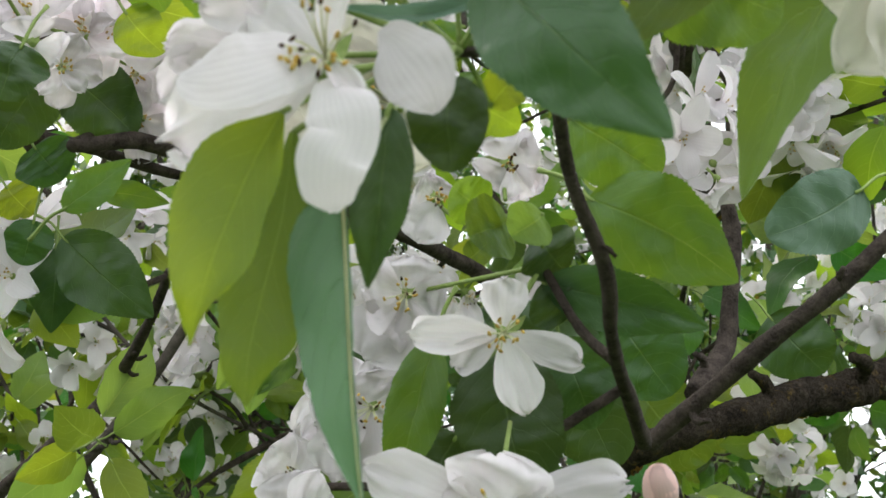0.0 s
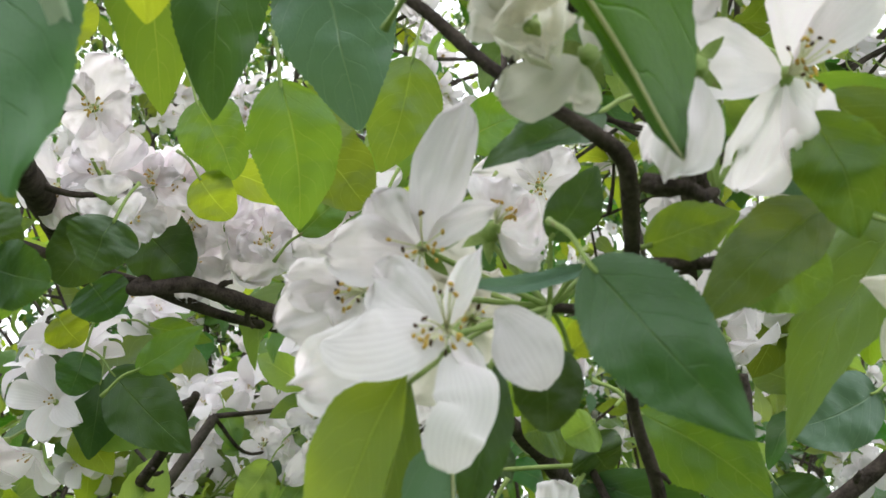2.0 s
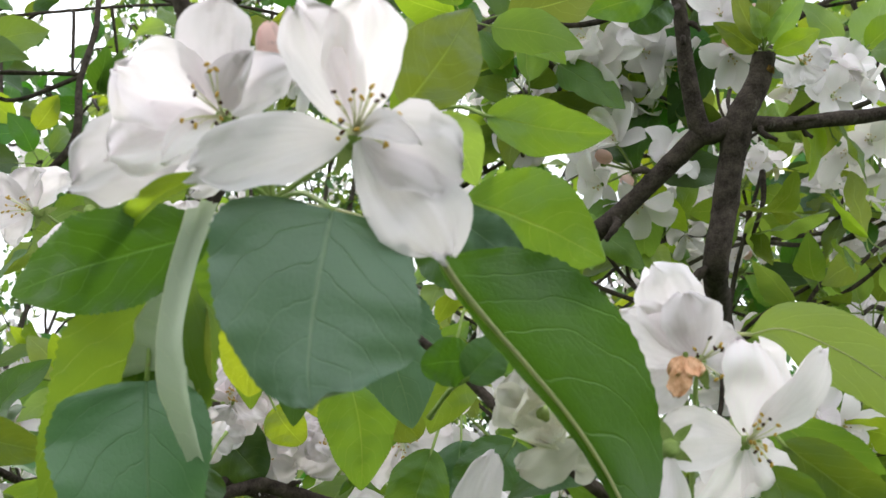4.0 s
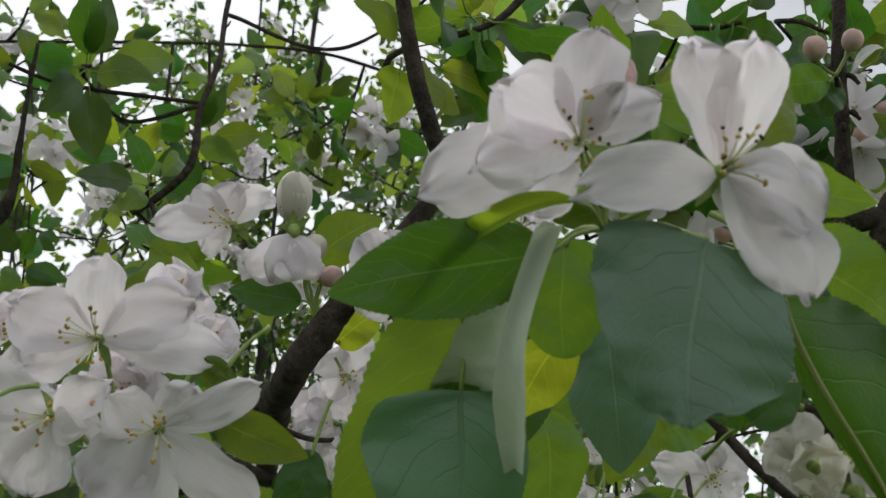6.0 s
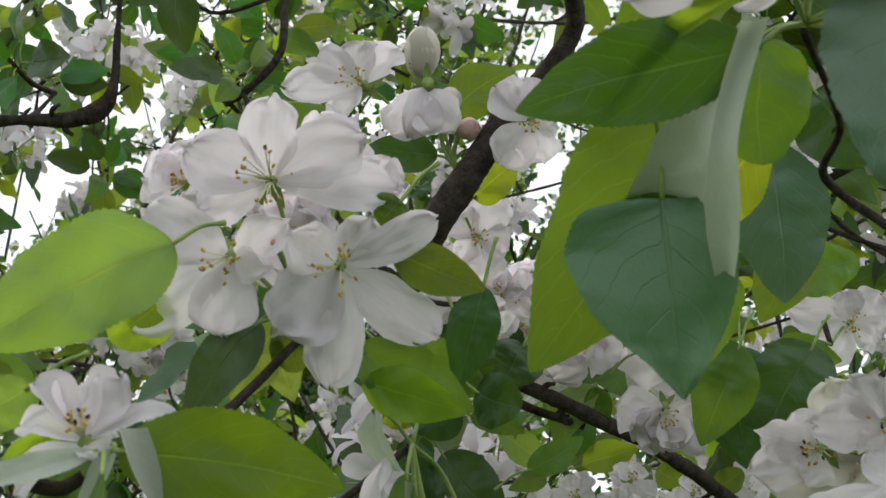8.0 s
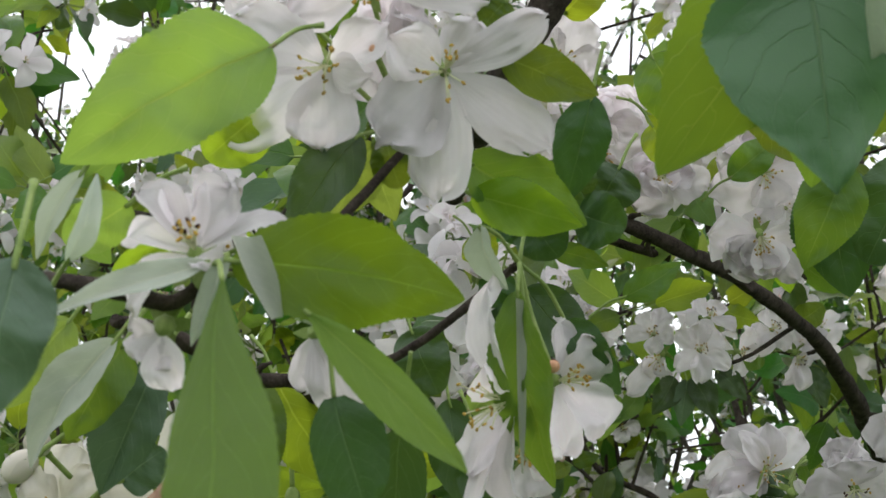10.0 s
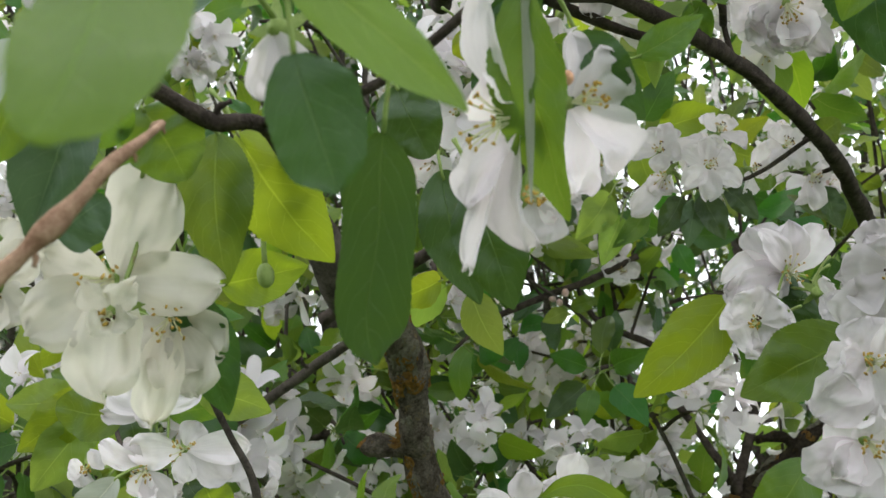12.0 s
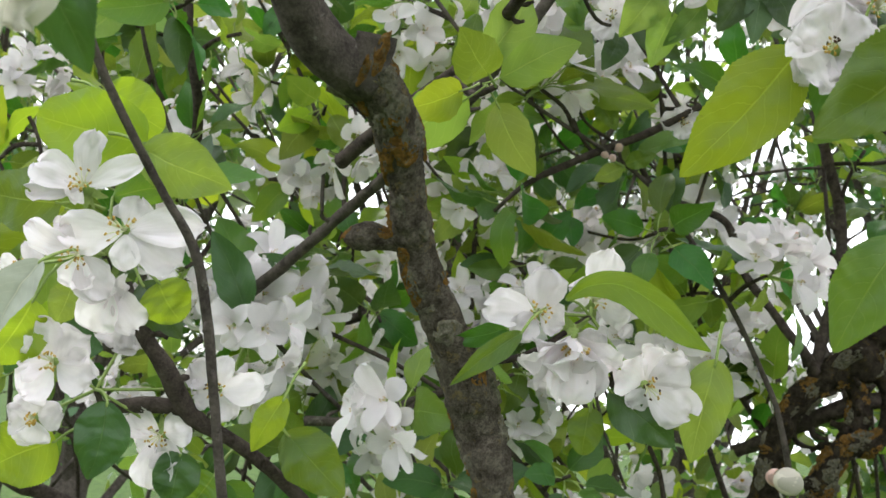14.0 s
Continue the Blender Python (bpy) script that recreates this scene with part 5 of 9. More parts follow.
leaf(cc2, (0.0778, 0.3109, 2.0914), (0.0772, 0.3451, 2.0404), (0.18, -0.82, -0.55), 0.0266, "g", 10, 0.08, 0)
leaf(cc2, (0.1035, 0.3645, 2.0641), (0.1081, 0.3881, 2.0254), (0.25, -0.84, -0.48), 0.0281, "g", 12, 0.08, 0)
leaf(cc2, (0.1400, 0.3858, 2.0857), (0.1295, 0.4005, 2.0513), (0.16, -0.89, -0.43), 0.0251, "g", 12, 0.08, 0)

# the budding cluster on the dark branch
cd = cluster((0.0109, 0.3656, 2.0927), "cluster of buds and white blossom on a dark branch")
flower(cd, (-0.0319, 0.3600, 2.1277), (-0.26, -0.92, -0.28), [((-0.0640, 0.3567, 2.1199), 0.0180, 0.25), ((-0.0525, 0.3557, 2.1377), 0.0160, 0.2), ((-0.0340, 0.3540, 2.1447), 0.0182, 0.2), ((-0.0175, 0.3556, 2.1424), 0.0158, 0.2), ((-0.0425, 0.3639, 2.1157), 0.0158, 0.2)], dark=False)
flower(cd, (-0.0012, 0.3486, 2.1192), (0.21, -0.48, -0.85), [((-0.0158, 0.3549, 2.1011), 0.0172, 0.45), ((0.0094, 0.3560, 2.1036), 0.0193, 0.45), ((-0.0063, 0.3524, 2.0990), 0.0170, 0.45)], stamens=0)
bud(cd, (-0.0101, 0.3617, 2.1450), (0.05, -0.55, 0.83), 0.0075, PETAL_CREAM, 1.45)
bud(cd, (0.0150, 0.3589, 2.1071), (0.87, -0.47, 0.11), 0.0044, PETAL_PINK, 1.1)
bud(cd, (0.0058, 0.3566, 2.1182), (0.67, -0.43, 0.60), 0.0049, PETAL_CREAM, 1.2)
leaf(cd, (0.0030, 0.3712, 2.1221), (0.0279, 0.3667, 2.1416), (0.23, -0.84, -0.50), 0.0218, "g", 12, 0.08, 0)
leaf(cd, (0.0018, 0.3705, 2.1013), (-0.0273, 0.3646, 2.0996), (0.20, -0.85, -0.49), 0.0165, "d", 12, 0.08, 0)
leaf(cd, (0.0146, 0.3894, 2.0931), (0.0306, 0.3852, 2.1081), (0.19, -0.87, -0.45), 0.0169, "y", 12, 0.08, 0)
flower(cd, (0.0397, 0.3563, 2.1097), (0.12, -0.84, -0.53), [((0.0251, 0.3476, 2.1203), 0.0168, 0.3), ((0.0290, 0.3616, 2.0935), 0.0189, 0.3), ((0.0438, 0.3641, 2.0957), 0.0168, 0.3), ((0.0491, 0.3574, 2.1121), 0.0147, 0.3), ((0.0362, 0.3511, 2.1257), 0.0148, 0.3)], dark=False)
flower(cd, (0.0076, 0.4432, 2.1025), (0.31, -0.86, -0.41), [((-0.0031, 0.4368, 2.1102), 0.0175, 0.2), ((0.0153, 0.4359, 2.1211), 0.0200, 0.2), ((0.0218, 0.4478, 2.0999), 0.0200, 0.2), ((0.0126, 0.4531, 2.0846), 0.0200, 0.2), ((0.0007, 0.4465, 2.0921), 0.0150, 0.2)], dark=False)
flower(cd, (0.0135, 0.4600, 2.0708), (0.31, -0.86, -0.41), [((0.0064, 0.4622, 2.0627), 0.0175, 0.2), ((0.0215, 0.4648, 2.0650), 0.0200, 0.2), ((0.0129, 0.4554, 2.0800), 0.0175, 0.2)], stamens=0)
leaf(cd, (0.0247, 0.3524, 2.0169), (0.0296, 0.3610, 2.0017), (0.22, -0.88, -0.43), 0.0225, "d", 12, 0.08, 0)

# the broad cluster of open blossom
ce = cluster((-0.0038, 0.2837, 1.9901), "broad cluster of wide-open white apple blossom")
flower(ce, (-0.0141, 0.2553, 2.0219), (0.20, -0.92, -0.34), [((-0.0119, 0.2393, 2.0394), 0.0160, 0.15, 0.2), ((-0.0351, 0.2416, 2.0232), 0.0182, 0.2, 0.1), ((0.0109, 0.2476, 2.0337), 0.0188, 0.18, 0.2), ((0.0199, 0.2647, 2.0264), 0.0146, 0.25, 0.3), ((-0.0328, 0.2548, 2.0112), 0.0151, 0.3, 0.1)], dark=False)
flower(ce, (-0.0219, 0.2587, 1.9993), (0.12, -0.84, -0.53), [((-0.0408, 0.2413, 2.0023), 0.0183, 0.15, 0.2), ((-0.0449, 0.2594, 1.9771), 0.0171, 0.25, 0.2), ((-0.0207, 0.2625, 1.9780), 0.0191, 0.18, 0.1), ((-0.0068, 0.2535, 2.0080), 0.0125, 0.3, 0.3), ((-0.0091, 0.2550, 1.9945), 0.0106, 0.4, 0.3)], dark=False)
flower(ce, (0.0085, 0.2621, 2.0004), (0.31, -0.81, -0.50), [((-0.0037, 0.2596, 1.9785), 0.0217, 0.15, 0.1), ((0.0089, 0.2740, 1.9690), 0.0161, 0.15, 0.1), ((0.0346, 0.2762, 1.9867), 0.0160, 0.2, 0.3), ((0.0335, 0.2602, 2.0142), 0.0113, 0.3, 0.2), ((-0.0030, 0.2503, 2.0026), 0.0147, 0.3, 0.2), ((0.0159, 0.2567, 2.0128), 0.0128, 0.3, 0.2)], dark=False)
flower(ce, (-0.0112, 0.2872, 2.0565), (0.16, -0.98, -0.10), [((-0.0220, 0.2843, 2.0571), 0.0140, 0.2), ((-0.0063, 0.2853, 2.0621), 0.0158, 0.2), ((-0.0016, 0.2937, 2.0484), 0.0140, 0.2), ((-0.0141, 0.2910, 2.0480), 0.0140, 0.2)], dark=False, extra=3)
flower(ce, (0.0075, 0.2789, 2.0368), (0.45, -0.86, -0.22), [((0.0166, 0.2802, 2.0383), 0.0116, 0.2), ((0.0131, 0.2837, 2.0302), 0.0132, 0.2), ((0.0012, 0.2803, 2.0313), 0.0132, 0.2), ((0.0069, 0.2752, 2.0435), 0.0116, 0.2)], dark=False, extra=3)
flower(ce, (-0.0475, 0.2707, 2.0279), (-0.19, -0.95, -0.23), [((-0.0602, 0.2672, 2.0288), 0.0165, 0.2), ((-0.0533, 0.2642, 2.0375), 0.0165, 0.2), ((-0.0382, 0.2673, 2.0384), 0.0165, 0.2), ((-0.0434, 0.2761, 2.0195), 0.0165, 0.2)], dark=False, extra=3)
flower(ce, (-0.0130, 0.2793, 2.0162), (0.18, -0.94, -0.28), [((-0.0249, 0.2743, 2.0202), 0.0195, 0.2), ((-0.0020, 0.2777, 2.0239), 0.0195, 0.2), ((-0.0055, 0.2867, 2.0055), 0.0195, 0.2), ((-0.0236, 0.2832, 2.0040), 0.0195, 0.2), ((-0.0124, 0.2722, 2.0296), 0.0179, 0.2)], dark=False, extra=3)
bud(ce, (-0.0098, 0.2577, 2.0038), (0.20, -0.86, -0.46), 0.0012, WILTED, 1)
leaf(ce, (0.0214, 0.2636, 2.0064), (0.0456, 0.2817, 2.0048), (0.52, -0.74, -0.43), 0.0139, "g", 12, 0.08, 0)
leaf(ce, (-0.0146, 0.2718, 1.9860), (-0.0281, 0.2693, 1.9523), (0.30, -0.95, -0.05), 0.0154, "d", 14, 0.1, 0)
leaf(ce, (-0.0124, 0.2777, 1.9869), (-0.0235, 0.2858, 1.9667), (0.26, -0.84, -0.48), 0.0150, "l", 12, 0.08, 0)
leaf(ce, (0.0134, 0.2748, 1.9818), (0.0441, 0.2977, 1.9741), (0.49, -0.79, -0.37), 0.0197, "g", 12, 0.1, 0)
leaf(ce, (-0.0240, 0.2300, 1.9888), (-0.0606, 0.2158, 1.9514), (0.46, -0.88, -0.12), 0.0285, "l", 14, 0.12, 0)
leaf(ce, (0.0414, 0.2991, 2.0137), (0.0352, 0.3127, 1.9855), (0.15, -0.88, -0.45), 0.0160, "d", 12, 0.08, 0)
leaf(ce, (0.0211, 0.2660, 2.0235), (0.0153, 0.2682, 2.0169), (0.21, -0.86, -0.47), 0.0117, "g", 12, 0.08, 0)
leaf(ce, (-0.0093, 0.2781, 1.9874), (-0.0053, 0.2848, 1.9767), (0.36, -0.85, -0.39), 0.0117, "g", 12, 0.08, 0)
leaf(ce, (-0.0369, 0.2601, 1.9874), (-0.0526, 0.2636, 1.9738), (0.24, -0.83, -0.50), 0.0177, "y", 12, 0.08, 0)
leaf(ce, (-0.0622, 0.2273, 1.9545), (-0.0710, 0.2312, 1.9336), (0.22, -0.94, -0.27), 0.0060, "w", 40, 0.1, 0)
leaf(ce, (-0.0566, 0.2403, 1.9520), (-0.0710, 0.2399, 1.9406), (0.36, -0.83, -0.42), 0.0134, "l", 12, 0.08, 0)
leaf(ce, (-0.0182, 0.2926, 1.9909), (-0.0101, 0.3002, 1.9727), (0.25, -0.93, -0.28), 0.0129, "l", 12, 0.08, 0)

# the near cluster with long hanging leaves
cv = cluster((-0.0257, 0.2264, 1.9326), "cluster of cupped white blossom with long hanging leaves")
flower(cv, (-0.0271, 0.2210, 1.9355), (0.07, -0.86, 0.51), [((-0.0411, 0.2170, 1.9479), 0.0087, 0.35), ((-0.0329, 0.2220, 1.9494), 0.0105, 0.35), ((-0.0218, 0.2223, 1.9510), 0.0115, 0.35), ((-0.0097, 0.2248, 1.9455), 0.0081, 0.3), ((-0.0422, 0.2170, 1.9355), 0.0091, 0.3), ((-0.0377, 0.2168, 1.9217), 0.0079, 0.3), ((-0.0211, 0.2194, 1.9314), 0.0084, 0.3)])
leaf_fold(cv, [(-0.0166, 0.2147, 1.9372, -0.0106, 0.2159, 1.9382), (-0.0121, 0.2170, 1.9292, -0.0064, 0.2181, 1.9304), (-0.0074, 0.2213, 1.9221, -0.0051, 0.2217, 1.9230)], "w", 0.3)
flower(cv, (-0.0206, 0.2794, 1.9336), (-0.05, -0.96, -0.26), [((-0.0099, 0.2866, 1.9153), 0.0132, 0.2), ((-0.0223, 0.2867, 1.9197), 0.0102, 0.2)], stamens=0)
flower(cv, (-0.0354, 0.2296, 1.9199), (0.25, -0.81, -0.53), [((-0.0381, 0.2312, 1.9119), 0.0099, 0.25), ((-0.0323, 0.2339, 1.9077), 0.0099, 0.25), ((-0.0439, 0.2320, 1.9188), 0.0090, 0.2)], stamens=0)
leaf(cv, (-0.0174, 0.2186, 1.9331), (0.0250, 0.2501, 1.9375), (0.59, -0.76, -0.26), 0.0236, "v", 8, 0.12, 6, label="bright green leaf lit from behind")
curved_leaf(cv, [(-0.0091, 0.1998, 1.9236, 0.0005, 0.0005), (-0.0029, 0.1888, 1.9105, 0.0029, 0.0044), (0.0047, 0.1782, 1.8968, 0.0064, 0.0087), (0.0108, 0.1695, 1.8869, 0.0071, 0.0098), (0.0146, 0.1620, 1.8785, 0.0058, 0.0091), (0.0163, 0.1575, 1.8727, 0.0042, 0.0068), (0.0167, 0.1552, 1.8695, 0.0023, 0.0034), (0.0167, 0.1545, 1.8683, 0.0003, 0.0004)], (0.33, -0.92, -0.22), "v", (8, 10), label="large vivid green hanging leaf on a pale stalk")
leaf(cv, (-0.0186, 0.2192, 1.9344), (-0.0260, 0.2262, 1.9161), (0.08, -0.92, -0.39), 0.0049, "w", 40, 0.05, 0)
leaf(cv, (-0.0188, 0.2256, 1.9382), (0.0004, 0.2443, 1.9253), (0.22, -0.70, -0.68), 0.0070, "w", 36, 0.08, 30)
leaf(cv, (-0.0236, 0.2205, 1.9329), (-0.0487, 0.2063, 1.9145), (0.39, -0.91, 0.17), 0.0063, "w", 40, 0.12, 30)
leaf(cv, (-0.0506, 0.2126, 1.9284), (-0.0461, 0.2085, 1.9468), (0.78, -0.55, -0.31), 0.0055, "w", 40, 0.15, 0)
leaf(cv, (-0.0358, 0.1764, 1.9183), (-0.0342, 0.1792, 1.8911), (0.42, -0.90, -0.07), 0.0174, "b", 14, 0.1, 0)
leaf(cv, (-0.0466, 0.2241, 1.9293), (-0.0314, 0.2246, 1.9413), (0.43, -0.74, -0.51), 0.0060, "y", 20, 0.1, 0)
leaf(cv, (-0.0693, 0.2694, 1.9251), (-0.0872, 0.2737, 1.8903), (0.04, -0.99, -0.14), 0.0140, "w", 40, 0.08, 20)
leaf(cv, (-0.0721, 0.2788, 1.9270), (-0.0846, 0.2827, 1.8993), (0.19, -0.96, -0.22), 0.0178, "g", 16, 0.1, 0)
leaf(cv, (-0.0675, 0.2913, 1.9242), (-0.0800, 0.2975, 1.8874), (0.15, -0.97, -0.21), 0.0201, "b", 25, 0.1, 0)
leaf(cv, (-0.0868, 0.2743, 1.9303), (-0.1021, 0.2769, 1.9049), (0.22, -0.95, -0.23), 0.0178, "l", 16, 0.1, 0)
curved_leaf(cv, [(-0.0006, 0.2250, 1.9247, 0.0006, 0.0006), (0.0069, 0.2250, 1.9197, 0.0044, 0.0034), (0.0170, 0.2251, 1.9125, 0.0059, 0.0046), (0.0269, 0.2242, 1.9048, 0.0046, 0.0037), (0.0332, 0.2239, 1.8998, 0.0020, 0.0016), (0.0364, 0.2233, 1.8967, 0.0002, 0.0002)], (0.34, -0.79, -0.51), "l", (12, 12))

# hanging blossoms in front of the dark leaf
cx = cluster((-0.0739, 0.3324, 1.9276), "heavy hanging cluster of greyish white blossom")
flower(cx, (-0.0900, 0.3546, 1.8898), (0.24, -0.92, -0.32), [((-0.0718, 0.3420, 1.9176), 0.0220, 0.2, 0.2), ((-0.0590, 0.3517, 1.8896), 0.0188, 0.2, 0.3), ((-0.1064, 0.3446, 1.8699), 0.0204, 0.2, 0.2), ((-0.0826, 0.3495, 1.8560), 0.0217, 0.18, 0.2), ((-0.1081, 0.3454, 1.8919), 0.0159, 0.3, 0.2)], kind=PETAL_CREAM, dark=False)
flower(cx, (-0.0808, 0.3404, 1.8787), (0.24, -0.88, -0.41), [((-0.0851, 0.3319, 1.8835), 0.0088, 0.4, 0.3), ((-0.0737, 0.3342, 1.8858), 0.0088, 0.4, 0.3), ((-0.0724, 0.3368, 1.8759), 0.0079, 0.4, 0.2), ((-0.0826, 0.3351, 1.8726), 0.0079, 0.4, 0.2)], kind=PETAL_CREAM, stamens=12)
flower(cx, (-0.0756, 0.3641, 1.8822), (0.33, -0.86, -0.39), [((-0.0595, 0.3662, 1.8720), 0.0194, 0.2, 0.2), ((-0.0658, 0.3632, 1.8600), 0.0191, 0.2, 0.1), ((-0.0743, 0.3611, 1.8513), 0.0135, 0.3, 0.3), ((-0.0827, 0.3573, 1.8678), 0.0156, 0.3, 0.2), ((-0.0652, 0.3640, 1.8848), 0.0149, 0.3, 0.2)], kind=PETAL_CREAM, dark=False)
flower(cx, (-0.1319, 0.3631, 1.8859), (0.14, -0.94, -0.33), [((-0.1423, 0.3542, 1.8908), 0.0167, 0.2, 0.2), ((-0.1188, 0.3584, 1.8977), 0.0136, 0.3, 0.2), ((-0.1180, 0.3609, 1.8785), 0.0136, 0.3, 0.2), ((-0.1338, 0.3592, 1.8693), 0.0166, 0.2, 0.2), ((-0.1296, 0.3590, 1.9062), 0.0156, 0.2, 0.2)], kind=PETAL_CREAM, dark=False)
leaf(cx, (-0.0667, 0.3558, 1.9345), (-0.0611, 0.3662, 1.8925), (0.41, -0.89, -0.17), 0.0218, "g", 14, 0.08, 0)
leaf(cx, (-0.0646, 0.3641, 1.9374), (-0.0377, 0.3880, 1.9057), (0.29, -0.87, -0.41), 0.0266, "y", 14, 0.1, 0)
leaf(cx, (-0.0770, 0.3960, 1.8972), (-0.0506, 0.4004, 1.9065), (0.23, -0.95, -0.22), 0.0185, "y", 14, 0.1, 0)
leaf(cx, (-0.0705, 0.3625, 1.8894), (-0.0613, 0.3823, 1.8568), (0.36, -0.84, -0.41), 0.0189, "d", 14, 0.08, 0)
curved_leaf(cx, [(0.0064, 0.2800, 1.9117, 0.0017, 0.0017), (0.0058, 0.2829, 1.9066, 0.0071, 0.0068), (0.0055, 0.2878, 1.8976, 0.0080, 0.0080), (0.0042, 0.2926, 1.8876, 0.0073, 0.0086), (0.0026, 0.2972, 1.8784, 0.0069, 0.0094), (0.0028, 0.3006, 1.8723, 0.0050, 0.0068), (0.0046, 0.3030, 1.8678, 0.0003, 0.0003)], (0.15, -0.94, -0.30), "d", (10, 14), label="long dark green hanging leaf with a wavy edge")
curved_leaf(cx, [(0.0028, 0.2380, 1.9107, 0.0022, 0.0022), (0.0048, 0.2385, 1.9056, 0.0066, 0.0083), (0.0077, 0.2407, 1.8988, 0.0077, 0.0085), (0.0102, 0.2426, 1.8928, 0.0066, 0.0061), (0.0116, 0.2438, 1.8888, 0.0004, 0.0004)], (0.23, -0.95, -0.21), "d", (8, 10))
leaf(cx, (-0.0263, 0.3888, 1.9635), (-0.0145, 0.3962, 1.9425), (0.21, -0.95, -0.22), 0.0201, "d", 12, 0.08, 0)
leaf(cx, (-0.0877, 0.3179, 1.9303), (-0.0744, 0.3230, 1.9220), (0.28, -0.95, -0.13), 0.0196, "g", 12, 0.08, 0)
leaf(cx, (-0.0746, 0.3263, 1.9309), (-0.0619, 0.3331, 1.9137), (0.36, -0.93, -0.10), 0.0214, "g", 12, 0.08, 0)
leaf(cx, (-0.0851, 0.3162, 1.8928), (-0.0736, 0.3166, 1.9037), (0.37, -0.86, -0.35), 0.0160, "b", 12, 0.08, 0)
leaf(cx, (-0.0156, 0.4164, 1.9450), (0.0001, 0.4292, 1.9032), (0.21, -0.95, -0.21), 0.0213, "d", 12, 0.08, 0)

# side-on blossoms
ch = cluster((0.0239, 0.3138, 1.9671), "hanging white apple blossoms seen side on")
flower(ch, (0.0270, 0.3119, 1.9275), (-0.63, -0.70, -0.34), [((0.0172, 0.3018, 1.9578), 0.0121, 0.25), ((0.0187, 0.3053, 1.9329), 0.0133, 0.3), ((0.0179, 0.3149, 1.9068), 0.0148, 0.25), ((0.0303, 0.3201, 1.8983), 0.0134, 0.25), ((0.0191, 0.3150, 1.8906), 0.0073, 0.2)], dark=False)
flower(ch, (0.0365, 0.3297, 1.9379), (0.89, -0.45, -0.06), [((0.0482, 0.3297, 1.9494), 0.0171, 0.25), ((0.0506, 0.3377, 1.9242), 0.0186, 0.25), ((0.0347, 0.3269, 1.9555), 0.0115, 0.25), ((0.0415, 0.3392, 1.9177), 0.0188, 0.2)], dark=False)
flower(ch, (0.0283, 0.3383, 1.9165), (0.23, -0.94, -0.24), [((0.0312, 0.3419, 1.9052), 0.0131, 0.2), ((0.0364, 0.3408, 1.9146), 0.0116, 0.2)], dark=False)
bud(ch, (0.0367, 0.3157, 1.9387), (0.50, -0.84, -0.19), 0.0018, WILTED, 1.2)
leaf(ch, (0.0268, 0.3015, 1.9558), (0.0399, 0.3226, 1.9064), (-0.33, -0.84, -0.44), 0.0187, "g", 30, 0.08, 0)
leaf_fold(ch, [(0.0271, 0.2992, 1.9527, 0.0298, 0.2999, 1.9524), (0.0288, 0.3040, 1.9352, 0.0313, 0.3046, 1.9355), (0.0300, 0.3099, 1.9214, 0.0319, 0.3103, 1.9216), (0.0315, 0.3156, 1.9088, 0.0320, 0.3158, 1.9086)], "w", 0.2)
leaf(ch, (0.0363, 0.3303, 1.9561), (0.0539, 0.3394, 1.9375), (-0.02, -0.89, -0.46), 0.0166, "d", 14, 0.1, 0)
leaf(ch, (0.0222, 0.3291, 1.9888), (0.0321, 0.3347, 1.9765), (0.08, -0.93, -0.36), 0.0177, "d", 12, 0.08, 0)
leaf(ch, (0.0338, 0.3509, 1.9980), (0.0493, 0.3555, 1.9951), (0.18, -0.88, -0.45), 0.0189, "d", 12, 0.08, 0)
leaf(ch, (0.0145, 0.2995, 1.9726), (0.0234, 0.3057, 1.9567), (-0.26, -0.84, -0.48), 0.0096, "w", 36, 0.1, 0)
leaf(ch, (0.0158, 0.2783, 1.9736), (0.0445, 0.2865, 1.9697), (0.18, -0.87, -0.46), 0.0148, "y", 12, 0.08, 0)
leaf(ch, (0.0073, 0.3630, 1.9239), (0.0206, 0.3741, 1.8935), (0.20, -0.95, -0.25), 0.0206, "d", 12, 0.08, 0)
leaf(ch, (0.0433, 0.4388, 1.9958), (0.0644, 0.4398, 2.0125), (0.22, -0.95, -0.22), 0.0129, "g", 12, 0.08, 0)

# blossom below, left of the lichened stem
cg = cluster((-0.1510, 0.5292, 1.8368), "cluster of white blossom with lime-green leaves")
flower(cg, (-0.1565, 0.5187, 1.8592), (0.26, -0.96, 0.14), [((-0.1550, 0.5160, 1.8798), 0.0107, 0.2), ((-0.1740, 0.5122, 1.8661), 0.0137, 0.2), ((-0.1780, 0.5145, 1.8571), 0.0118, 0.2), ((-0.1369, 0.5232, 1.8696), 0.0107, 0.2), ((-0.1607, 0.5161, 1.8543), 0.0117, 0.2)], dark=False)
flower(cg, (-0.1415, 0.5255, 1.8455), (0.39, -0.91, -0.13), [((-0.1639, 0.5193, 1.8408), 0.0166, 0.2), ((-0.1394, 0.5263, 1.8311), 0.0107, 0.2), ((-0.1210, 0.5332, 1.8366), 0.0186, 0.2), ((-0.1152, 0.5327, 1.8513), 0.0147, 0.2), ((-0.1387, 0.5276, 1.8581), 0.0118, 0.2)], dark=False)
flower(cg, (-0.1567, 0.5224, 1.8353), (0.30, -0.89, -0.34), [((-0.1578, 0.5240, 1.8228), 0.0137, 0.2), ((-0.1460, 0.5280, 1.8206), 0.0176, 0.2), ((-0.1766, 0.5150, 1.8428), 0.0117, 0.2), ((-0.1689, 0.5203, 1.8444), 0.0138, 0.2)], dark=False)
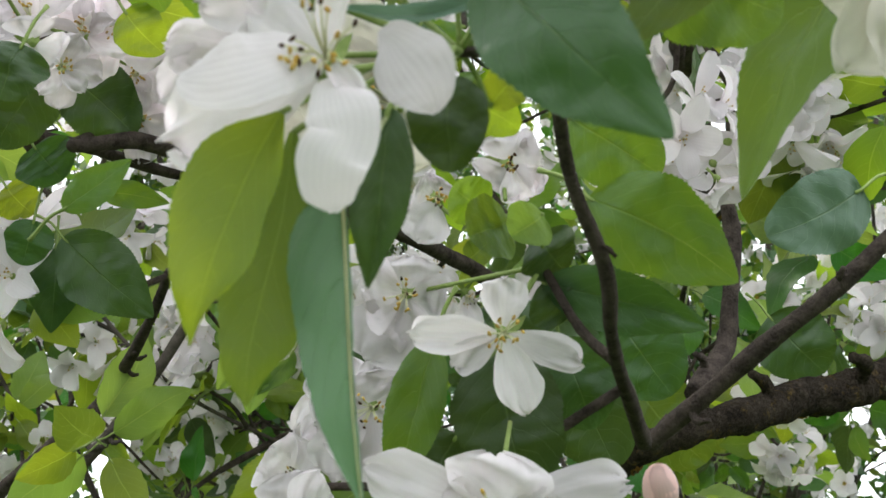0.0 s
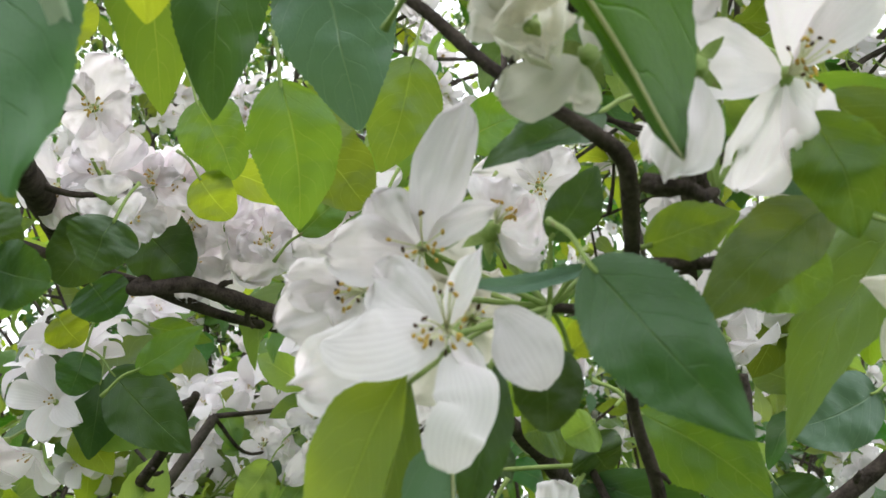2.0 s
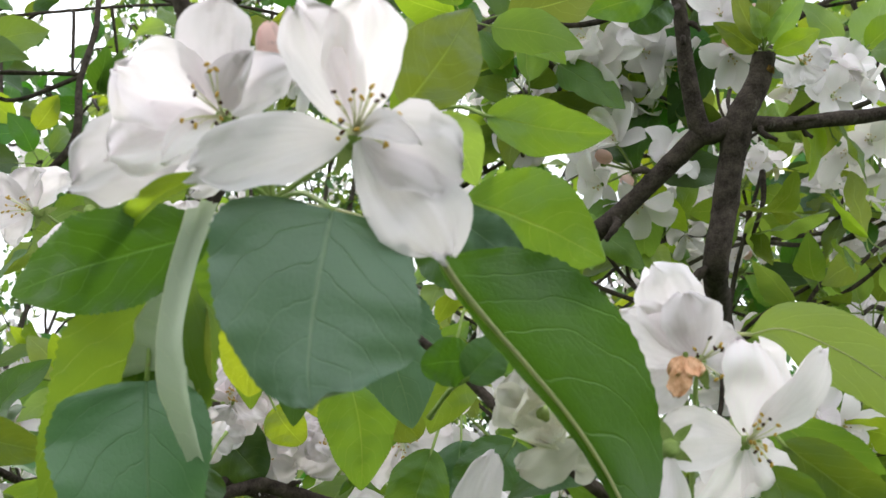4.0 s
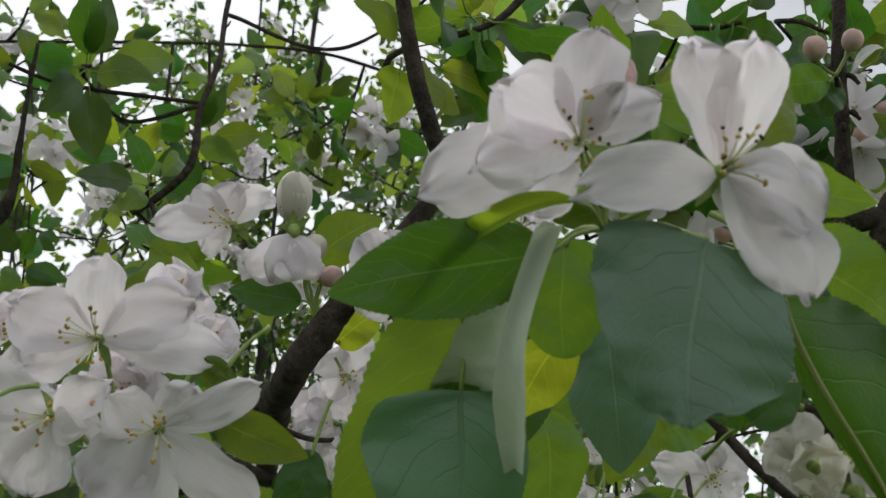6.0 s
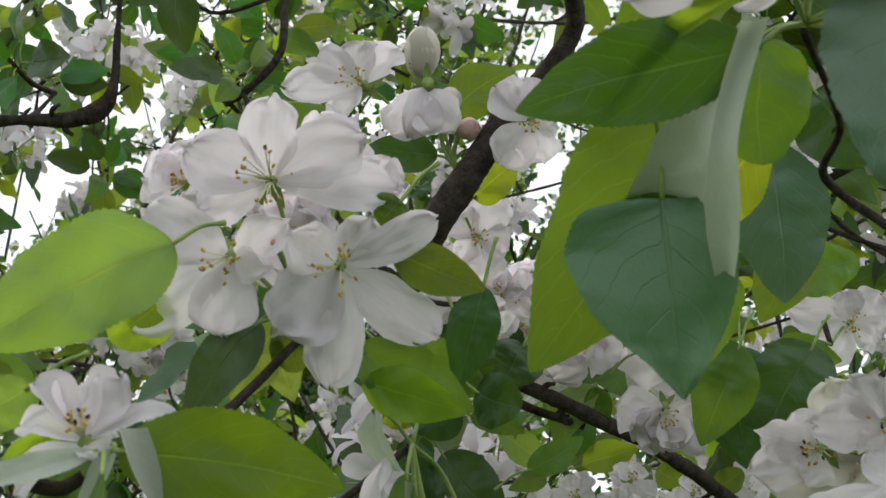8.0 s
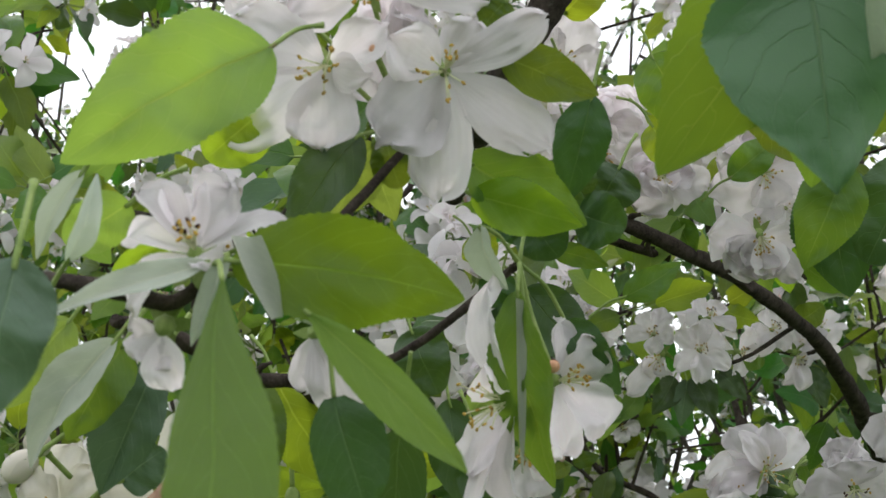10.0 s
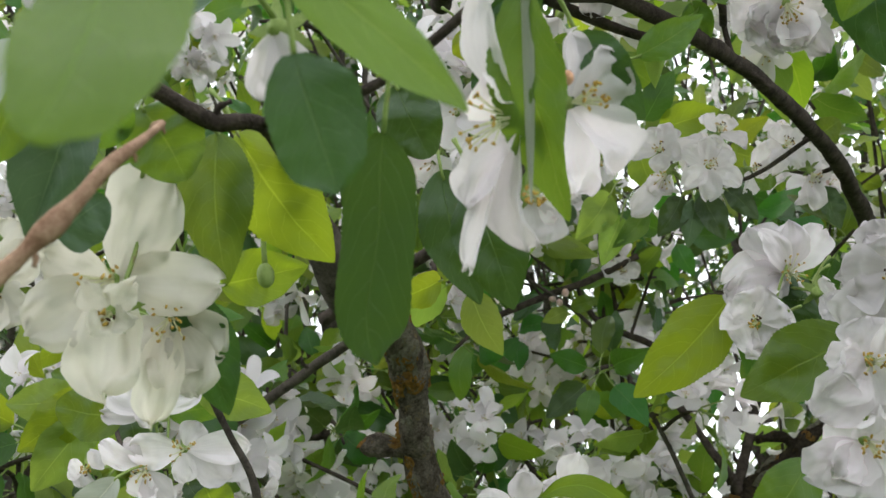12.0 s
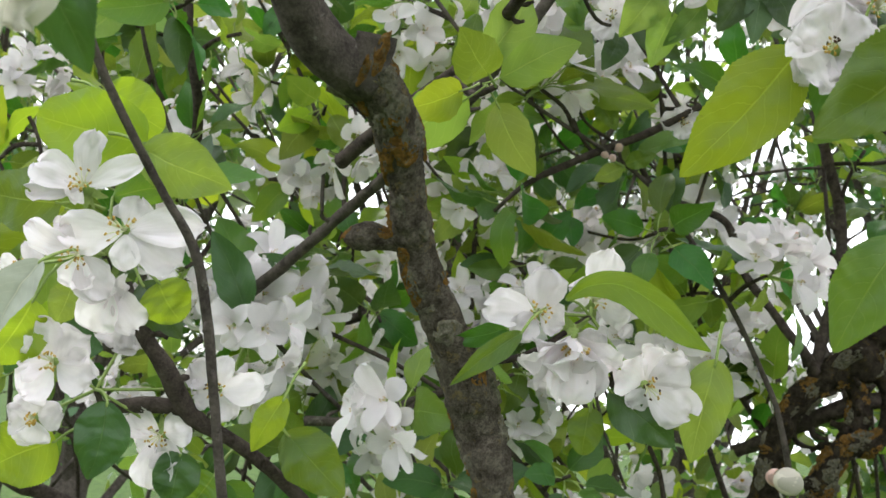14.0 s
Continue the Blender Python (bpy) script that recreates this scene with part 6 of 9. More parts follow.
flower(cg, (-0.1522, 0.5356, 1.8273), (0.30, -0.81, -0.50), [((-0.1569, 0.5371, 1.8084), 0.0160, 0.2), ((-0.1460, 0.5380, 1.8240), 0.0160, 0.2), ((-0.1428, 0.5443, 1.8104), 0.0162, 0.2)], stamens=0)
flower(cg, (-0.1954, 0.5427, 1.8316), (0.29, -0.94, -0.15), [((-0.2037, 0.5403, 1.8306), 0.0105, 0.2), ((-0.1896, 0.5434, 1.8387), 0.0105, 0.2), ((-0.1969, 0.5436, 1.8228), 0.0105, 0.2)])
leaf(cg, (-0.1475, 0.5393, 1.8809), (-0.1877, 0.5260, 1.8864), (0.29, -0.94, -0.17), 0.0319, "y", 12, 0.08, 0)
leaf(cg, (-0.1438, 0.5306, 1.8765), (-0.1109, 0.5424, 1.8662), (0.24, -0.93, -0.29), 0.0240, "l", 14, 0.1, 0)
leaf(cg, (-0.1583, 0.5393, 1.8596), (-0.1303, 0.5468, 1.8672), (0.31, -0.92, -0.23), 0.0132, "g", 12, 0.08, 0)
leaf(cg, (-0.1626, 0.5106, 1.8308), (-0.1767, 0.5108, 1.8019), (0.17, -0.98, -0.09), 0.0158, "w", 36, 0.08, 20)
leaf(cg, (-0.1826, 0.5428, 1.8568), (-0.2118, 0.5336, 1.8575), (0.29, -0.95, -0.14), 0.0248, "g", 12, 0.08, 0)
leaf(cg, (-0.1709, 0.5398, 1.8990), (-0.1473, 0.5487, 1.8890), (0.30, -0.95, -0.12), 0.0248, "y", 12, 0.08, 0)
leaf(cg, (-0.1399, 0.5495, 1.8304), (-0.1308, 0.5544, 1.8168), (0.47, -0.88, -0.00), 0.0198, "y", 12, 0.08, 0)
leaf(cg, (-0.1904, 0.5462, 1.8193), (-0.2052, 0.5455, 1.7938), (0.50, -0.82, -0.27), 0.0248, "y", 12, 0.08, 0)
leaf(cg, (-0.1702, 0.5407, 1.8267), (-0.1752, 0.5415, 1.8114), (0.54, -0.81, -0.22), 0.0132, "l", 12, 0.08, 0)
ck = cluster((-0.1710, 0.5676, 1.7878), "lower cluster of white blossom on a dark spur")
flower(ck, (-0.1815, 0.5524, 1.7967), (0.19, -0.98, -0.06), [((-0.1878, 0.5479, 1.8131), 0.0158, 0.2), ((-0.1697, 0.5544, 1.8078), 0.0168, 0.2), ((-0.1949, 0.5485, 1.7951), 0.0147, 0.2), ((-0.1919, 0.5514, 1.7826), 0.0168, 0.2), ((-0.1644, 0.5561, 1.7933), 0.0189, 0.2)], dark=False)
flower(ck, (-0.1936, 0.5628, 1.7740), (0.29, -0.94, -0.15), [((-0.2042, 0.5597, 1.7728), 0.0129, 0.2), ((-0.1928, 0.5647, 1.7631), 0.0151, 0.2), ((-0.1831, 0.5655, 1.7775), 0.0129, 0.2), ((-0.1965, 0.5602, 1.7847), 0.0129, 0.2)], dark=False)
flower(ck, (-0.1303, 0.5900, 1.7933), (0.28, -0.96, -0.05), [((-0.1419, 0.5851, 1.8021), 0.0132, 0.2), ((-0.1275, 0.5888, 1.8067), 0.0099, 0.2), ((-0.1119, 0.5953, 1.7956), 0.0132, 0.2), ((-0.1240, 0.5937, 1.7817), 0.0132, 0.2), ((-0.1399, 0.5875, 1.7899), 0.0132, 0.2)])
flower(ck, (-0.1507, 0.5868, 1.7728), (0.29, -0.94, -0.15), [((-0.1643, 0.5817, 1.7791), 0.0132, 0.2), ((-0.1402, 0.5892, 1.7786), 0.0154, 0.2), ((-0.1535, 0.5895, 1.7500), 0.0165, 0.2), ((-0.1465, 0.5902, 1.7598), 0.0132, 0.2), ((-0.1602, 0.5848, 1.7672), 0.0132, 0.2)])
flower(ck, (-0.1658, 0.5755, 1.8160), (0.29, -0.94, -0.15), [((-0.1715, 0.5755, 1.8041), 0.0176, 0.2), ((-0.1607, 0.5787, 1.8054), 0.0154, 0.2), ((-0.1595, 0.5770, 1.8191), 0.0154, 0.2)], stamens=0)
leaf(ck, (-0.1607, 0.5608, 1.7842), (-0.1659, 0.5640, 1.7535), (0.52, -0.83, -0.17), 0.0214, "d", 12, 0.08, 0)
leaf(ck, (-0.1041, 0.5980, 1.7938), (-0.1156, 0.5981, 1.7704), (0.34, -0.93, -0.17), 0.0130, "y", 12, 0.08, 0)
leaf(ck, (-0.1073, 0.6099, 1.7794), (-0.0822, 0.6213, 1.7560), (0.43, -0.90, 0.02), 0.0242, "g", 12, 0.08, 0)
leaf(ck, (-0.1570, 0.5652, 1.8313), (-0.1407, 0.5734, 1.8113), (0.46, -0.89, 0.01), 0.0185, "d", 12, 0.08, 0)
leaf(ck, (-0.1427, 0.5902, 1.7671), (-0.1456, 0.5925, 1.7464), (0.47, -0.87, -0.16), 0.0189, "d", 12, 0.08, 0)
leaf(ck, (-0.1907, 0.5756, 1.7657), (-0.2159, 0.5700, 1.7514), (0.28, -0.95, -0.12), 0.0284, "y", 12, 0.08, 0)
leaf(ck, (-0.1338, 0.6048, 1.7589), (-0.1439, 0.6040, 1.7439), (0.31, -0.94, -0.16), 0.0193, "g", 12, 0.08, 0)

# blossom beside the lichened stem
cm = cluster((0.0123, 0.6165, 1.8388), "drooping cluster of white blossom under a yellow-green leaf")
flower(cm, (-0.0075, 0.6084, 1.8379), (0.38, -0.93, -0.04), [((-0.0251, 0.5945, 1.8378), 0.0148, 0.18, 0.1), ((-0.0018, 0.5993, 1.8539), 0.0169, 0.18, 0.1), ((-0.0139, 0.5998, 1.8267), 0.0113, 0.3, 0.2), ((0.0041, 0.6083, 1.8345), 0.0131, 0.3, 0.2)], dark=False)
flower(cm, (0.0120, 0.6219, 1.8451), (0.35, -0.92, 0.18), [((0.0183, 0.6143, 1.8655), 0.0147, 0.2, 0.1), ((0.0038, 0.6145, 1.8486), 0.0134, 0.3, 0.1), ((0.0270, 0.6271, 1.8414), 0.0158, 0.3, 0.1)], dark=False)
flower(cm, (0.0076, 0.6102, 1.8293), (0.24, -0.49, -0.84), [((-0.0103, 0.6023, 1.8172), 0.0191, 0.35, 0.1), ((-0.0042, 0.6078, 1.8077), 0.0201, 0.35, 0.2), ((0.0063, 0.6138, 1.8035), 0.0202, 0.35, 0.2), ((0.0166, 0.6184, 1.8083), 0.0194, 0.4, 0.1), ((0.0240, 0.6211, 1.8192), 0.0199, 0.35, 0.1), ((0.0044, 0.5987, 1.8156), 0.0149, 0.5, 0.3), ((0.0152, 0.6037, 1.8182), 0.0154, 0.5, 0.2), ((0.0200, 0.6135, 1.8329), 0.0175, 0.4, 0.1), ((-0.0031, 0.5992, 1.8242), 0.0129, 0.5, 0.2)], dark=False, stamens=22, label="ruffled drooping blossom with a browned centre")
flower(cm, (0.0348, 0.6273, 1.8147), (0.58, -0.76, -0.30), [((0.0504, 0.6283, 1.8257), 0.0168, 0.25, 0.1), ((0.0525, 0.6366, 1.8037), 0.0187, 0.2, 0.1), ((0.0296, 0.6292, 1.8054), 0.0116, 0.3, 0.1), ((0.0252, 0.6213, 1.8204), 0.0177, 0.3, 0.1), ((0.0385, 0.6260, 1.8306), 0.0178, 0.3, 0.1)])
curved_leaf(cm, [(0.0046, 0.6029, 1.8431, 0.0011, 0.0011), (0.0134, 0.6026, 1.8490, 0.0048, 0.0043), (0.0245, 0.6079, 1.8509, 0.0082, 0.0056), (0.0370, 0.6168, 1.8459, 0.0101, 0.0053), (0.0489, 0.6260, 1.8376, 0.0071, 0.0035), (0.0584, 0.6321, 1.8308, 0.0004, 0.0004)], (0.35, -0.92, 0.18), "v", (14, 20))
leaf(cm, (0.0600, 0.6487, 1.8292), (0.0529, 0.6532, 1.7864), (0.20, -0.97, -0.16), 0.0225, "l", 12, 0.08, 0)
leaf(cm, (0.0205, 0.6297, 1.8115), (0.0468, 0.6430, 1.7920), (0.39, -0.91, -0.13), 0.0207, "d", 12, 0.08, 0)
leaf(cm, (-0.0096, 0.5955, 1.8284), (-0.0316, 0.5817, 1.8051), (0.30, -0.89, -0.34), 0.0094, "g", 25, 0.1, 0)
leaf(cm, (0.0125, 0.6379, 1.8038), (0.0106, 0.6404, 1.7844), (0.29, -0.94, -0.15), 0.0143, "g", 14, 0.1, 0)
leaf(cm, (-0.0175, 0.6107, 1.8310), (-0.0412, 0.5973, 1.8217), (0.30, -0.85, -0.42), 0.0094, "m", 25, 0.1, 0)
cl = cluster((0.0843, 0.6110, 1.9496), "apple leaf sprig with pale underside")
leaf(cl, (0.0835, 0.6011, 1.9441), (0.0429, 0.6068, 1.8942), (0.00, -0.99, -0.12), 0.0315, "y", 12, 0.12, 0, label="large yellow-green leaf, slightly curled")
flower(cl, (0.0958, 0.5941, 1.9457), (0.20, -0.97, -0.16), [((0.0799, 0.5891, 1.9458), 0.0160, 0.2), ((0.0851, 0.5935, 1.9280), 0.0160, 0.2), ((0.0990, 0.5934, 1.9563), 0.0160, 0.2), ((0.1114, 0.5983, 1.9496), 0.0180, 0.2), ((0.0987, 0.5988, 1.9344), 0.0161, 0.2)], dark=False, extra=3)
flower(cl, (0.1085, 0.5914, 1.9559), (0.11, -0.99, 0.07), [((0.0896, 0.5831, 1.9731), 0.0225, 0.2), ((0.1239, 0.5904, 1.9780), 0.0175, 0.2), ((0.0805, 0.5864, 1.9474), 0.0238, 0.2), ((0.0832, 0.5904, 1.9318), 0.0188, 0.2), ((0.1080, 0.5938, 1.9445), 0.0251, 0.2)], dark=False, extra=3)
flower(cl, (0.1208, 0.5758, 1.9447), (0.33, -0.86, -0.38), [((0.1284, 0.5787, 1.9395), 0.0144, 0.2), ((0.1364, 0.5828, 1.9296), 0.0168, 0.2), ((0.1253, 0.5757, 1.9501), 0.0120, 0.2)], stamens=0)
leaf(cl, (0.1035, 0.5824, 1.9433), (0.0938, 0.5880, 1.9061), (-0.05, -0.99, -0.14), 0.0211, "g", 12, 0.08, 0)
leaf(cl, (0.1303, 0.5207, 1.9183), (0.0885, 0.5371, 1.8925), (-0.32, -0.94, -0.07), 0.0305, "g", 14, 0.12, 0)
leaf(cl, (0.1200, 0.5947, 1.9535), (0.1089, 0.5967, 1.9319), (-0.03, -1.00, -0.08), 0.0295, "d", 12, 0.08, 0)
cr = cluster((0.1290, 0.4388, 1.9066), "crowded cluster of wide-open white blossom")
flower(cr, (0.1228, 0.4393, 1.8972), (0.13, -0.97, -0.22), [((0.1110, 0.4371, 1.8941), 0.0170, 0.2), ((0.1086, 0.4399, 1.8783), 0.0187, 0.2), ((0.1204, 0.4378, 1.9110), 0.0189, 0.2), ((0.1345, 0.4411, 1.9021), 0.0187, 0.2), ((0.1290, 0.4440, 1.8825), 0.0187, 0.2)], dark=False, extra=3)
flower(cr, (0.1228, 0.4445, 1.8731), (0.13, -0.97, -0.22), [((0.1066, 0.4436, 1.8591), 0.0187, 0.2), ((0.1190, 0.4478, 1.8537), 0.0187, 0.2), ((0.1108, 0.4432, 1.8753), 0.0171, 0.2), ((0.1345, 0.4463, 1.8780), 0.0187, 0.2), ((0.1324, 0.4499, 1.8588), 0.0187, 0.2)], dark=False, extra=3)
flower(cr, (0.1366, 0.5154, 1.9499), (0.13, -0.97, -0.22), [((0.1280, 0.5131, 1.9510), 0.0168, 0.2), ((0.1315, 0.5115, 1.9620), 0.0168, 0.2), ((0.1436, 0.5192, 1.9401), 0.0189, 0.2), ((0.1466, 0.5162, 1.9575), 0.0168, 0.2)], dark=False, extra=3)
flower(cr, (0.1627, 0.3733, 1.9915), (0.02, -0.94, -0.35), [((0.1266, 0.3677, 1.9844), 0.0198, 0.2), ((0.1420, 0.3635, 2.0010), 0.0198, 0.2), ((0.1485, 0.3586, 2.0145), 0.0216, 0.2), ((0.1419, 0.3768, 1.9733), 0.0216, 0.2), ((0.1687, 0.3658, 2.0031), 0.0215, 0.2), ((0.1726, 0.3815, 1.9795), 0.0235, 0.2)], kind=PETAL_CREAM, dark=False, extra=3)
leaf(cr, (0.1223, 0.5923, 1.8734), (0.1017, 0.5925, 1.8310), (-0.01, -1.00, -0.00), 0.0265, "g", 12, 0.08, 0)
leaf(cr, (0.1180, 0.6018, 1.9402), (0.0906, 0.5984, 1.9072), (0.17, -0.98, -0.04), 0.0279, "g", 12, 0.08, 0)
leaf(cr, (0.1212, 0.6211, 1.9584), (0.0921, 0.6170, 1.9269), (0.20, -0.98, -0.06), 0.0248, "g", 12, 0.08, 0)
cs = cluster((0.1680, 0.4916, 2.0822), "white blossom below a hanging leaf")
flower(cs, (0.1789, 0.5052, 2.0995), (0.21, -0.88, -0.43), [((0.1511, 0.4974, 2.1018), 0.0194, 0.2), ((0.1741, 0.4977, 2.1125), 0.0168, 0.2), ((0.1924, 0.5014, 2.1140), 0.0181, 0.2), ((0.1936, 0.5110, 2.0949), 0.0181, 0.2), ((0.1682, 0.5114, 2.0815), 0.0181, 0.2)], dark=False)
flower(cs, (0.1417, 0.3767, 2.1182), (0.21, -0.88, -0.43), [((0.1336, 0.3782, 2.1111), 0.0189, 0.2), ((0.1504, 0.3715, 2.1331), 0.0168, 0.2), ((0.1540, 0.3836, 2.1102), 0.0147, 0.2), ((0.1407, 0.3851, 2.1004), 0.0147, 0.2)], dark=False)
leaf(cs, (0.1247, 0.4367, 2.0567), (0.1113, 0.4528, 2.0170), (-0.05, -0.93, -0.36), 0.0266, "g", 12, 0.08, 0)
leaf(cs, (0.1567, 0.4612, 2.0691), (0.1377, 0.4761, 2.0291), (-0.09, -0.95, -0.31), 0.0354, "d", 12, 0.08, 0)
leaf(cs, (0.1451, 0.4867, 2.0811), (0.1734, 0.4959, 2.0761), (0.20, -0.87, -0.45), 0.0161, "g", 12, 0.08, 0)
leaf(cs, (0.1487, 0.4759, 2.1049), (0.1783, 0.4764, 2.1187), (0.16, -0.93, -0.32), 0.0242, "g", 12, 0.08, 0)
leaf(cs, (0.1382, 0.3166, 2.0998), (0.1577, 0.3304, 2.0809), (-0.05, -0.78, -0.62), 0.0290, "d", 12, 0.08, 0)
ct = cluster((0.0621, 0.5846, 2.0880), "pair of hanging white blossoms under an arching branch")
flower(ct, (0.0468, 0.5641, 2.1008), (0.15, -0.92, -0.37), [((0.0305, 0.5588, 2.1047), 0.0224, 0.2), ((0.0379, 0.5677, 2.0800), 0.0253, 0.2), ((0.0580, 0.5633, 2.1141), 0.0224, 0.2), ((0.0706, 0.5716, 2.0963), 0.0224, 0.2), ((0.0451, 0.5625, 2.1164), 0.0226, 0.2)], dark=False, extra=3)
flower(ct, (0.0964, 0.5171, 2.0854), (0.25, -0.86, -0.45), [((0.0742, 0.5154, 2.0711), 0.0276, 0.2), ((0.0791, 0.5063, 2.1079), 0.0301, 0.2), ((0.0939, 0.5109, 2.1164), 0.0252, 0.2), ((0.1200, 0.5209, 2.0937), 0.0276, 0.2), ((0.1020, 0.5229, 2.0700), 0.0200, 0.2)], dark=False, extra=3)
flower(ct, (0.0959, 0.5107, 2.0509), (0.24, -0.64, -0.73), [((0.0722, 0.5050, 2.0490), 0.0219, 0.2), ((0.0824, 0.5121, 2.0335), 0.0243, 0.2), ((0.0984, 0.5166, 2.0321), 0.0219, 0.2), ((0.1142, 0.5203, 2.0336), 0.0134, 0.2), ((0.1163, 0.5144, 2.0564), 0.0170, 0.2)], dark=False, extra=3)
flower(ct, (0.0200, 0.5126, 2.1066), (0.25, -0.81, -0.53), [((0.0016, 0.5130, 2.0885), 0.0261, 0.2), ((0.0112, 0.5071, 2.1184), 0.0235, 0.2), ((0.0348, 0.5130, 2.1191), 0.0261, 0.2), ((0.0391, 0.5205, 2.0963), 0.0235, 0.2)], dark=False, extra=3)
leaf(ct, (0.0402, 0.4970, 2.1050), (0.0790, 0.5106, 2.0924), (0.14, -0.86, -0.49), 0.0175, "y", 12, 0.08, 0)
leaf(ct, (0.0806, 0.4953, 2.0722), (0.1020, 0.4946, 2.0944), (0.18, -0.96, -0.21), 0.0168, "g", 12, 0.08, 0)
leaf(ct, (0.1281, 0.4950, 2.0793), (0.1356, 0.5122, 2.0253), (-0.13, -0.94, -0.32), 0.0404, "d", 12, 0.08, 0)
leaf(ct, (0.0897, 0.4475, 2.0983), (0.1141, 0.4621, 2.0688), (-0.05, -0.88, -0.48), 0.0307, "g", 12, 0.08, 0)
leaf(ct, (0.0018, 0.3328, 2.0061), (0.0367, 0.3643, 2.0025), (0.56, -0.67, -0.49), 0.0219, "g", 12, 0.08, 0)
leaf(ct, (0.0401, 0.4085, 2.0388), (0.0332, 0.4115, 2.0219), (0.15, -0.96, -0.23), 0.0236, "d", 12, 0.08, 0)
leaf(ct, (0.0441, 0.4533, 2.1114), (0.0601, 0.4656, 2.0827), (-0.01, -0.92, -0.40), 0.0272, "g", 12, 0.08, 0)
leaf(ct, (0.0562, 0.5724, 2.0804), (0.0660, 0.5801, 2.0622), (0.03, -0.93, -0.38), 0.0150, "g", 12, 0.08, 0)
cw = cluster((0.0072, 0.4961, 2.0955), "mass of white blossom on a level branch")
flower(cw, (-0.0061, 0.4929, 2.1000), (-0.10, -0.99, -0.05), [((-0.0153, 0.5014, 2.0828), 0.0156, 0.22), ((-0.0282, 0.4938, 2.1001), 0.0156, 0.22), ((-0.0192, 0.4893, 2.1206), 0.0156, 0.22), ((0.0097, 0.4923, 2.1137), 0.0155, 0.22), ((0.0085, 0.5025, 2.0924), 0.0156, 0.22)], dark=False, extra=3)
flower(cw, (0.0096, 0.5053, 2.1006), (0.25, -0.97, -0.01), [((-0.0074, 0.5020, 2.0943), 0.0141, 0.22), ((0.0019, 0.4982, 2.1148), 0.0142, 0.22), ((0.0236, 0.4995, 2.1128), 0.0141, 0.22), ((0.0269, 0.5098, 2.0944), 0.0142, 0.22), ((0.0063, 0.5154, 2.0851), 0.0144, 0.22)], dark=False, extra=3)
flower(cw, (0.0042, 0.5002, 2.0826), (0.50, -0.84, -0.23), [((0.0177, 0.5080, 2.0804), 0.0125, 0.22), ((0.0010, 0.5063, 2.0678), 0.0124, 0.22), ((-0.0085, 0.4974, 2.0761), 0.0123, 0.22), ((-0.0078, 0.4982, 2.0973), 0.0125, 0.22), ((0.0128, 0.4946, 2.0940), 0.0123, 0.22)], dark=False, extra=3)
flower(cw, (-0.0349, 0.5092, 2.1039), (-0.04, -0.66, -0.75), [((-0.0214, 0.5063, 2.1189), 0.0162, 0.22), ((-0.0179, 0.5197, 2.0981), 0.0163, 0.22), ((-0.0370, 0.5184, 2.0851), 0.0162, 0.22), ((-0.0579, 0.5104, 2.1018), 0.0162, 0.22), ((-0.0449, 0.5016, 2.1216), 0.0161, 0.22)], dark=False, extra=3)
flower(cw, (0.0116, 0.5627, 2.0894), (0.24, -0.75, -0.62), [((0.0105, 0.5688, 2.0694), 0.0158, 0.22), ((-0.0094, 0.5618, 2.0847), 0.0158, 0.22), ((0.0020, 0.5558, 2.1063), 0.0158, 0.22), ((0.0234, 0.5622, 2.1062), 0.0159, 0.22), ((0.0291, 0.5694, 2.0828), 0.0158, 0.22)], dark=False, extra=3)
flower(cw, (0.0252, 0.5594, 2.1039), (-0.42, -0.60, -0.69), [((0.0039, 0.5619, 2.0997), 0.0159, 0.22), ((0.0176, 0.5521, 2.1197), 0.0158, 0.22), ((0.0368, 0.5530, 2.1184), 0.0157, 0.22), ((0.0457, 0.5620, 2.0963), 0.0157, 0.22), ((0.0255, 0.5711, 2.0864), 0.0159, 0.22)], dark=False, extra=3)
flower(cw, (0.0340, 0.5529, 2.1258), (-0.15, -0.95, -0.29), [((0.0215, 0.5555, 2.1092), 0.0175, 0.22), ((0.0134, 0.5456, 2.1346), 0.0175, 0.22), ((0.0402, 0.5454, 2.1471), 0.0175, 0.22), ((0.0556, 0.5558, 2.1306), 0.0176, 0.22), ((0.0420, 0.5655, 2.1090), 0.0177, 0.22)], dark=False, extra=3)
flower(cw, (0.0178, 0.5387, 2.0994), (0.27, -0.70, -0.67), [((0.0336, 0.5412, 2.0905), 0.0134, 0.22), ((0.0172, 0.5419, 2.0815), 0.0134, 0.22), ((-0.0001, 0.5384, 2.0974), 0.0135, 0.22), ((0.0127, 0.5296, 2.1126), 0.0134, 0.22), ((0.0326, 0.5350, 2.1104), 0.0134, 0.22)], dark=False, extra=3)
leaf(cw, (0.0460, 0.4629, 2.0826), (0.0596, 0.4697, 2.0678), (0.17, -0.94, -0.28), 0.0193, "y", 12, 0.08, 0)
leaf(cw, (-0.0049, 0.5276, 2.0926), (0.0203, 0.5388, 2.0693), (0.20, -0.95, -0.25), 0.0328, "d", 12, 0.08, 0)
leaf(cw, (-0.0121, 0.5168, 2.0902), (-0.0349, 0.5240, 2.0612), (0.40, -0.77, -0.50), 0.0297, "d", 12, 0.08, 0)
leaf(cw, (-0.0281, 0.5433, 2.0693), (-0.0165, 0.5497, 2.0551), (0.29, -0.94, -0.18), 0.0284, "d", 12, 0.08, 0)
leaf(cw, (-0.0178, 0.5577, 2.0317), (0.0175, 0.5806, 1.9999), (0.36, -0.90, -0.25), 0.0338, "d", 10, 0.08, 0)
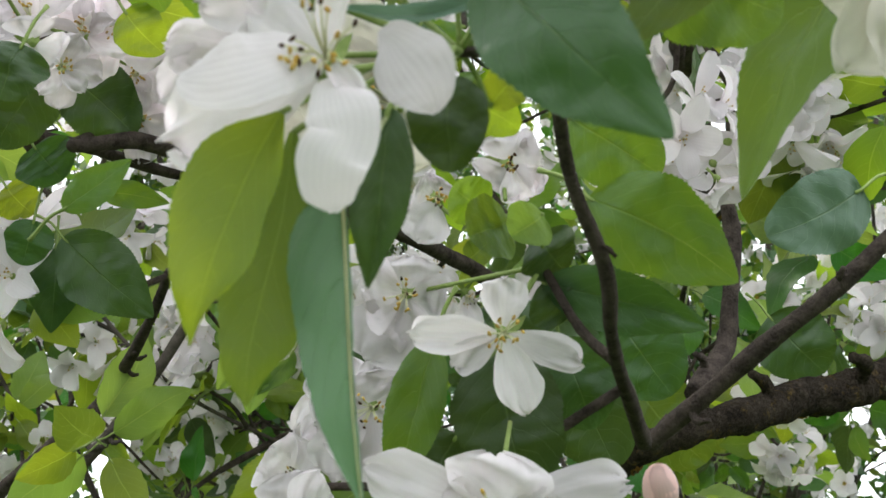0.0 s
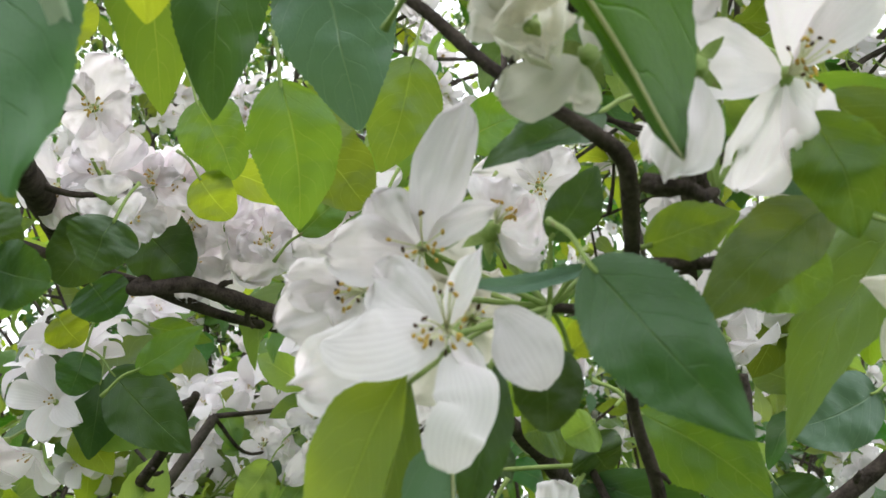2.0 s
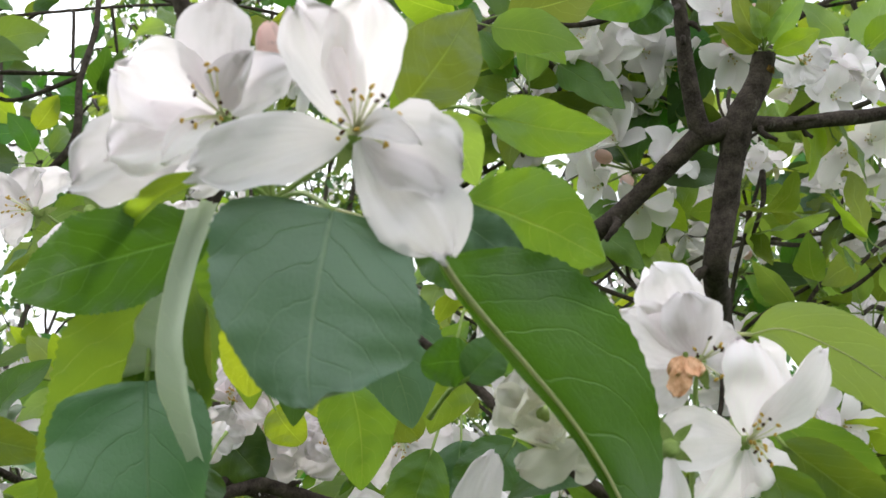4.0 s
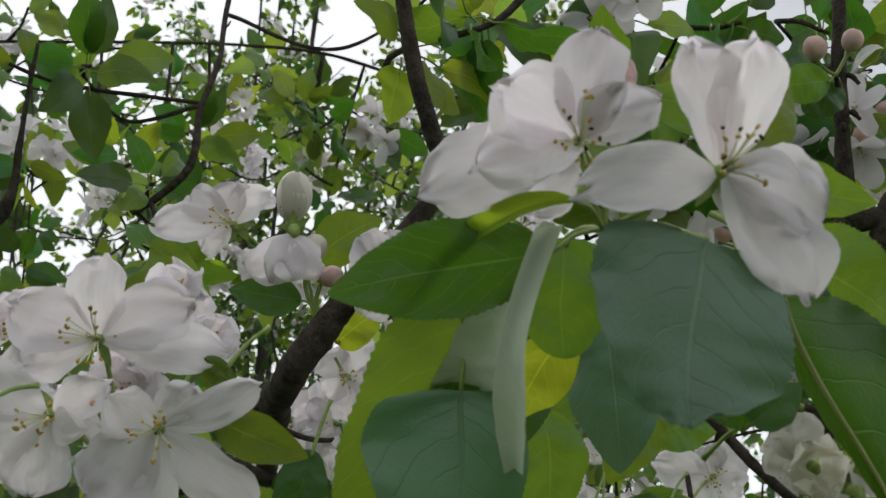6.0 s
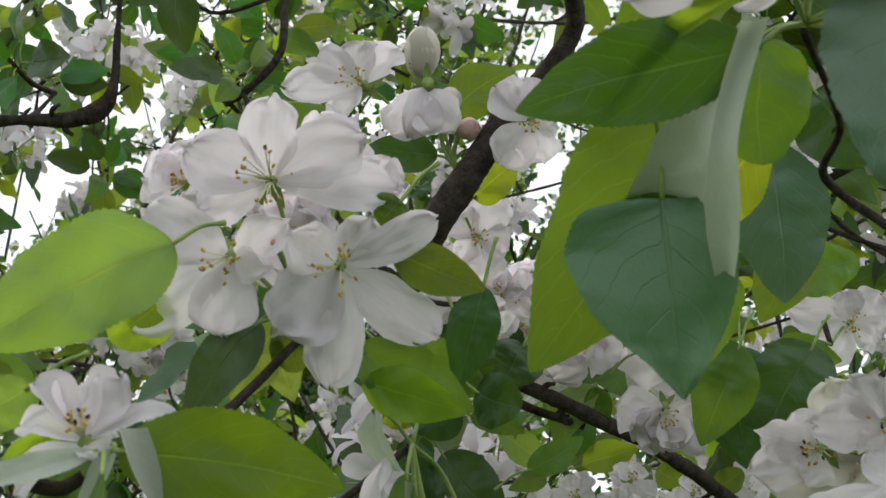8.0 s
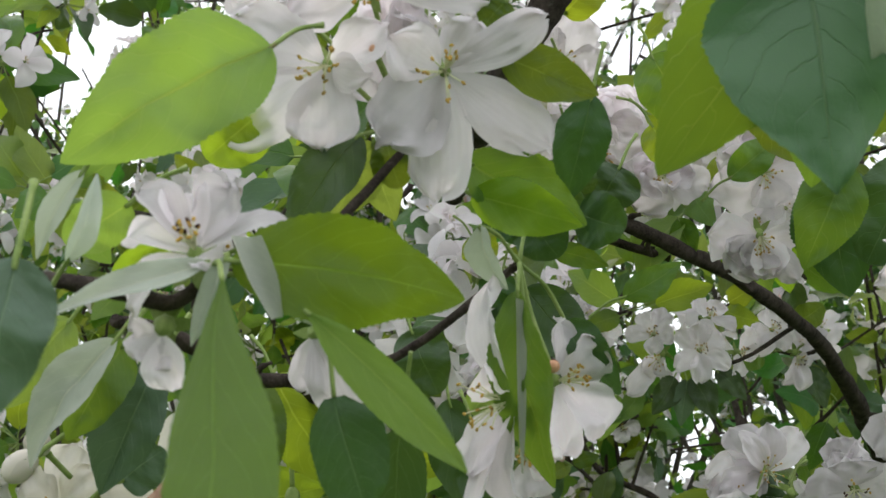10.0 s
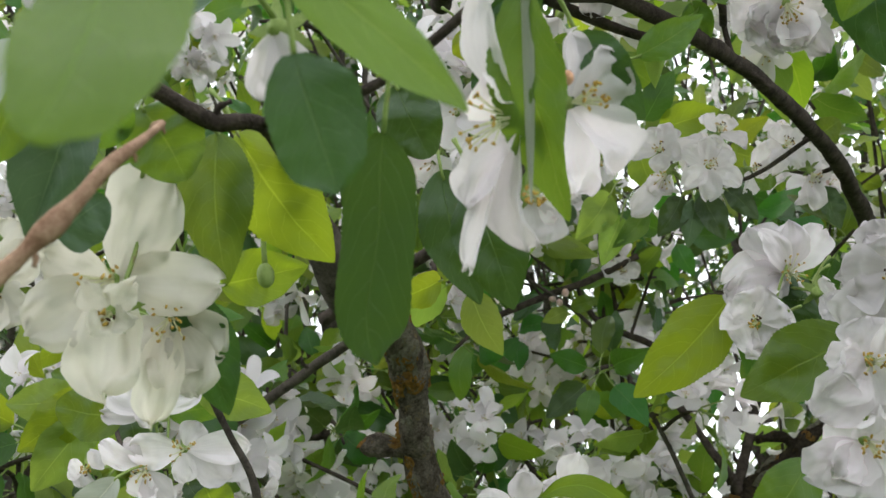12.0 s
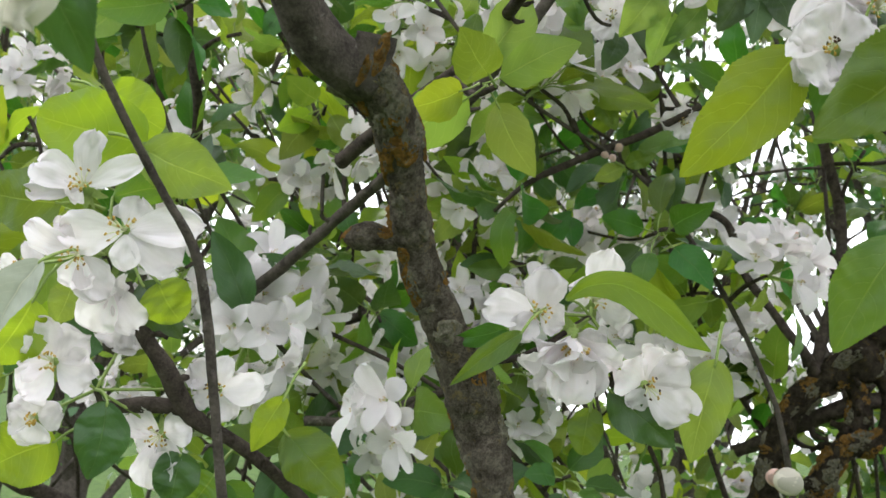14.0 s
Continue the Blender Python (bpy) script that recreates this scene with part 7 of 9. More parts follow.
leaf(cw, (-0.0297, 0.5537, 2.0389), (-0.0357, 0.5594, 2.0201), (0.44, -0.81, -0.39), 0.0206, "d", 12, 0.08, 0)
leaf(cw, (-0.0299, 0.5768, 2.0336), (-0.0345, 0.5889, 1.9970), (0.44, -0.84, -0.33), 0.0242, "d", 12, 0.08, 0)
leaf(cw, (-0.0515, 0.5647, 2.0607), (-0.0394, 0.5705, 2.0484), (0.29, -0.94, -0.16), 0.0215, "y", 12, 0.08, 0)
leaf(cw, (-0.0081, 0.5712, 2.0578), (0.0224, 0.5768, 2.0526), (0.12, -0.94, -0.32), 0.0134, "g", 12, 0.08, 0)
# blossom on the far side of the arching branch
cn = cluster((0.0584, 0.7705, 2.0457), "rounded truss of white blossom over dark leaves")
flower(cn, (0.0391, 0.7429, 2.0607), (-0.04, -0.99, 0.17), [((0.0208, 0.7385, 2.0584), 0.0137, 0.25, 0.2), ((0.0308, 0.7423, 2.0755), 0.0144, 0.25, 0.2), ((0.0472, 0.7461, 2.0788), 0.0151, 0.25, 0.1), ((0.0526, 0.7406, 2.0581), 0.0142, 0.25, 0.3), ((0.0416, 0.7376, 2.0465), 0.0129, 0.25, 0.3)])
flower(cn, (0.0694, 0.7459, 2.0532), (0.24, -0.97, -0.02), [((0.0539, 0.7382, 2.0620), 0.0148, 0.25, 0.1), ((0.0679, 0.7422, 2.0721), 0.0155, 0.25, 0.1), ((0.0842, 0.7458, 2.0638), 0.0154, 0.25, 0.2), ((0.0898, 0.7464, 2.0446), 0.0147, 0.25, 0.3), ((0.0727, 0.7401, 2.0311), 0.0146, 0.25, 0.3), ((0.0568, 0.7348, 2.0373), 0.0140, 0.25, 0.3)])
flower(cn, (0.0741, 0.7612, 2.0807), (0.25, -0.82, 0.52), [((0.0625, 0.7567, 2.0892), 0.0146, 0.25, 0.1), ((0.0811, 0.7611, 2.0921), 0.0146, 0.25, 0.2), ((0.0924, 0.7609, 2.0741), 0.0145, 0.25, 0.2), ((0.0719, 0.7509, 2.0641), 0.0130, 0.25, 0.1)])
flower(cn, (0.0447, 0.7426, 2.0464), (-0.32, -0.64, -0.70), [((0.0269, 0.7387, 2.0179), 0.0148, 0.25, 0.2), ((0.0351, 0.7382, 2.0330), 0.0142, 0.25, 0.2), ((0.0484, 0.7377, 2.0320), 0.0147, 0.25, 0.2)])
flower(cn, (0.0957, 0.7685, 2.0597), (0.72, -0.68, -0.08), [((0.1019, 0.7650, 2.0773), 0.0139, 0.25, 0.1), ((0.1070, 0.7656, 2.0569), 0.0138, 0.25, 0.2), ((0.0934, 0.7626, 2.0416), 0.0131, 0.25, 0.2)])
leaf(cn, (0.0668, 0.7632, 2.0401), (0.0829, 0.7640, 2.0116), (0.34, -0.94, -0.05), 0.0205, "d", 16, 0.1, 8)
leaf(cn, (0.0542, 0.7604, 2.0369), (0.0421, 0.7537, 2.0085), (0.34, -0.94, -0.05), 0.0192, "d", 16, 0.1, 8)
leaf(cn, (0.0341, 0.7569, 2.0262), (0.0152, 0.7484, 1.9981), (0.34, -0.94, -0.05), 0.0145, "g", 16, 0.1, 8)
leaf(cn, (0.0810, 0.7660, 2.0451), (0.1021, 0.7664, 2.0268), (0.34, -0.94, -0.05), 0.0165, "d", 16, 0.1, 8)
leaf(cn, (0.0110, 0.7497, 2.0332), (-0.0072, 0.7421, 2.0005), (0.34, -0.94, -0.05), 0.0231, "l", 16, 0.1, 8)
leaf(cn, (0.0185, 0.7540, 2.0194), (0.0097, 0.7490, 1.9865), (0.34, -0.94, -0.05), 0.0192, "l", 16, 0.1, 8)
leaf(cn, (0.0623, 0.7627, 2.0362), (0.0606, 0.7594, 2.0037), (0.34, -0.94, -0.05), 0.0165, "t", 16, 0.1, 8)
co = cluster((0.1230, 0.8140, 2.0744), "loose truss of white blossom with a drooping flower")
flower(co, (0.1170, 0.7899, 2.0833), (0.21, -0.96, 0.15), [((0.1022, 0.7870, 2.0775), 0.0150, 0.25, 0.2), ((0.1126, 0.7864, 2.0970), 0.0150, 0.25, 0.1), ((0.1310, 0.7921, 2.0918), 0.0157, 0.25, 0.2), ((0.1285, 0.7888, 2.0711), 0.0142, 0.25, 0.3), ((0.1112, 0.7834, 2.0636), 0.0135, 0.25, 0.3)])
flower(co, (0.1347, 0.7971, 2.0687), (0.34, -0.51, -0.79), [((0.1286, 0.7943, 2.0454), 0.0135, 0.25, 0.2), ((0.1399, 0.7975, 2.0441), 0.0135, 0.25, 0.2), ((0.1423, 0.7946, 2.0645), 0.0129, 0.25, 0.2)])
leaf(co, (0.1131, 0.8122, 2.0697), (0.0933, 0.7993, 2.0535), (0.34, -0.94, -0.05), 0.0155, "g", 16, 0.1, 8)
leaf(co, (0.1350, 0.8133, 2.0967), (0.1518, 0.8052, 2.1086), (0.34, -0.94, -0.05), 0.0197, "g", 16, 0.1, 8)
leaf(co, (0.1442, 0.8209, 2.0666), (0.1572, 0.8189, 2.0374), (0.34, -0.94, -0.05), 0.0197, "d", 16, 0.1, 8)
cj = cluster((-0.0415, 0.9570, 2.0882), "small white blossom deeper in the crown")
flower(cj, (-0.0444, 0.9354, 2.0874), (0.05, -0.99, -0.09), [((-0.0616, 0.9272, 2.0785), 0.0155, 0.25, 0.2), ((-0.0493, 0.9281, 2.0677), 0.0146, 0.25, 0.2), ((-0.0304, 0.9356, 2.0772), 0.0155, 0.25, 0.2), ((-0.0303, 0.9321, 2.0977), 0.0155, 0.25, 0.1), ((-0.0481, 0.9269, 2.1006), 0.0155, 0.25, 0.1)])
flower(cj, (-0.0167, 0.9487, 2.1132), (0.43, -0.90, 0.08), [((-0.0292, 0.9399, 2.1151), 0.0140, 0.25, 0.2), ((-0.0179, 0.9414, 2.1234), 0.0148, 0.25, 0.2), ((0.0006, 0.9478, 2.1144), 0.0157, 0.25, 0.1), ((-0.0097, 0.9439, 2.0971), 0.0148, 0.25, 0.3)])
leaf(cj, (-0.0412, 0.9578, 2.0839), (-0.0506, 0.9503, 2.0526), (0.34, -0.94, -0.05), 0.0195, "d", 16, 0.1, 8)
leaf(cj, (-0.0254, 0.9586, 2.1034), (-0.0017, 0.9574, 2.0855), (0.34, -0.94, -0.05), 0.0195, "g", 16, 0.1, 8)
leaf(cj, (-0.0597, 0.9503, 2.0992), (-0.0784, 0.9381, 2.0804), (0.34, -0.94, -0.05), 0.0222, "g", 16, 0.1, 8)
leaf(cj, (-0.0828, 0.9409, 2.1183), (-0.0678, 0.9407, 2.0817), (0.34, -0.94, -0.05), 0.0240, "g", 16, 0.1, 8)
ci = cluster((-0.0974, 1.0721, 2.0652), "small white blossom beside a thin branch")
flower(ci, (-0.0964, 1.0606, 2.0725), (0.23, -0.97, 0.03), [((-0.1179, 1.0498, 2.0714), 0.0170, 0.25, 0.2), ((-0.1065, 1.0499, 2.0886), 0.0170, 0.25, 0.1), ((-0.0778, 1.0589, 2.0803), 0.0179, 0.25, 0.1), ((-0.0705, 1.0640, 2.0615), 0.0170, 0.25, 0.2), ((-0.0922, 1.0565, 2.0480), 0.0169, 0.25, 0.3)])
flower(ci, (-0.0016, 1.0785, 2.0530), (0.26, -0.93, -0.26), [((-0.0184, 1.0692, 2.0506), 0.0158, 0.25, 0.2), ((-0.0012, 1.0713, 2.0644), 0.0148, 0.25, 0.1), ((0.0160, 1.0777, 2.0539), 0.0158, 0.25, 0.1), ((-0.0001, 1.0761, 2.0382), 0.0158, 0.25, 0.2)])
leaf(ci, (-0.0815, 1.0650, 2.0694), (-0.0236, 1.0709, 2.0630), (0.34, -0.94, -0.05), 0.0231, "l", 16, 0.1, 8)
leaf(ci, (-0.1157, 1.0559, 2.0701), (-0.1432, 1.0375, 2.0738), (0.34, -0.94, -0.05), 0.0200, "g", 16, 0.1, 8)
leaf(ci, (-0.1738, 1.0307, 2.1274), (-0.1848, 1.0308, 2.0491), (0.34, -0.94, -0.05), 0.0220, "g", 16, 0.1, 8)
leaf(ci, (-0.1380, 1.0547, 2.0426), (-0.1141, 1.0564, 2.0087), (0.34, -0.94, -0.05), 0.0241, "d", 16, 0.1, 8)
leaf(ci, (-0.0715, 1.0683, 2.0657), (-0.0538, 1.0668, 2.0407), (0.34, -0.94, -0.05), 0.0200, "g", 16, 0.1, 8)
cp = cluster((0.2204, 0.4140, 2.2763), "pair of pink apple buds beside a dark shoot")
bud(cp, (0.2092, 0.4060, 2.2856), (-0.25, -0.69, 0.68), 0.0057, PETAL_PINK, 1.1)
bud(cp, (0.2268, 0.4058, 2.2920), (0.22, -0.63, 0.75), 0.0052, PETAL_PINK, 1.1)
leaf(cp, (0.2180, 0.4152, 2.2735), (0.1863, 0.4148, 2.2633), (0.20, -0.79, -0.58), 0.0199, "g", 12, 0.08, 0)
leaf(cp, (0.2254, 0.4252, 2.2791), (0.2075, 0.4299, 2.2652), (0.12, -0.88, -0.46), 0.0203, "d", 12, 0.08, 0)
cq = cluster((0.1028, 1.0491, 1.7557), "pale pink apple bud in front of a mossy limb")
bud(cq, (0.0995, 1.0451, 1.7745), (-0.73, -0.53, 0.43), 0.0099, PETAL_CREAM, 1.15)
bud(cq, (0.0903, 1.0527, 1.7760), (-0.65, -0.50, 0.57), 0.0067, PETAL_PINK, 1.1)
leaf(cq, (0.1187, 1.0540, 1.7556), (0.0763, 1.0439, 1.7361), (0.17, -0.98, 0.14), 0.0258, "g", 12, 0.08, 0)

# small things beside the blossom
bud(cx, (-0.0576, 0.3845, 1.8994), (0.21, 0.06, -0.98), 0.0026, STALK, 1.5)
bud(cx, (-0.1105, 0.3035, 1.8925), (-0.54, -0.38, -0.75), 0.0043, PETAL_CREAM, 1.3)
bud(cx, (-0.1120, 0.3116, 1.9004), (-0.32, -0.82, 0.47), 0.0037, PETAL_CREAM, 1.2)
branch("spur_stub", [(0.1143, 0.5585, 1.9200, 0.0021), (0.1182, 0.5606, 1.9144, 0.0031), (0.1227, 0.5625, 1.9108, 0.0026), (0.1293, 0.5753, 1.9076, 0.0022)], BARK, "short dark dead spur in front of a leaf", 0.3, 0, 2)
cy = cluster((-0.2518, 0.6496, 1.8653), "sprig of lime-green young apple leaves")
leaf(cy, (-0.2570, 0.6468, 1.8725), (-0.2996, 0.6450, 1.8328), (0.29, -0.92, -0.27), 0.0283, "y", 12, 0.1, 0)
leaf(cy, (-0.2591, 0.6494, 1.8581), (-0.2903, 0.6518, 1.8120), (0.35, -0.89, -0.28), 0.0300, "l", 12, 0.1, 0)
leaf(cy, (-0.2531, 0.6617, 1.8565), (-0.2760, 0.6640, 1.8202), (0.21, -0.96, -0.19), 0.0275, "y", 14, 0.1, 0)
leaf(cy, (-0.2699, 0.6550, 1.8688), (-0.3138, 0.6465, 1.8587), (0.21, -0.97, -0.11), 0.0271, "l", 14, 0.1, 0)
leaf(cy, (-0.2611, 0.6665, 1.8741), (-0.2955, 0.6569, 1.8797), (0.27, -0.96, -0.00), 0.0258, "g", 14, 0.1, 0)
leaf(cy, (-0.2508, 0.6708, 1.8657), (-0.2405, 0.6800, 1.8345), (0.50, -0.86, -0.09), 0.0275, "d", 14, 0.1, 0)
cz = cluster((-0.0438, 1.0682, 2.0110), "tuft of pink apple buds far in the crown")
bud(cz, (-0.0606, 1.0624, 2.0191), (-0.49, -0.71, 0.50), 0.0036, PETAL_PINK, 1.1)
bud(cz, (-0.0499, 1.0637, 2.0254), (0.18, -0.44, 0.88), 0.0036, PETAL_PINK, 1.1)
bud(cz, (-0.0530, 1.0548, 2.0141), (-0.05, -0.95, 0.31), 0.0031, PETAL_PINK, 1.1)
leaf(cz, (-0.0439, 1.0679, 2.0125), (-0.0194, 1.0716, 2.0230), (0.20, -0.97, -0.13), 0.0161, "g", 12, 0.08, 0)
leaf(cz, (-0.0462, 1.0679, 2.0097), (-0.0681, 1.0654, 1.9969), (0.19, -0.98, -0.12), 0.0161, "l", 12, 0.08, 0)
cfk = cluster((0.2766, 0.4785, 2.2871), "rosette of young apple leaves on a cut branch end")
leaf(cfk, (0.2739, 0.4725, 2.2869), (0.2599, 0.4556, 2.3143), (0.01, -0.86, -0.52), 0.0123, "l", 20, 0.1, 0)
leaf(cfk, (0.2775, 0.4763, 2.2916), (0.2797, 0.4595, 2.3243), (-0.12, -0.89, -0.45), 0.0135, "g", 20, 0.1, 0)
leaf(cfk, (0.2789, 0.4729, 2.2877), (0.2971, 0.4628, 2.3130), (-0.11, -0.95, -0.30), 0.0129, "l", 20, 0.1, 0)
leaf(cfk, (0.2731, 0.4780, 2.2869), (0.2505, 0.4678, 2.2989), (-0.02, -0.74, -0.67), 0.0135, "g", 20, 0.12, 0)
leaf(cfk, (0.2798, 0.4706, 2.2815), (0.3039, 0.4688, 2.2929), (0.17, -0.85, -0.49), 0.0138, "y", 20, 0.12, 0)
leaf(cfk, (0.2747, 0.4672, 2.2863), (0.2685, 0.4582, 2.3013), (0.17, -0.88, -0.45), 0.0109, "l", 20, 0.1, 0)
flower(cfk, (0.3016, 0.5090, 2.3028), (0.15, -0.95, -0.28), [((0.2862, 0.5068, 2.3017), 0.0120, 0.25), ((0.3031, 0.5027, 2.3152), 0.0135, 0.25), ((0.3169, 0.5104, 2.3052), 0.0135, 0.25), ((0.3076, 0.5156, 2.2922), 0.0135, 0.25), ((0.2939, 0.5137, 2.2913), 0.0120, 0.25)], dark=False)


# ---- ground ----
gv, gf = [], []
N = 40
for i in range(N + 1):
    for j in range(N + 1):
        a, b = (i / N * 2 - 1), (j / N * 2 - 1)
        x, y = math.copysign(abs(a) ** 3, a) * 900, math.copysign(abs(b) ** 3, b) * 900
        gv.append((x, y, 0.03 * noise.noise(Vector((x * 0.4, y * 0.4, 0)))))
for i in range(N):
    for j in range(N):
        a = i * (N + 1) + j
        gf.append((a, a + N + 1, a + N + 2, a + 1))
tagged(new("ground", to_mesh("ground", gv, gf, [GRASS])), "grassy orchard ground under the trees", "ground", kind="structure")


# ---- the rest of the tree: limbs, branches, and the clusters and sprigs on them ----
HOME = np.array((0.12, 0.05, 1.86))


def spot(turn, up, r):
    """A place r metres from the clearing, turned to the left of straight ahead and raised by so many degrees."""
    a, e = radians(turn), radians(up + 7)
    return HOME + r * np.array((-math.sin(a) * math.cos(e), math.cos(a) * math.cos(e), math.sin(e)))


GAPS = [(-1.6, 5.6, 1.7), (-3.0, 1.6, 1.2), (28.2, 39.6, 1.9), (20.5, 41.8, 2.3), (33.0, 35.2, 1.4), (35.7, 24.4, 1.5), (22.0, 8.5, 1.7), (26.5, 11.0, 1.2), (17.5, 13.0, 1.0), (21.5, 12.0, 0.8), (19.2, 20.5, 1.3), (-14.5, 10.0, 1.2), (16.3, 26.0, 1.1), (2.1, -0.6, 1.2), (37.2, 10.6, 1.4), (17.8, 36.5, 1.1), (23.2, 8.3, 1.6), (18.5, 11.4, 1.2), (25.2, 12.5, 1.0), (19.6, 7.0, 1.0), (39.2, 21.7, 1.9), (36.5, 23.1, 1.2), (39.2, 18.6, 1.2), (37.7, 11.8, 1.2), (22.1, 9.5, 0.9), (14.9, 15.3, 0.9), (10.4, 5.3, 0.7), (-1.0, 4.8, 1.3), (24.8, 6.6, 0.9), (-0.3, 4.7, 1.1), (21.7, 6.6, 1.3), (14.7, 8.6, 1.2), (19.7, 12.7, 1.1), (14.5, 13.5, 0.8), (9.6, 10.4, 0.8), (8.5, 16.3, 0.7), (25.8, 8.5, 0.8), (39.7, 30.9, 1.3), (37.5, 35.2, 0.9), (33.4, 37.1, 1.0), (27.0, 39.8, 1.0), (38.4, 27.5, 1.0), (36.7, 21.8, 1.2)]


def in_gap(p):
    """Whether a place lies in one of the openings between the crowns, where the sky shows."""
    d = np.asarray(p, float) - HOME
    a = math.degrees(math.atan2(-d[0], d[1]))
    e = math.degrees(math.asin(d[2] / max(np.linalg.norm(d), 1e-6)))
    wob = 1.0 + 0.7 * noise.noise(Vector((a * 0.35, e * 0.35, 2.0)))
    return any(math.hypot(a - g[0], e - g[1]) < g[2] * wob for g in GAPS)


def sprig(kinds, flowers, leaves, buds, n, name, label):
    """A twig that ends in a rosette of leaves, with or without blossom; built at the origin, pointing up."""
    rng = random.Random(n)
    top = tagged(new(name), label, "blossom" if flowers else "leaves", "apple blossom clusters" if flowers else "leafy sprigs")
    end = np.array((rng.uniform(-0.012, 0.012), rng.uniform(-0.012, 0.012), rng.uniform(0.03, 0.06)))
    pile = Pile()
    pts = spline([np.zeros(3), end * 0.5 + np.array((rng.uniform(-0.006, 0.006), 0.004, 0)), end], 3)
    v, f = tube(pts, np.linspace(0.0024, 0.0016, len(pts)), 6, 0.12, rng)
    pile.add(v, f, 0)
    child("twig", pile.mesh("twig", [BARK]), top)
    for k in range(leaves):
        a = k * 2.4 + rng.uniform(-0.4, 0.4)
        rise = rng.uniform(-0.8, 0.35) if flowers else rng.uniform(-0.5, 0.9)
        d = unit((math.cos(a), math.sin(a), rise))
        ln = rng.uniform(0.036, 0.064)
        foot = end * (1 if flowers else rng.uniform(0.35, 1.0))
        b0 = foot + d * rng.uniform(0.008, 0.02)
        n0 = unit(np.array((0, 0, 1.0)) - d * d[2] + np.array((rng.uniform(-0.5, 0.5), rng.uniform(-0.5, 0.5), 0)))
        pile = Pile()
        leaf_into(pile, b0, b0 + d * ln + np.array((0, 0, -0.2 * ln)), n0, ln * rng.uniform(0.48, 0.62), rng.uniform(4, 30), rng.uniform(-0.04, 0.2), rng.uniform(-40, 40), 14, 2, n * 50 + k, True, foot, 0.02)
        child("leaf", pile.mesh("leaf", [LEAF[rng.choice(kinds)], STALK]), top)
    for k in range(flowers):
        a = k * 2.4 + rng.uniform(-0.3, 0.3)
        d = unit((math.cos(a), math.sin(a), rng.uniform(0.0, 1.1) if k else 3.0))
        p = end + d * rng.uniform(0.022, 0.036)
        ax = unit(d + np.array((0, 0, 0.25)))
        pile = Pile()
        s = unit(np.cross(ax, (0.3, 0.8, 0.4)))
        t = np.cross(ax, s)
        r = rng.uniform(0.019, 0.024)
        for q in range(5):
            w = q * 1.2566 + rng.uniform(-0.2, 0.2)
            lift = rng.uniform(-0.1, 1.1)
            petal_into(pile, p, p + (s * math.cos(w) + t * math.sin(w) + ax * lift) * r * rng.uniform(0.8, 1.12), ax, r * rng.uniform(0.58, 0.86), rng.uniform(0.1, 0.55), n * 90 + k * 7 + q, 8, 2, 0, rng.uniform(-0.3, 0.6))
        for q in range(5):
            w, g = rng.uniform(0, 6.3), rng.uniform(0.001, 0.0045)
            top_end = p + ax * rng.uniform(0.005, 0.009) + (s * math.cos(w) + t * math.sin(w)) * g
            v, f = tube([p, top_end], [0.00025, 0.0002], 3, cap=False)
            pile.add(v, f, 3)
            ball_into(pile, top_end, 0.0007, 2, None, 2, 4)
        v, f = tube(spline([end, (end + p) / 2 - ax * 0.002, p], 2), [0.0009] * 5, 5)
        pile.add(v, f, 1)
        ball_into(pile, p - ax * 0.002, 0.0024, 1, ax * 0.003, 4, 6)
        child("flower", pile.mesh("flower", [PETAL, STALK, ANTHER, FILAMENT]), top)
    for k in range(buds):
        a = k * 2.1 + 1
        d = unit((math.cos(a), math.sin(a), 1.2))
        p = end + d * 0.024
        pile = Pile()
        ball_into(pile, p, 0.0052, 0, d * 0.0066, 6, 9, 0.16)
        v, f = tube([end, (end + p) / 2, p - d * 0.005], [0.0008] * 3, 5)
        pile.add(v, f, 1)
        child("bud", pile.mesh("bud", [PETAL_PINK, STALK]), top)
    return top


MIX = ["g", "g", "l", "m", "d", "l", "y", "g", "y", "l"]
MODELS = [sprig(MIX, 7, 5, 0, 1, "blossom_cluster", "white apple blossom cluster ringed by green leaves"),
          sprig(MIX, 6, 5, 1, 2, "blossom_cluster", "white apple blossom with a pink bud and green leaves"),
          sprig(MIX, 8, 4, 0, 3, "blossom_cluster", "full white apple blossom cluster with few leaves"),
          sprig(MIX, 5, 6, 2, 4, "blossom_cluster", "white apple blossom with pink buds among many leaves"),
          sprig(MIX, 7, 5, 0, 5, "blossom_cluster", "white apple blossom cluster ringed by green leaves"),
          sprig(MIX, 6, 7, 0, 6, "blossom_cluster", "white apple blossom among long green leaves"),
          sprig(MIX, 4, 6, 1, 7, "blossom_cluster", "sparse white apple blossom with a bud and leaves"),
          sprig(MIX, 9, 4, 0, 8, "blossom_cluster", "dense white apple blossom cluster with few leaves")]
TWIGS = [sprig(MIX, 0, 7, 0, 11, "leafy_sprig", "leafy green apple sprig without blossom"),
         sprig(MIX, 0, 6, 0, 12, "leafy_sprig", "leafy green apple sprig without blossom"),
         # this sprig's shade is put into darker leaf colours
         sprig(["d", "g", "g", "m"], 0, 7, 0, 13, "leafy_sprig", "dark green leafy apple sprig in shade"),
         sprig(["g", "l", "y"], 0, 6, 0, 14, "leafy_sprig", "light green leafy apple sprig"),
         sprig(["g", "m", "d"], 0, 8, 0, 15, "leafy_sprig", "leafy green apple sprig with many leaves")]
used = set()


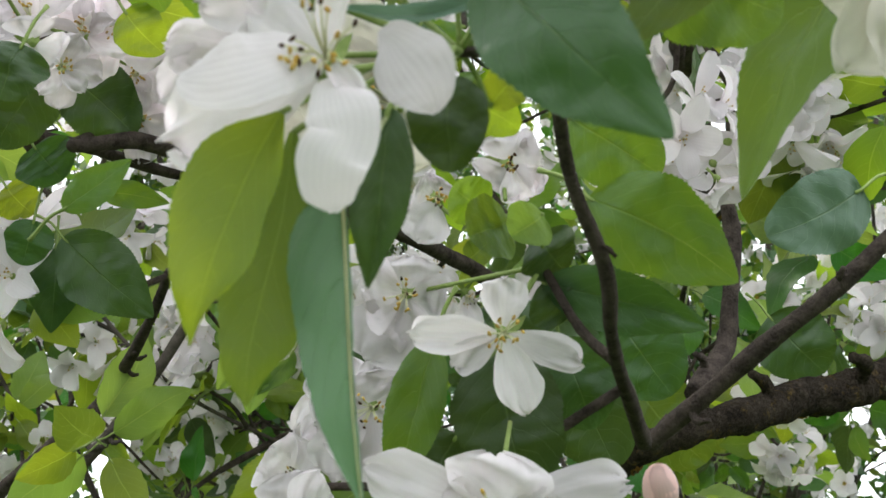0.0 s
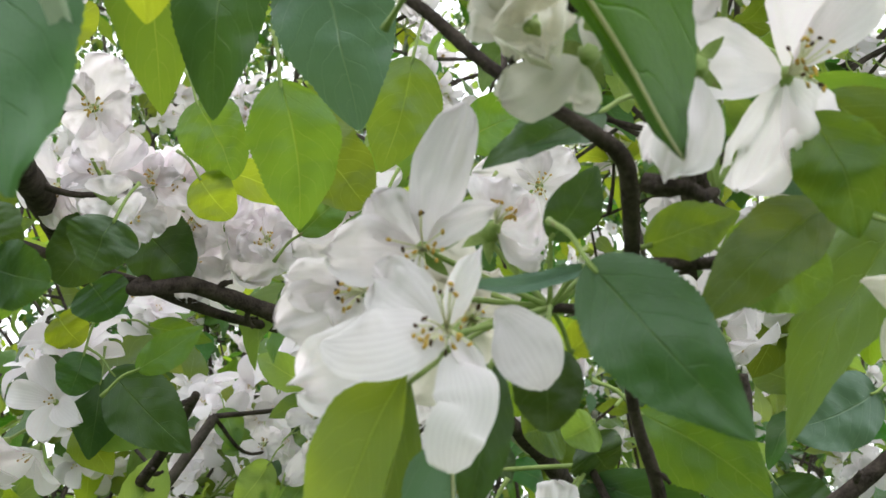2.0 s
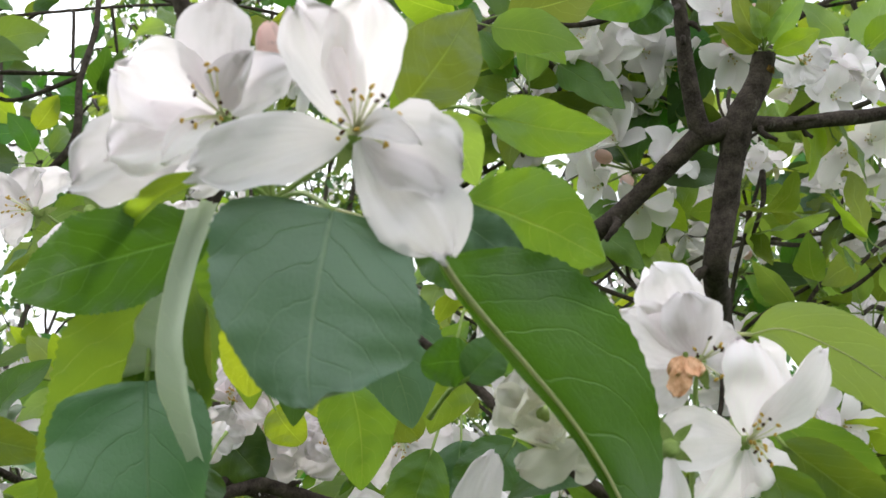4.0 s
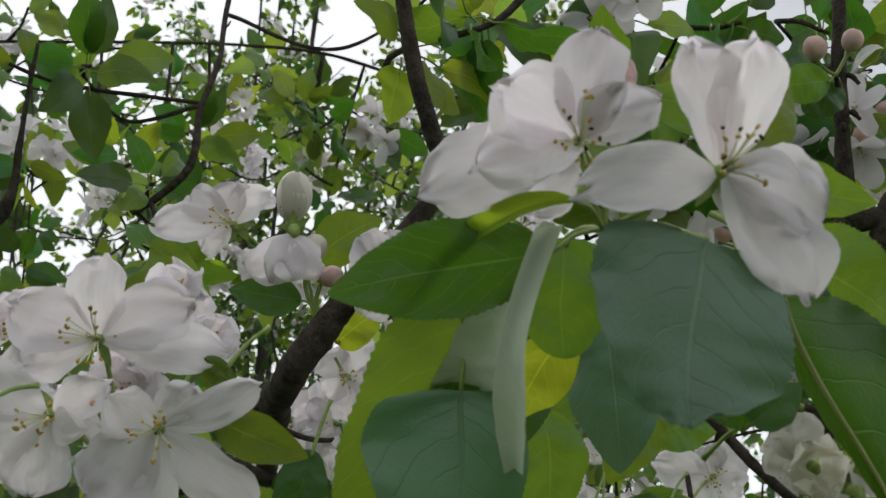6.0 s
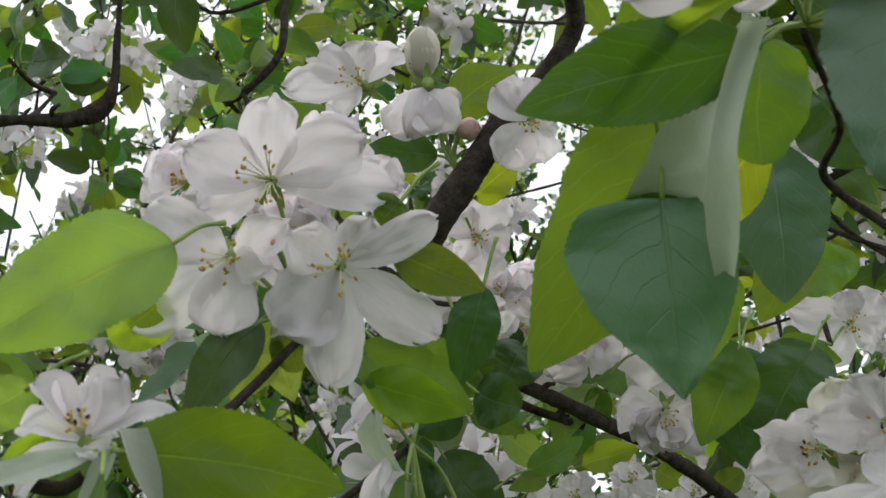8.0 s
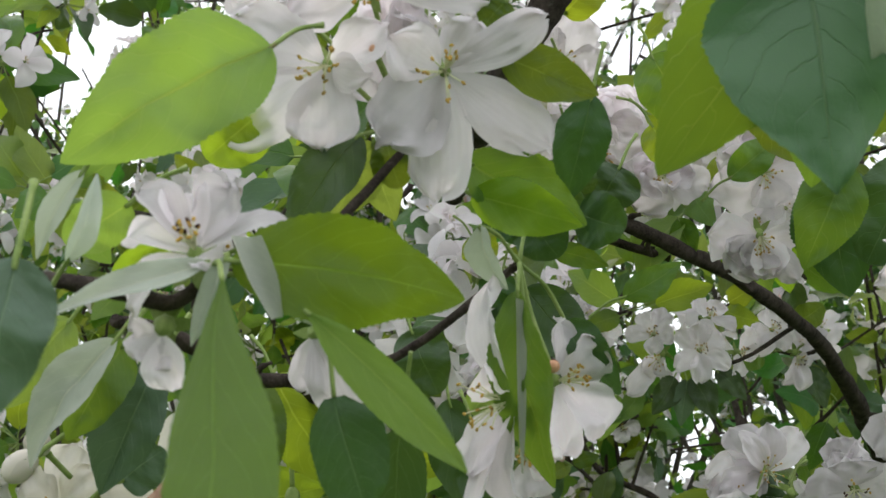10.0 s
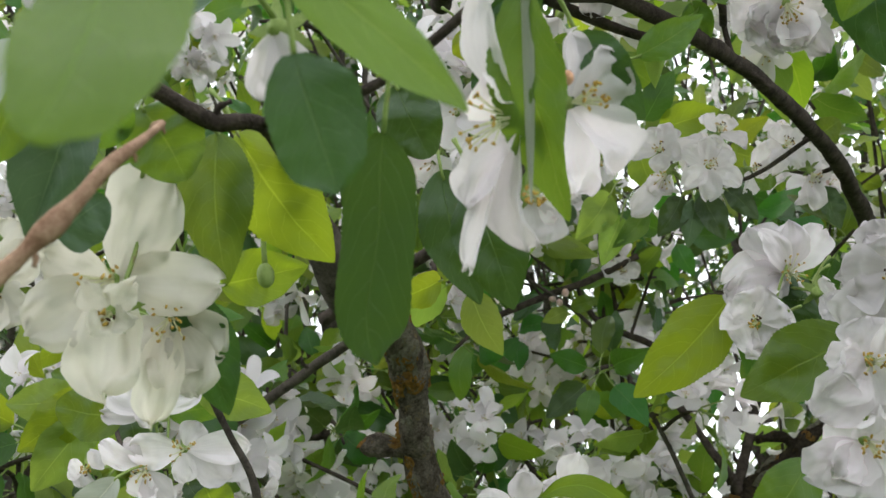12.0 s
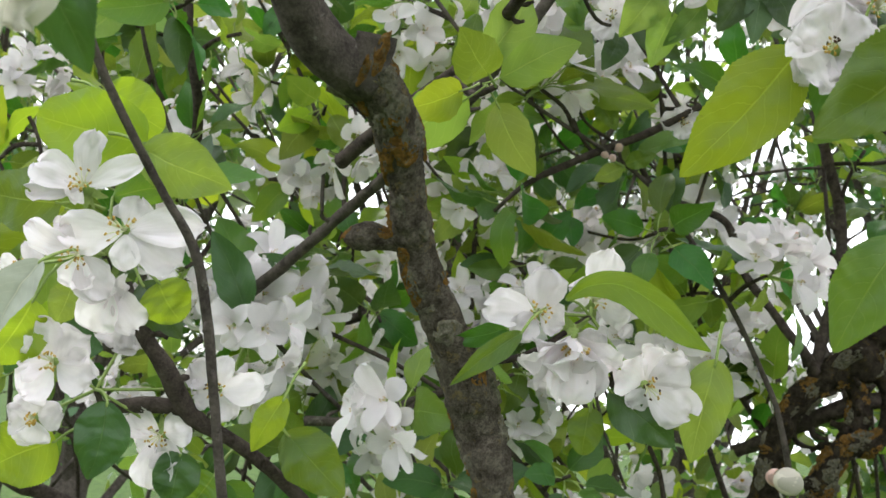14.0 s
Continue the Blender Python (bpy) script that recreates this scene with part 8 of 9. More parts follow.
def put_sprig(models, at, way, rng):
    m = rng.choice(models)
    turn = Vector(way).to_track_quat("Z", "Y").to_matrix().to_4x4() @ Matrix.Rotation(rng.uniform(0, 6.28), 4, "Z")
    pose_m = Matrix.Translation(Vector(at)) @ turn
    if m.name not in used:
        used.add(m.name)
        m.matrix_basis = pose_m
    else:
        copy_thing(m, pose_m)


BOUGHS = []
for rows, label in (
        ([(1.30, 1.75, -0.05, 0.085), (1.22, 1.68, 0.6, 0.07), (1.05, 1.57, 1.2, 0.055), (0.75, 1.45, 1.48, 0.036), (0.35, 1.30, 1.55, 0.024), (-0.1, 1.2, 1.56, 0.016)], "leaning grey apple trunk that ends in a limb"),
        ([(1.05, 1.57, 1.2, 0.045), (1.05, 1.28, 1.64, 0.034), (0.98, 1.03, 2.07, 0.024), (0.85, 0.88, 2.5, 0.016), (0.6, 0.78, 2.9, 0.010)], "grey apple limb rising at the side"),
        ([(1.22, 1.68, 0.6, 0.05), (0.6, 1.8, 1.2, 0.036), (0.0, 1.75, 1.46, 0.028), (-0.6, 1.65, 1.54, 0.02), (-1.1, 1.45, 1.56, 0.012)], "long low apple limb under the leaves")):
    branch("apple_limb", rows, BARK_GREY, label, 0.12, 6, 5)
    BOUGHS.append(BRANCHES[-1])
BOUGH_POINTS = np.vstack(BOUGHS)

def bend(a, b, rng):
    """A place about halfway from a to b, pushed aside as a crooked branch goes."""
    return (a + b) / 2 + np.array((rng.gauss(0, 1), rng.gauss(0, 1), rng.gauss(0, 1))) * 0.07 * np.linalg.norm(b - a)


rng = random.Random(77)
goals = []
for k in range(12):
    goals.append((rng.uniform(-22, 46), rng.uniform(-15, 18), rng.uniform(0.95, 1.4)))
for k in range(14):
    goals.append((rng.uniform(-26, 48), rng.uniform(-15, 24), rng.uniform(1.4, 2.1)))
for k in range(8):
    goals.append((rng.uniform(-24, 4), rng.uniform(18, 36), rng.uniform(0.9, 1.5)))
for k in range(11):
    goals.append((11 + 3.1 * k, 15 + (k * 7) % 16, 1.35 + 0.06 * ((k * 5) % 11)))
for turn, up, r in goals:
    goal = spot(turn, up, r)
    d = np.linalg.norm(BOUGH_POINTS - goal, axis=1)
    near = np.argsort(d)[rng.randrange(0, 25)]
    foot = BOUGH_POINTS[near]
    span = np.linalg.norm(goal - foot)
    mid = (foot + goal) / 2 + np.array((rng.uniform(-0.15, 0.15), rng.uniform(0, 0.2), rng.uniform(-0.12, 0.08))) * min(1, span)
    past = goal + unit(goal - mid) * 0.12 + np.array((rng.uniform(-0.08, 0.08), rng.uniform(-0.02, 0.06), rng.uniform(-0.02, 0.10)))
    thick = 0.0024 + 0.0012 * min(1, span)
    branch("apple_branch", [(*foot, thick), (*bend(foot, mid, rng), thick * 0.85), (*mid, thick * 0.75), (*bend(mid, goal, rng), thick * 0.62), (*goal, thick * 0.5), (*past, 0.0018)], BARK if rng.random() < 0.6 else BARK_GREY, "thin apple branch among leaves and blossom", 0.14, 0, 2)
    line = BRANCHES[-1]
    for q in range(5):
        i = int(len(line) * (1 - 0.62 * (q + rng.uniform(0, 0.6)) / 5)) - 1
        p = line[max(1, min(i, len(line) - 1))]
        if np.linalg.norm(p - HOME) < 0.85 or in_gap(p):
            continue
        way = unit((rng.uniform(-1, 1), rng.uniform(-1, 0.4), rng.uniform(-0.5, 1.0)))
        put_sprig(MODELS if rng.random() < 0.52 else TWIGS, p, way, rng)


def hung(models, at, way, rng):
    """A sprig in its place, with a thin side twig back to the nearest branch; none in the openings."""
    if in_gap(at):
        return
    put_sprig(models, at, way, rng)
    p = np.asarray(at, float)
    best, spot_on = min(0.42, 0.26 * np.linalg.norm(p - HOME)), None
    for pts in BRANCHES[:REACHED]:
        d = np.linalg.norm(pts - p, axis=1)
        i = int(d.argmin())
        if d[i] < best and np.linalg.norm(pts[i] - HOME) > np.linalg.norm(p - HOME) - 0.12:
            best, spot_on = d[i], pts[i]
    if spot_on is not None and best > 0.01:
        mid = (p + spot_on) / 2 + np.array((rng.uniform(-0.2, 0.2), rng.uniform(0, 0.2), rng.uniform(-0.25, 0.1))) * best
        branch("side_twig", [(*spot_on, 0.0021), (*mid, 0.0017), (*p, 0.0014)], BARK, "thin dark side twig of the apple tree", 0.14, 0, 0, "twig")


REACHED = len(BRANCHES)
hung(MODELS[2:3], (-0.227, 1.078, 2.073), (0.49, -0.87, 0.03), rng)
hung(MODELS[2:3], (-0.186, 1.191, 2.062), (0.49, -0.87, 0.03), rng)
hung(MODELS[2:3], (-0.106, 1.068, 2.121), (-0.19, -0.97, 0.14), rng)
hung(MODELS[2:3], (-0.061, 1.078, 2.146), (-0.19, -0.97, 0.14), rng)
hung(TWIGS[2:3], (-0.353, 0.607, 2.283), (-0.26, -0.95, -0.18), rng)
hung(TWIGS[2:3], (-0.283, 0.746, 2.378), (0.56, -0.82, -0.05), rng)
hung(TWIGS[2:3], (0.153, 0.602, 2.481), (0.76, -0.44, -0.47), rng)
hung(TWIGS[4:5], (0.194, 0.690, 2.548), (-0.45, -0.57, -0.69), rng)
hung(TWIGS[2:3], (0.227, 0.646, 2.534), (0.76, -0.44, -0.47), rng)
hung(TWIGS[2:3], (0.245, 0.629, 2.469), (0.76, -0.44, -0.47), rng)
hung(TWIGS[4:5], (0.289, 0.695, 2.573), (-0.45, -0.57, -0.69), rng)
inner = random.Random(9)
BENDS = [p for pts in BRANCHES[:REACHED] for p in pts]
inner.shuffle(BENDS)
filled = []
for p in BENDS:
    d = p - HOME
    r = np.linalg.norm(d)
    a, e = math.degrees(math.atan2(-d[0], d[1])), math.degrees(math.asin(d[2] / r)) - 7
    if 0.98 < r < 1.7 and -7 < a < 34 and -11 < e < 11 and not (a < 5 and e < 1) and not in_gap(p) and all(np.linalg.norm(p - q) > 0.055 for q in filled):
        filled.append(p)
        put_sprig(TWIGS if len(filled) % 3 else MODELS[2:3], p, unit((inner.uniform(-1, 1), inner.uniform(-1, 0.1), inner.uniform(-0.9, 0.5))), inner)
    if len(filled) > 34:
        break
hung(MODELS[0:1], (-0.144, 1.410, 1.982), (0.30, -0.80, 0.30), rng)
hung(MODELS[1:2], (-0.110, 1.440, 1.979), (-0.30, -0.80, 0.30), rng)
hung(MODELS[2:3], (-0.069, 1.430, 1.982), (0.30, -0.80, 0.30), rng)
hung(MODELS[3:4], (-0.371, 1.138, 1.996), (-0.30, -0.80, 0.30), rng)
hung(MODELS[4:5], (-0.341, 1.243, 2.039), (0.30, -0.80, 0.30), rng)
hung(MODELS[5:6], (-0.413, 1.266, 1.797), (-0.30, -0.80, 0.30), rng)
hung(MODELS[6:7], (-0.361, 1.325, 1.837), (0.30, -0.80, 0.30), rng)
side = random.Random(5)
for k in range(22):
    p = spot(side.uniform(20, 46), side.uniform(10, 28), side.uniform(1.1, 1.75))
    if not in_gap(p):
        hung(TWIGS if k % 4 else MODELS, p, unit((side.uniform(-1, 1), -0.7, side.uniform(-0.8, 0.6))), side)
for k in range(9):
    p = spot(side.uniform(-9, 1), side.uniform(0, 9), side.uniform(1.35, 1.9))
    if not in_gap(p):
        hung(TWIGS, p, unit((side.uniform(-1, 1), -0.7, side.uniform(-0.8, 0.6))), side)
for k in range(11):
    p = spot(side.uniform(-16, 8), side.uniform(30, 43), side.uniform(0.8, 1.4))
    hung(TWIGS if k % 4 else MODELS, p, unit((side.uniform(-1, 1), -0.7, side.uniform(-0.8, 0.6))), side)
for k in range(10):
    p = spot(side.uniform(-20, -6), side.uniform(22, 34), side.uniform(0.9, 1.5))
    hung(TWIGS if k % 4 else MODELS, p, unit((side.uniform(-1, 1), -0.7, side.uniform(-0.8, 0.6))), side)
hung(TWIGS, (-0.708, 1.427, 3.055), (0.89, -0.45, 0.02), rng)
hung(TWIGS, (-0.757, 1.286, 2.819), (0.95, -0.24, 0.20), rng)
hung(MODELS, (-0.529, 1.177, 2.602), (-0.40, -0.85, 0.34), rng)
hung(MODELS, (-0.573, 1.377, 2.994), (0.54, -0.05, -0.84), rng)
hung(TWIGS, (-0.330, 0.659, 2.443), (0.33, -0.90, -0.28), rng)
hung(TWIGS, (-0.762, 1.390, 2.574), (0.33, -0.89, -0.33), rng)
hung(TWIGS, (-0.304, 1.156, 2.778), (-0.94, -0.21, -0.26), rng)
hung(MODELS, (-0.991, 1.501, 3.045), (-0.10, -0.21, -0.97), rng)
hung(MODELS, (-0.506, 1.130, 2.308), (0.36, -0.82, -0.44), rng)
hung(TWIGS, (-0.718, 1.193, 2.837), (0.61, -0.67, -0.42), rng)
hung(TWIGS, (-0.445, 0.601, 2.451), (0.89, 0.01, -0.45), rng)
hung(TWIGS, (-0.804, 1.180, 2.668), (0.89, -0.45, -0.03), rng)
hung(TWIGS, (-0.718, 1.186, 2.542), (-0.41, 0.57, 0.71), rng)
hung(TWIGS, (-0.912, 1.259, 2.616), (0.94, -0.04, -0.35), rng)
hung(TWIGS, (-0.667, 1.520, 3.006), (0.09, -0.84, -0.54), rng)
hung(TWIGS, (-0.203, 0.699, 2.286), (-0.31, -0.94, -0.13), rng)
hung(TWIGS, (-0.683, 1.161, 2.933), (-0.48, -0.45, -0.75), rng)
hung(TWIGS, (-0.949, 1.270, 2.870), (0.50, -0.32, -0.81), rng)
hung(TWIGS, (-0.321, 1.361, 2.774), (-0.07, -0.99, -0.07), rng)
hung(TWIGS, (0.063, 0.425, 2.332), (-0.48, 0.08, -0.87), rng)
hung(TWIGS, (-0.027, 0.668, 2.602), (0.42, -0.12, -0.90), rng)
hung(TWIGS, (-0.017, 0.468, 2.305), (0.54, -0.78, -0.31), rng)
hung(TWIGS, (-0.944, 1.552, 2.828), (-0.20, -0.89, -0.41), rng)
hung(TWIGS, (-0.410, 1.137, 2.851), (0.67, -0.74, -0.05), rng)
hung(TWIGS, (-0.369, 1.223, 2.905), (0.84, 0.03, -0.54), rng)
hung(MODELS, (-0.207, 1.218, 2.799), (-0.06, -1.00, -0.05), rng)
hung(MODELS, (-0.694, 1.413, 2.413), (-0.41, -0.73, 0.54), rng)
hung(MODELS, (-0.725, 1.457, 2.830), (0.55, -0.82, 0.16), rng)
hung(TWIGS, (-0.256, 1.136, 2.678), (-0.38, -0.90, -0.19), rng)
hung(TWIGS, (-0.881, 1.345, 2.938), (0.77, -0.62, 0.15), rng)
hung(TWIGS, (-0.354, 0.913, 2.582), (0.34, -0.80, -0.49), rng)
hung(TWIGS, (-0.290, 1.090, 2.763), (-0.16, -0.84, -0.52), rng)
hung(TWIGS, (-0.270, 1.165, 2.815), (0.53, 0.09, -0.84), rng)
hung(TWIGS, (-0.184, 1.490, 3.236), (-0.83, 0.14, -0.54), rng)
hung(TWIGS, (-0.906, 1.571, 2.810), (0.25, -0.96, -0.11), rng)
hung(TWIGS, (-0.765, 1.618, 2.968), (0.71, -0.63, -0.32), rng)
hung(TWIGS, (-0.242, 1.067, 2.754), (-0.43, -0.02, -0.90), rng)
hung(MODELS, (-0.340, 1.167, 2.089), (0.47, -0.39, -0.79), rng)
hung(MODELS, (-0.354, 1.237, 2.165), (0.99, -0.12, 0.05), rng)
hung(MODELS, (-0.114, 1.343, 2.207), (0.37, -0.92, -0.15), rng)
hung(MODELS, (-0.101, 1.311, 2.177), (-0.63, -0.47, -0.62), rng)
hung(MODELS, (-0.270, 1.393, 2.112), (0.40, -0.09, 0.91), rng)
hung(MODELS, (-0.486, 1.314, 2.036), (0.79, -0.61, -0.03), rng)
hung(MODELS, (-0.554, 1.464, 1.896), (0.66, -0.73, -0.16), rng)
hung(MODELS, (-0.445, 1.510, 1.842), (0.13, -0.99, -0.03), rng)
hung(MODELS, (-0.260, 1.634, 2.097), (0.98, -0.13, 0.13), rng)
hung(MODELS, (-0.105, 1.722, 2.062), (0.08, -0.90, -0.42), rng)
hung(MODELS, (-0.182, 1.745, 1.998), (-0.30, -0.63, 0.72), rng)
hung(MODELS, (-0.010, 1.743, 1.935), (-0.26, -0.71, 0.66), rng)
hung(MODELS, (0.072, 1.701, 2.038), (0.40, -0.81, 0.42), rng)
hung(MODELS, (-0.264, 1.421, 2.253), (0.03, -0.76, -0.65), rng)
hung(MODELS, (-0.681, 1.368, 2.181), (0.79, -0.55, 0.26), rng)
hung(MODELS, (-0.723, 1.116, 2.065), (0.86, 0.13, 0.50), rng)
hung(MODELS, (-0.491, 1.112, 2.016), (0.37, -0.93, 0.01), rng)
hung(MODELS, (-0.013, 1.438, 2.139), (-0.46, -0.87, -0.20), rng)
hung(MODELS, (-0.298, 1.723, 2.047), (0.69, -0.62, 0.37), rng)
hung(MODELS, (-0.345, 1.397, 1.724), (0.08, -0.78, 0.62), rng)
hung(MODELS, (-0.574, 1.442, 1.947), (0.63, -0.70, 0.33), rng)
hung(MODELS, (-0.404, 1.494, 1.843), (0.70, -0.43, 0.57), rng)
hung(MODELS, (-0.040, 1.151, 2.169), (0.70, -0.70, -0.13), rng)
hung(MODELS, (-0.289, 1.774, 1.962), (-0.42, -0.43, 0.80), rng)
hung(MODELS, (-0.662, 1.539, 2.063), (0.58, -0.71, 0.40), rng)
hung(MODELS, (-0.328, 1.437, 2.062), (0.42, -0.89, 0.21), rng)
hung(MODELS, (-0.175, 1.243, 1.793), (0.47, -0.88, 0.06), rng)
hung(MODELS, (0.024, 1.358, 1.845), (0.39, -0.80, 0.46), rng)
hung(TWIGS, (-0.360, 1.144, 2.071), (0.40, -0.87, -0.29), rng)
hung(TWIGS, (-0.258, 1.350, 2.266), (0.18, -0.72, -0.67), rng)
hung(TWIGS, (-0.255, 1.388, 2.027), (0.51, -0.64, -0.58), rng)
hung(TWIGS, (-0.090, 1.354, 2.154), (0.06, -0.88, -0.47), rng)
hung(TWIGS, (0.033, 1.519, 2.181), (-0.39, -0.84, -0.37), rng)
hung(TWIGS, (-0.264, 1.278, 1.825), (-0.12, -0.99, 0.05), rng)
hung(TWIGS, (-0.477, 1.311, 2.143), (0.32, -0.95, 0.02), rng)
hung(TWIGS, (0.100, 1.343, 1.881), (-0.57, -0.35, -0.74), rng)
hung(TWIGS, (-0.454, 1.416, 1.977), (0.18, -0.98, -0.08), rng)
hung(TWIGS, (-0.114, 1.230, 2.200), (-0.70, -0.49, -0.53), rng)
hung(TWIGS, (-0.117, 1.498, 1.936), (-0.57, -0.69, -0.45), rng)
hung(TWIGS, (-0.188, 1.307, 1.806), (0.24, -0.95, 0.20), rng)
hung(TWIGS, (-0.669, 1.213, 2.180), (0.97, -0.16, -0.17), rng)
hung(TWIGS, (-0.335, 1.120, 1.732), (0.81, -0.58, 0.04), rng)
hung(TWIGS, (-0.170, 1.165, 1.715), (-0.38, -0.86, 0.35), rng)
hung(TWIGS, (-0.162, 1.288, 1.745), (0.93, -0.15, 0.33), rng)
hung(TWIGS, (0.022, 1.524, 1.995), (-0.27, -0.39, -0.88), rng)
hung(TWIGS, (0.174, 1.470, 2.223), (-0.67, -0.75, 0.01), rng)
hung(TWIGS, (0.235, 1.643, 2.092), (-0.62, -0.64, 0.44), rng)
hung(TWIGS, (-0.131, 1.581, 1.993), (-0.05, -0.95, -0.31), rng)
hung(TWIGS, (-0.480, 1.277, 1.836), (0.74, -0.61, -0.29), rng)
hung(TWIGS, (-0.274, 1.381, 1.875), (0.96, -0.21, 0.21), rng)
hung(MODELS, (0.110, 1.148, 2.221), (-0.91, -0.21, -0.35), rng)
hung(MODELS, (0.161, 1.277, 2.211), (-0.16, -0.91, 0.39), rng)
hung(MODELS, (-0.109, 1.308, 2.160), (0.09, -0.99, -0.09), rng)
hung(MODELS, (-0.134, 1.668, 2.016), (-0.56, -0.83, -0.02), rng)
hung(MODELS, (-0.079, 1.741, 1.986), (-0.34, -0.64, 0.69), rng)
hung(MODELS, (0.010, 1.453, 2.167), (-0.63, -0.72, -0.30), rng)
hung(MODELS, (-0.248, 1.422, 2.037), (0.86, -0.42, -0.29), rng)
hung(MODELS, (0.188, 1.157, 2.131), (-0.29, -0.90, 0.34), rng)
hung(MODELS, (-0.391, 1.272, 2.000), (0.01, -1.00, 0.01), rng)
hung(MODELS, (-0.036, 1.235, 1.857), (0.33, -0.81, 0.48), rng)
hung(MODELS, (-0.385, 0.864, 1.892), (-0.32, -0.88, -0.35), rng)
hung(TWIGS, (0.012, 0.919, 2.127), (0.09, -0.94, -0.33), rng)
hung(TWIGS, (0.029, 1.209, 2.120), (0.08, -0.96, -0.25), rng)
hung(TWIGS, (0.131, 1.055, 2.243), (0.30, -0.64, -0.71), rng)
hung(TWIGS, (-0.122, 1.318, 2.001), (-0.22, -0.84, 0.49), rng)
hung(TWIGS, (-0.049, 1.408, 2.061), (0.56, -0.67, -0.50), rng)
hung(TWIGS, (-0.398, 0.798, 1.836), (0.71, -0.68, 0.19), rng)
hung(TWIGS, (-0.418, 0.792, 1.814), (0.82, -0.55, 0.15), rng)
hung(TWIGS, (-0.438, 1.342, 1.922), (0.69, -0.72, -0.03), rng)
hung(TWIGS, (-0.002, 1.523, 1.943), (0.39, -0.91, -0.11), rng)
hung(TWIGS, (0.175, 1.107, 2.077), (0.25, -0.94, 0.22), rng)
hung(TWIGS, (-0.142, 1.223, 1.858), (0.42, -0.90, -0.12), rng)
hung(TWIGS, (-0.297, 1.148, 1.899), (0.87, -0.25, -0.42), rng)
hung(TWIGS, (-0.199, 1.305, 2.076), (0.19, -0.98, -0.03), rng)
hung(TWIGS, (-0.008, 0.898, 2.185), (-0.13, -0.99, -0.07), rng)
hung(MODELS, (-0.247, 1.328, 2.111), (0.46, -0.86, -0.21), rng)
hung(MODELS, (-0.528, 1.737, 2.203), (0.91, -0.37, 0.20), rng)
hung(MODELS, (-0.345, 1.419, 2.046), (-0.45, -0.52, 0.73), rng)
hung(TWIGS, (-0.592, 1.639, 2.397), (0.83, -0.30, -0.47), rng)
hung(MODELS, (-0.255, 1.058, 2.124), (0.60, -0.80, 0.07), rng)
hung(MODELS, (0.240, 0.725, 2.146), (0.60, -0.47, -0.65), rng)
hung(MODELS, (0.380, 0.784, 2.178), (-0.61, -0.18, -0.77), rng)
hung(MODELS, (0.416, 1.429, 2.074), (0.02, -0.92, -0.38), rng)
hung(MODELS, (0.382, 1.162, 2.095), (0.02, -0.95, -0.32), rng)
hung(MODELS, (-0.216, 1.096, 2.251), (0.10, -0.89, -0.44), rng)
hung(MODELS, (-0.120, 1.182, 2.124), (0.52, -0.63, 0.58), rng)
hung(MODELS, (0.116, 0.828, 2.196), (-0.40, -0.82, -0.42), rng)
hung(MODELS, (0.507, 1.273, 2.123), (-0.07, -0.86, 0.50), rng)
hung(MODELS, (-0.252, 1.599, 2.055), (0.05, -0.98, 0.18), rng)
hung(MODELS, (-0.528, 1.687, 2.065), (-0.26, -0.96, 0.08), rng)
hung(MODELS, (-0.225, 1.165, 2.167), (0.80, -0.60, 0.05), rng)
hung(TWIGS, (-0.151, 1.347, 2.097), (-0.14, -0.91, -0.38), rng)
hung(TWIGS, (-0.248, 1.119, 2.141), (0.62, -0.64, -0.44), rng)
hung(TWIGS, (-0.262, 1.403, 2.343), (-0.06, -0.99, 0.13), rng)
hung(TWIGS, (0.395, 0.868, 2.103), (-0.81, -0.59, 0.08), rng)
hung(TWIGS, (0.470, 1.151, 2.074), (-0.73, -0.51, -0.46), rng)
hung(TWIGS, (-0.285, 1.454, 2.094), (-0.34, -0.85, -0.40), rng)
hung(TWIGS, (-0.325, 1.173, 2.126), (0.75, -0.63, -0.21), rng)
hung(TWIGS, (0.280, 0.915, 2.088), (0.22, -0.97, 0.11), rng)
hung(TWIGS, (-0.173, 1.255, 2.122), (-0.27, -0.90, 0.34), rng)
hung(TWIGS, (-0.434, 1.314, 2.084), (0.47, -0.82, -0.32), rng)
hung(TWIGS, (0.297, 1.004, 2.069), (0.67, -0.64, 0.37), rng)
hung(TWIGS, (0.415, 0.730, 2.161), (-0.75, -0.54, -0.38), rng)
hung(MODELS, (0.219, 0.697, 2.337), (-0.38, -0.91, -0.16), rng)
hung(MODELS, (0.221, 0.653, 2.432), (-0.20, -0.70, -0.68), rng)
hung(MODELS, (0.301, 0.686, 2.378), (0.61, -0.79, 0.04), rng)
hung(MODELS, (0.434, 0.781, 2.423), (-0.66, -0.41, -0.63), rng)
hung(MODELS, (0.269, 0.654, 2.401), (0.10, -0.98, -0.16), rng)
hung(TWIGS, (-0.393, 1.065, 2.639), (0.16, -0.83, -0.54), rng)
hung(MODELS, (-0.158, 1.240, 2.317), (-0.11, -0.96, 0.25), rng)
hung(MODELS, (-0.001, 0.714, 2.181), (0.22, -0.47, -0.85), rng)
hung(MODELS, (0.077, 0.778, 2.590), (0.20, -0.27, -0.94), rng)
hung(MODELS, (0.141, 0.812, 2.574), (-0.05, -0.63, -0.77), rng)
hung(MODELS, (-0.239, 1.424, 2.444), (-0.18, -0.96, -0.20), rng)
hung(MODELS, (0.066, 0.647, 2.189), (-0.01, -0.36, -0.93), rng)
hung(MODELS, (0.355, 0.781, 2.175), (-0.38, -0.84, -0.39), rng)
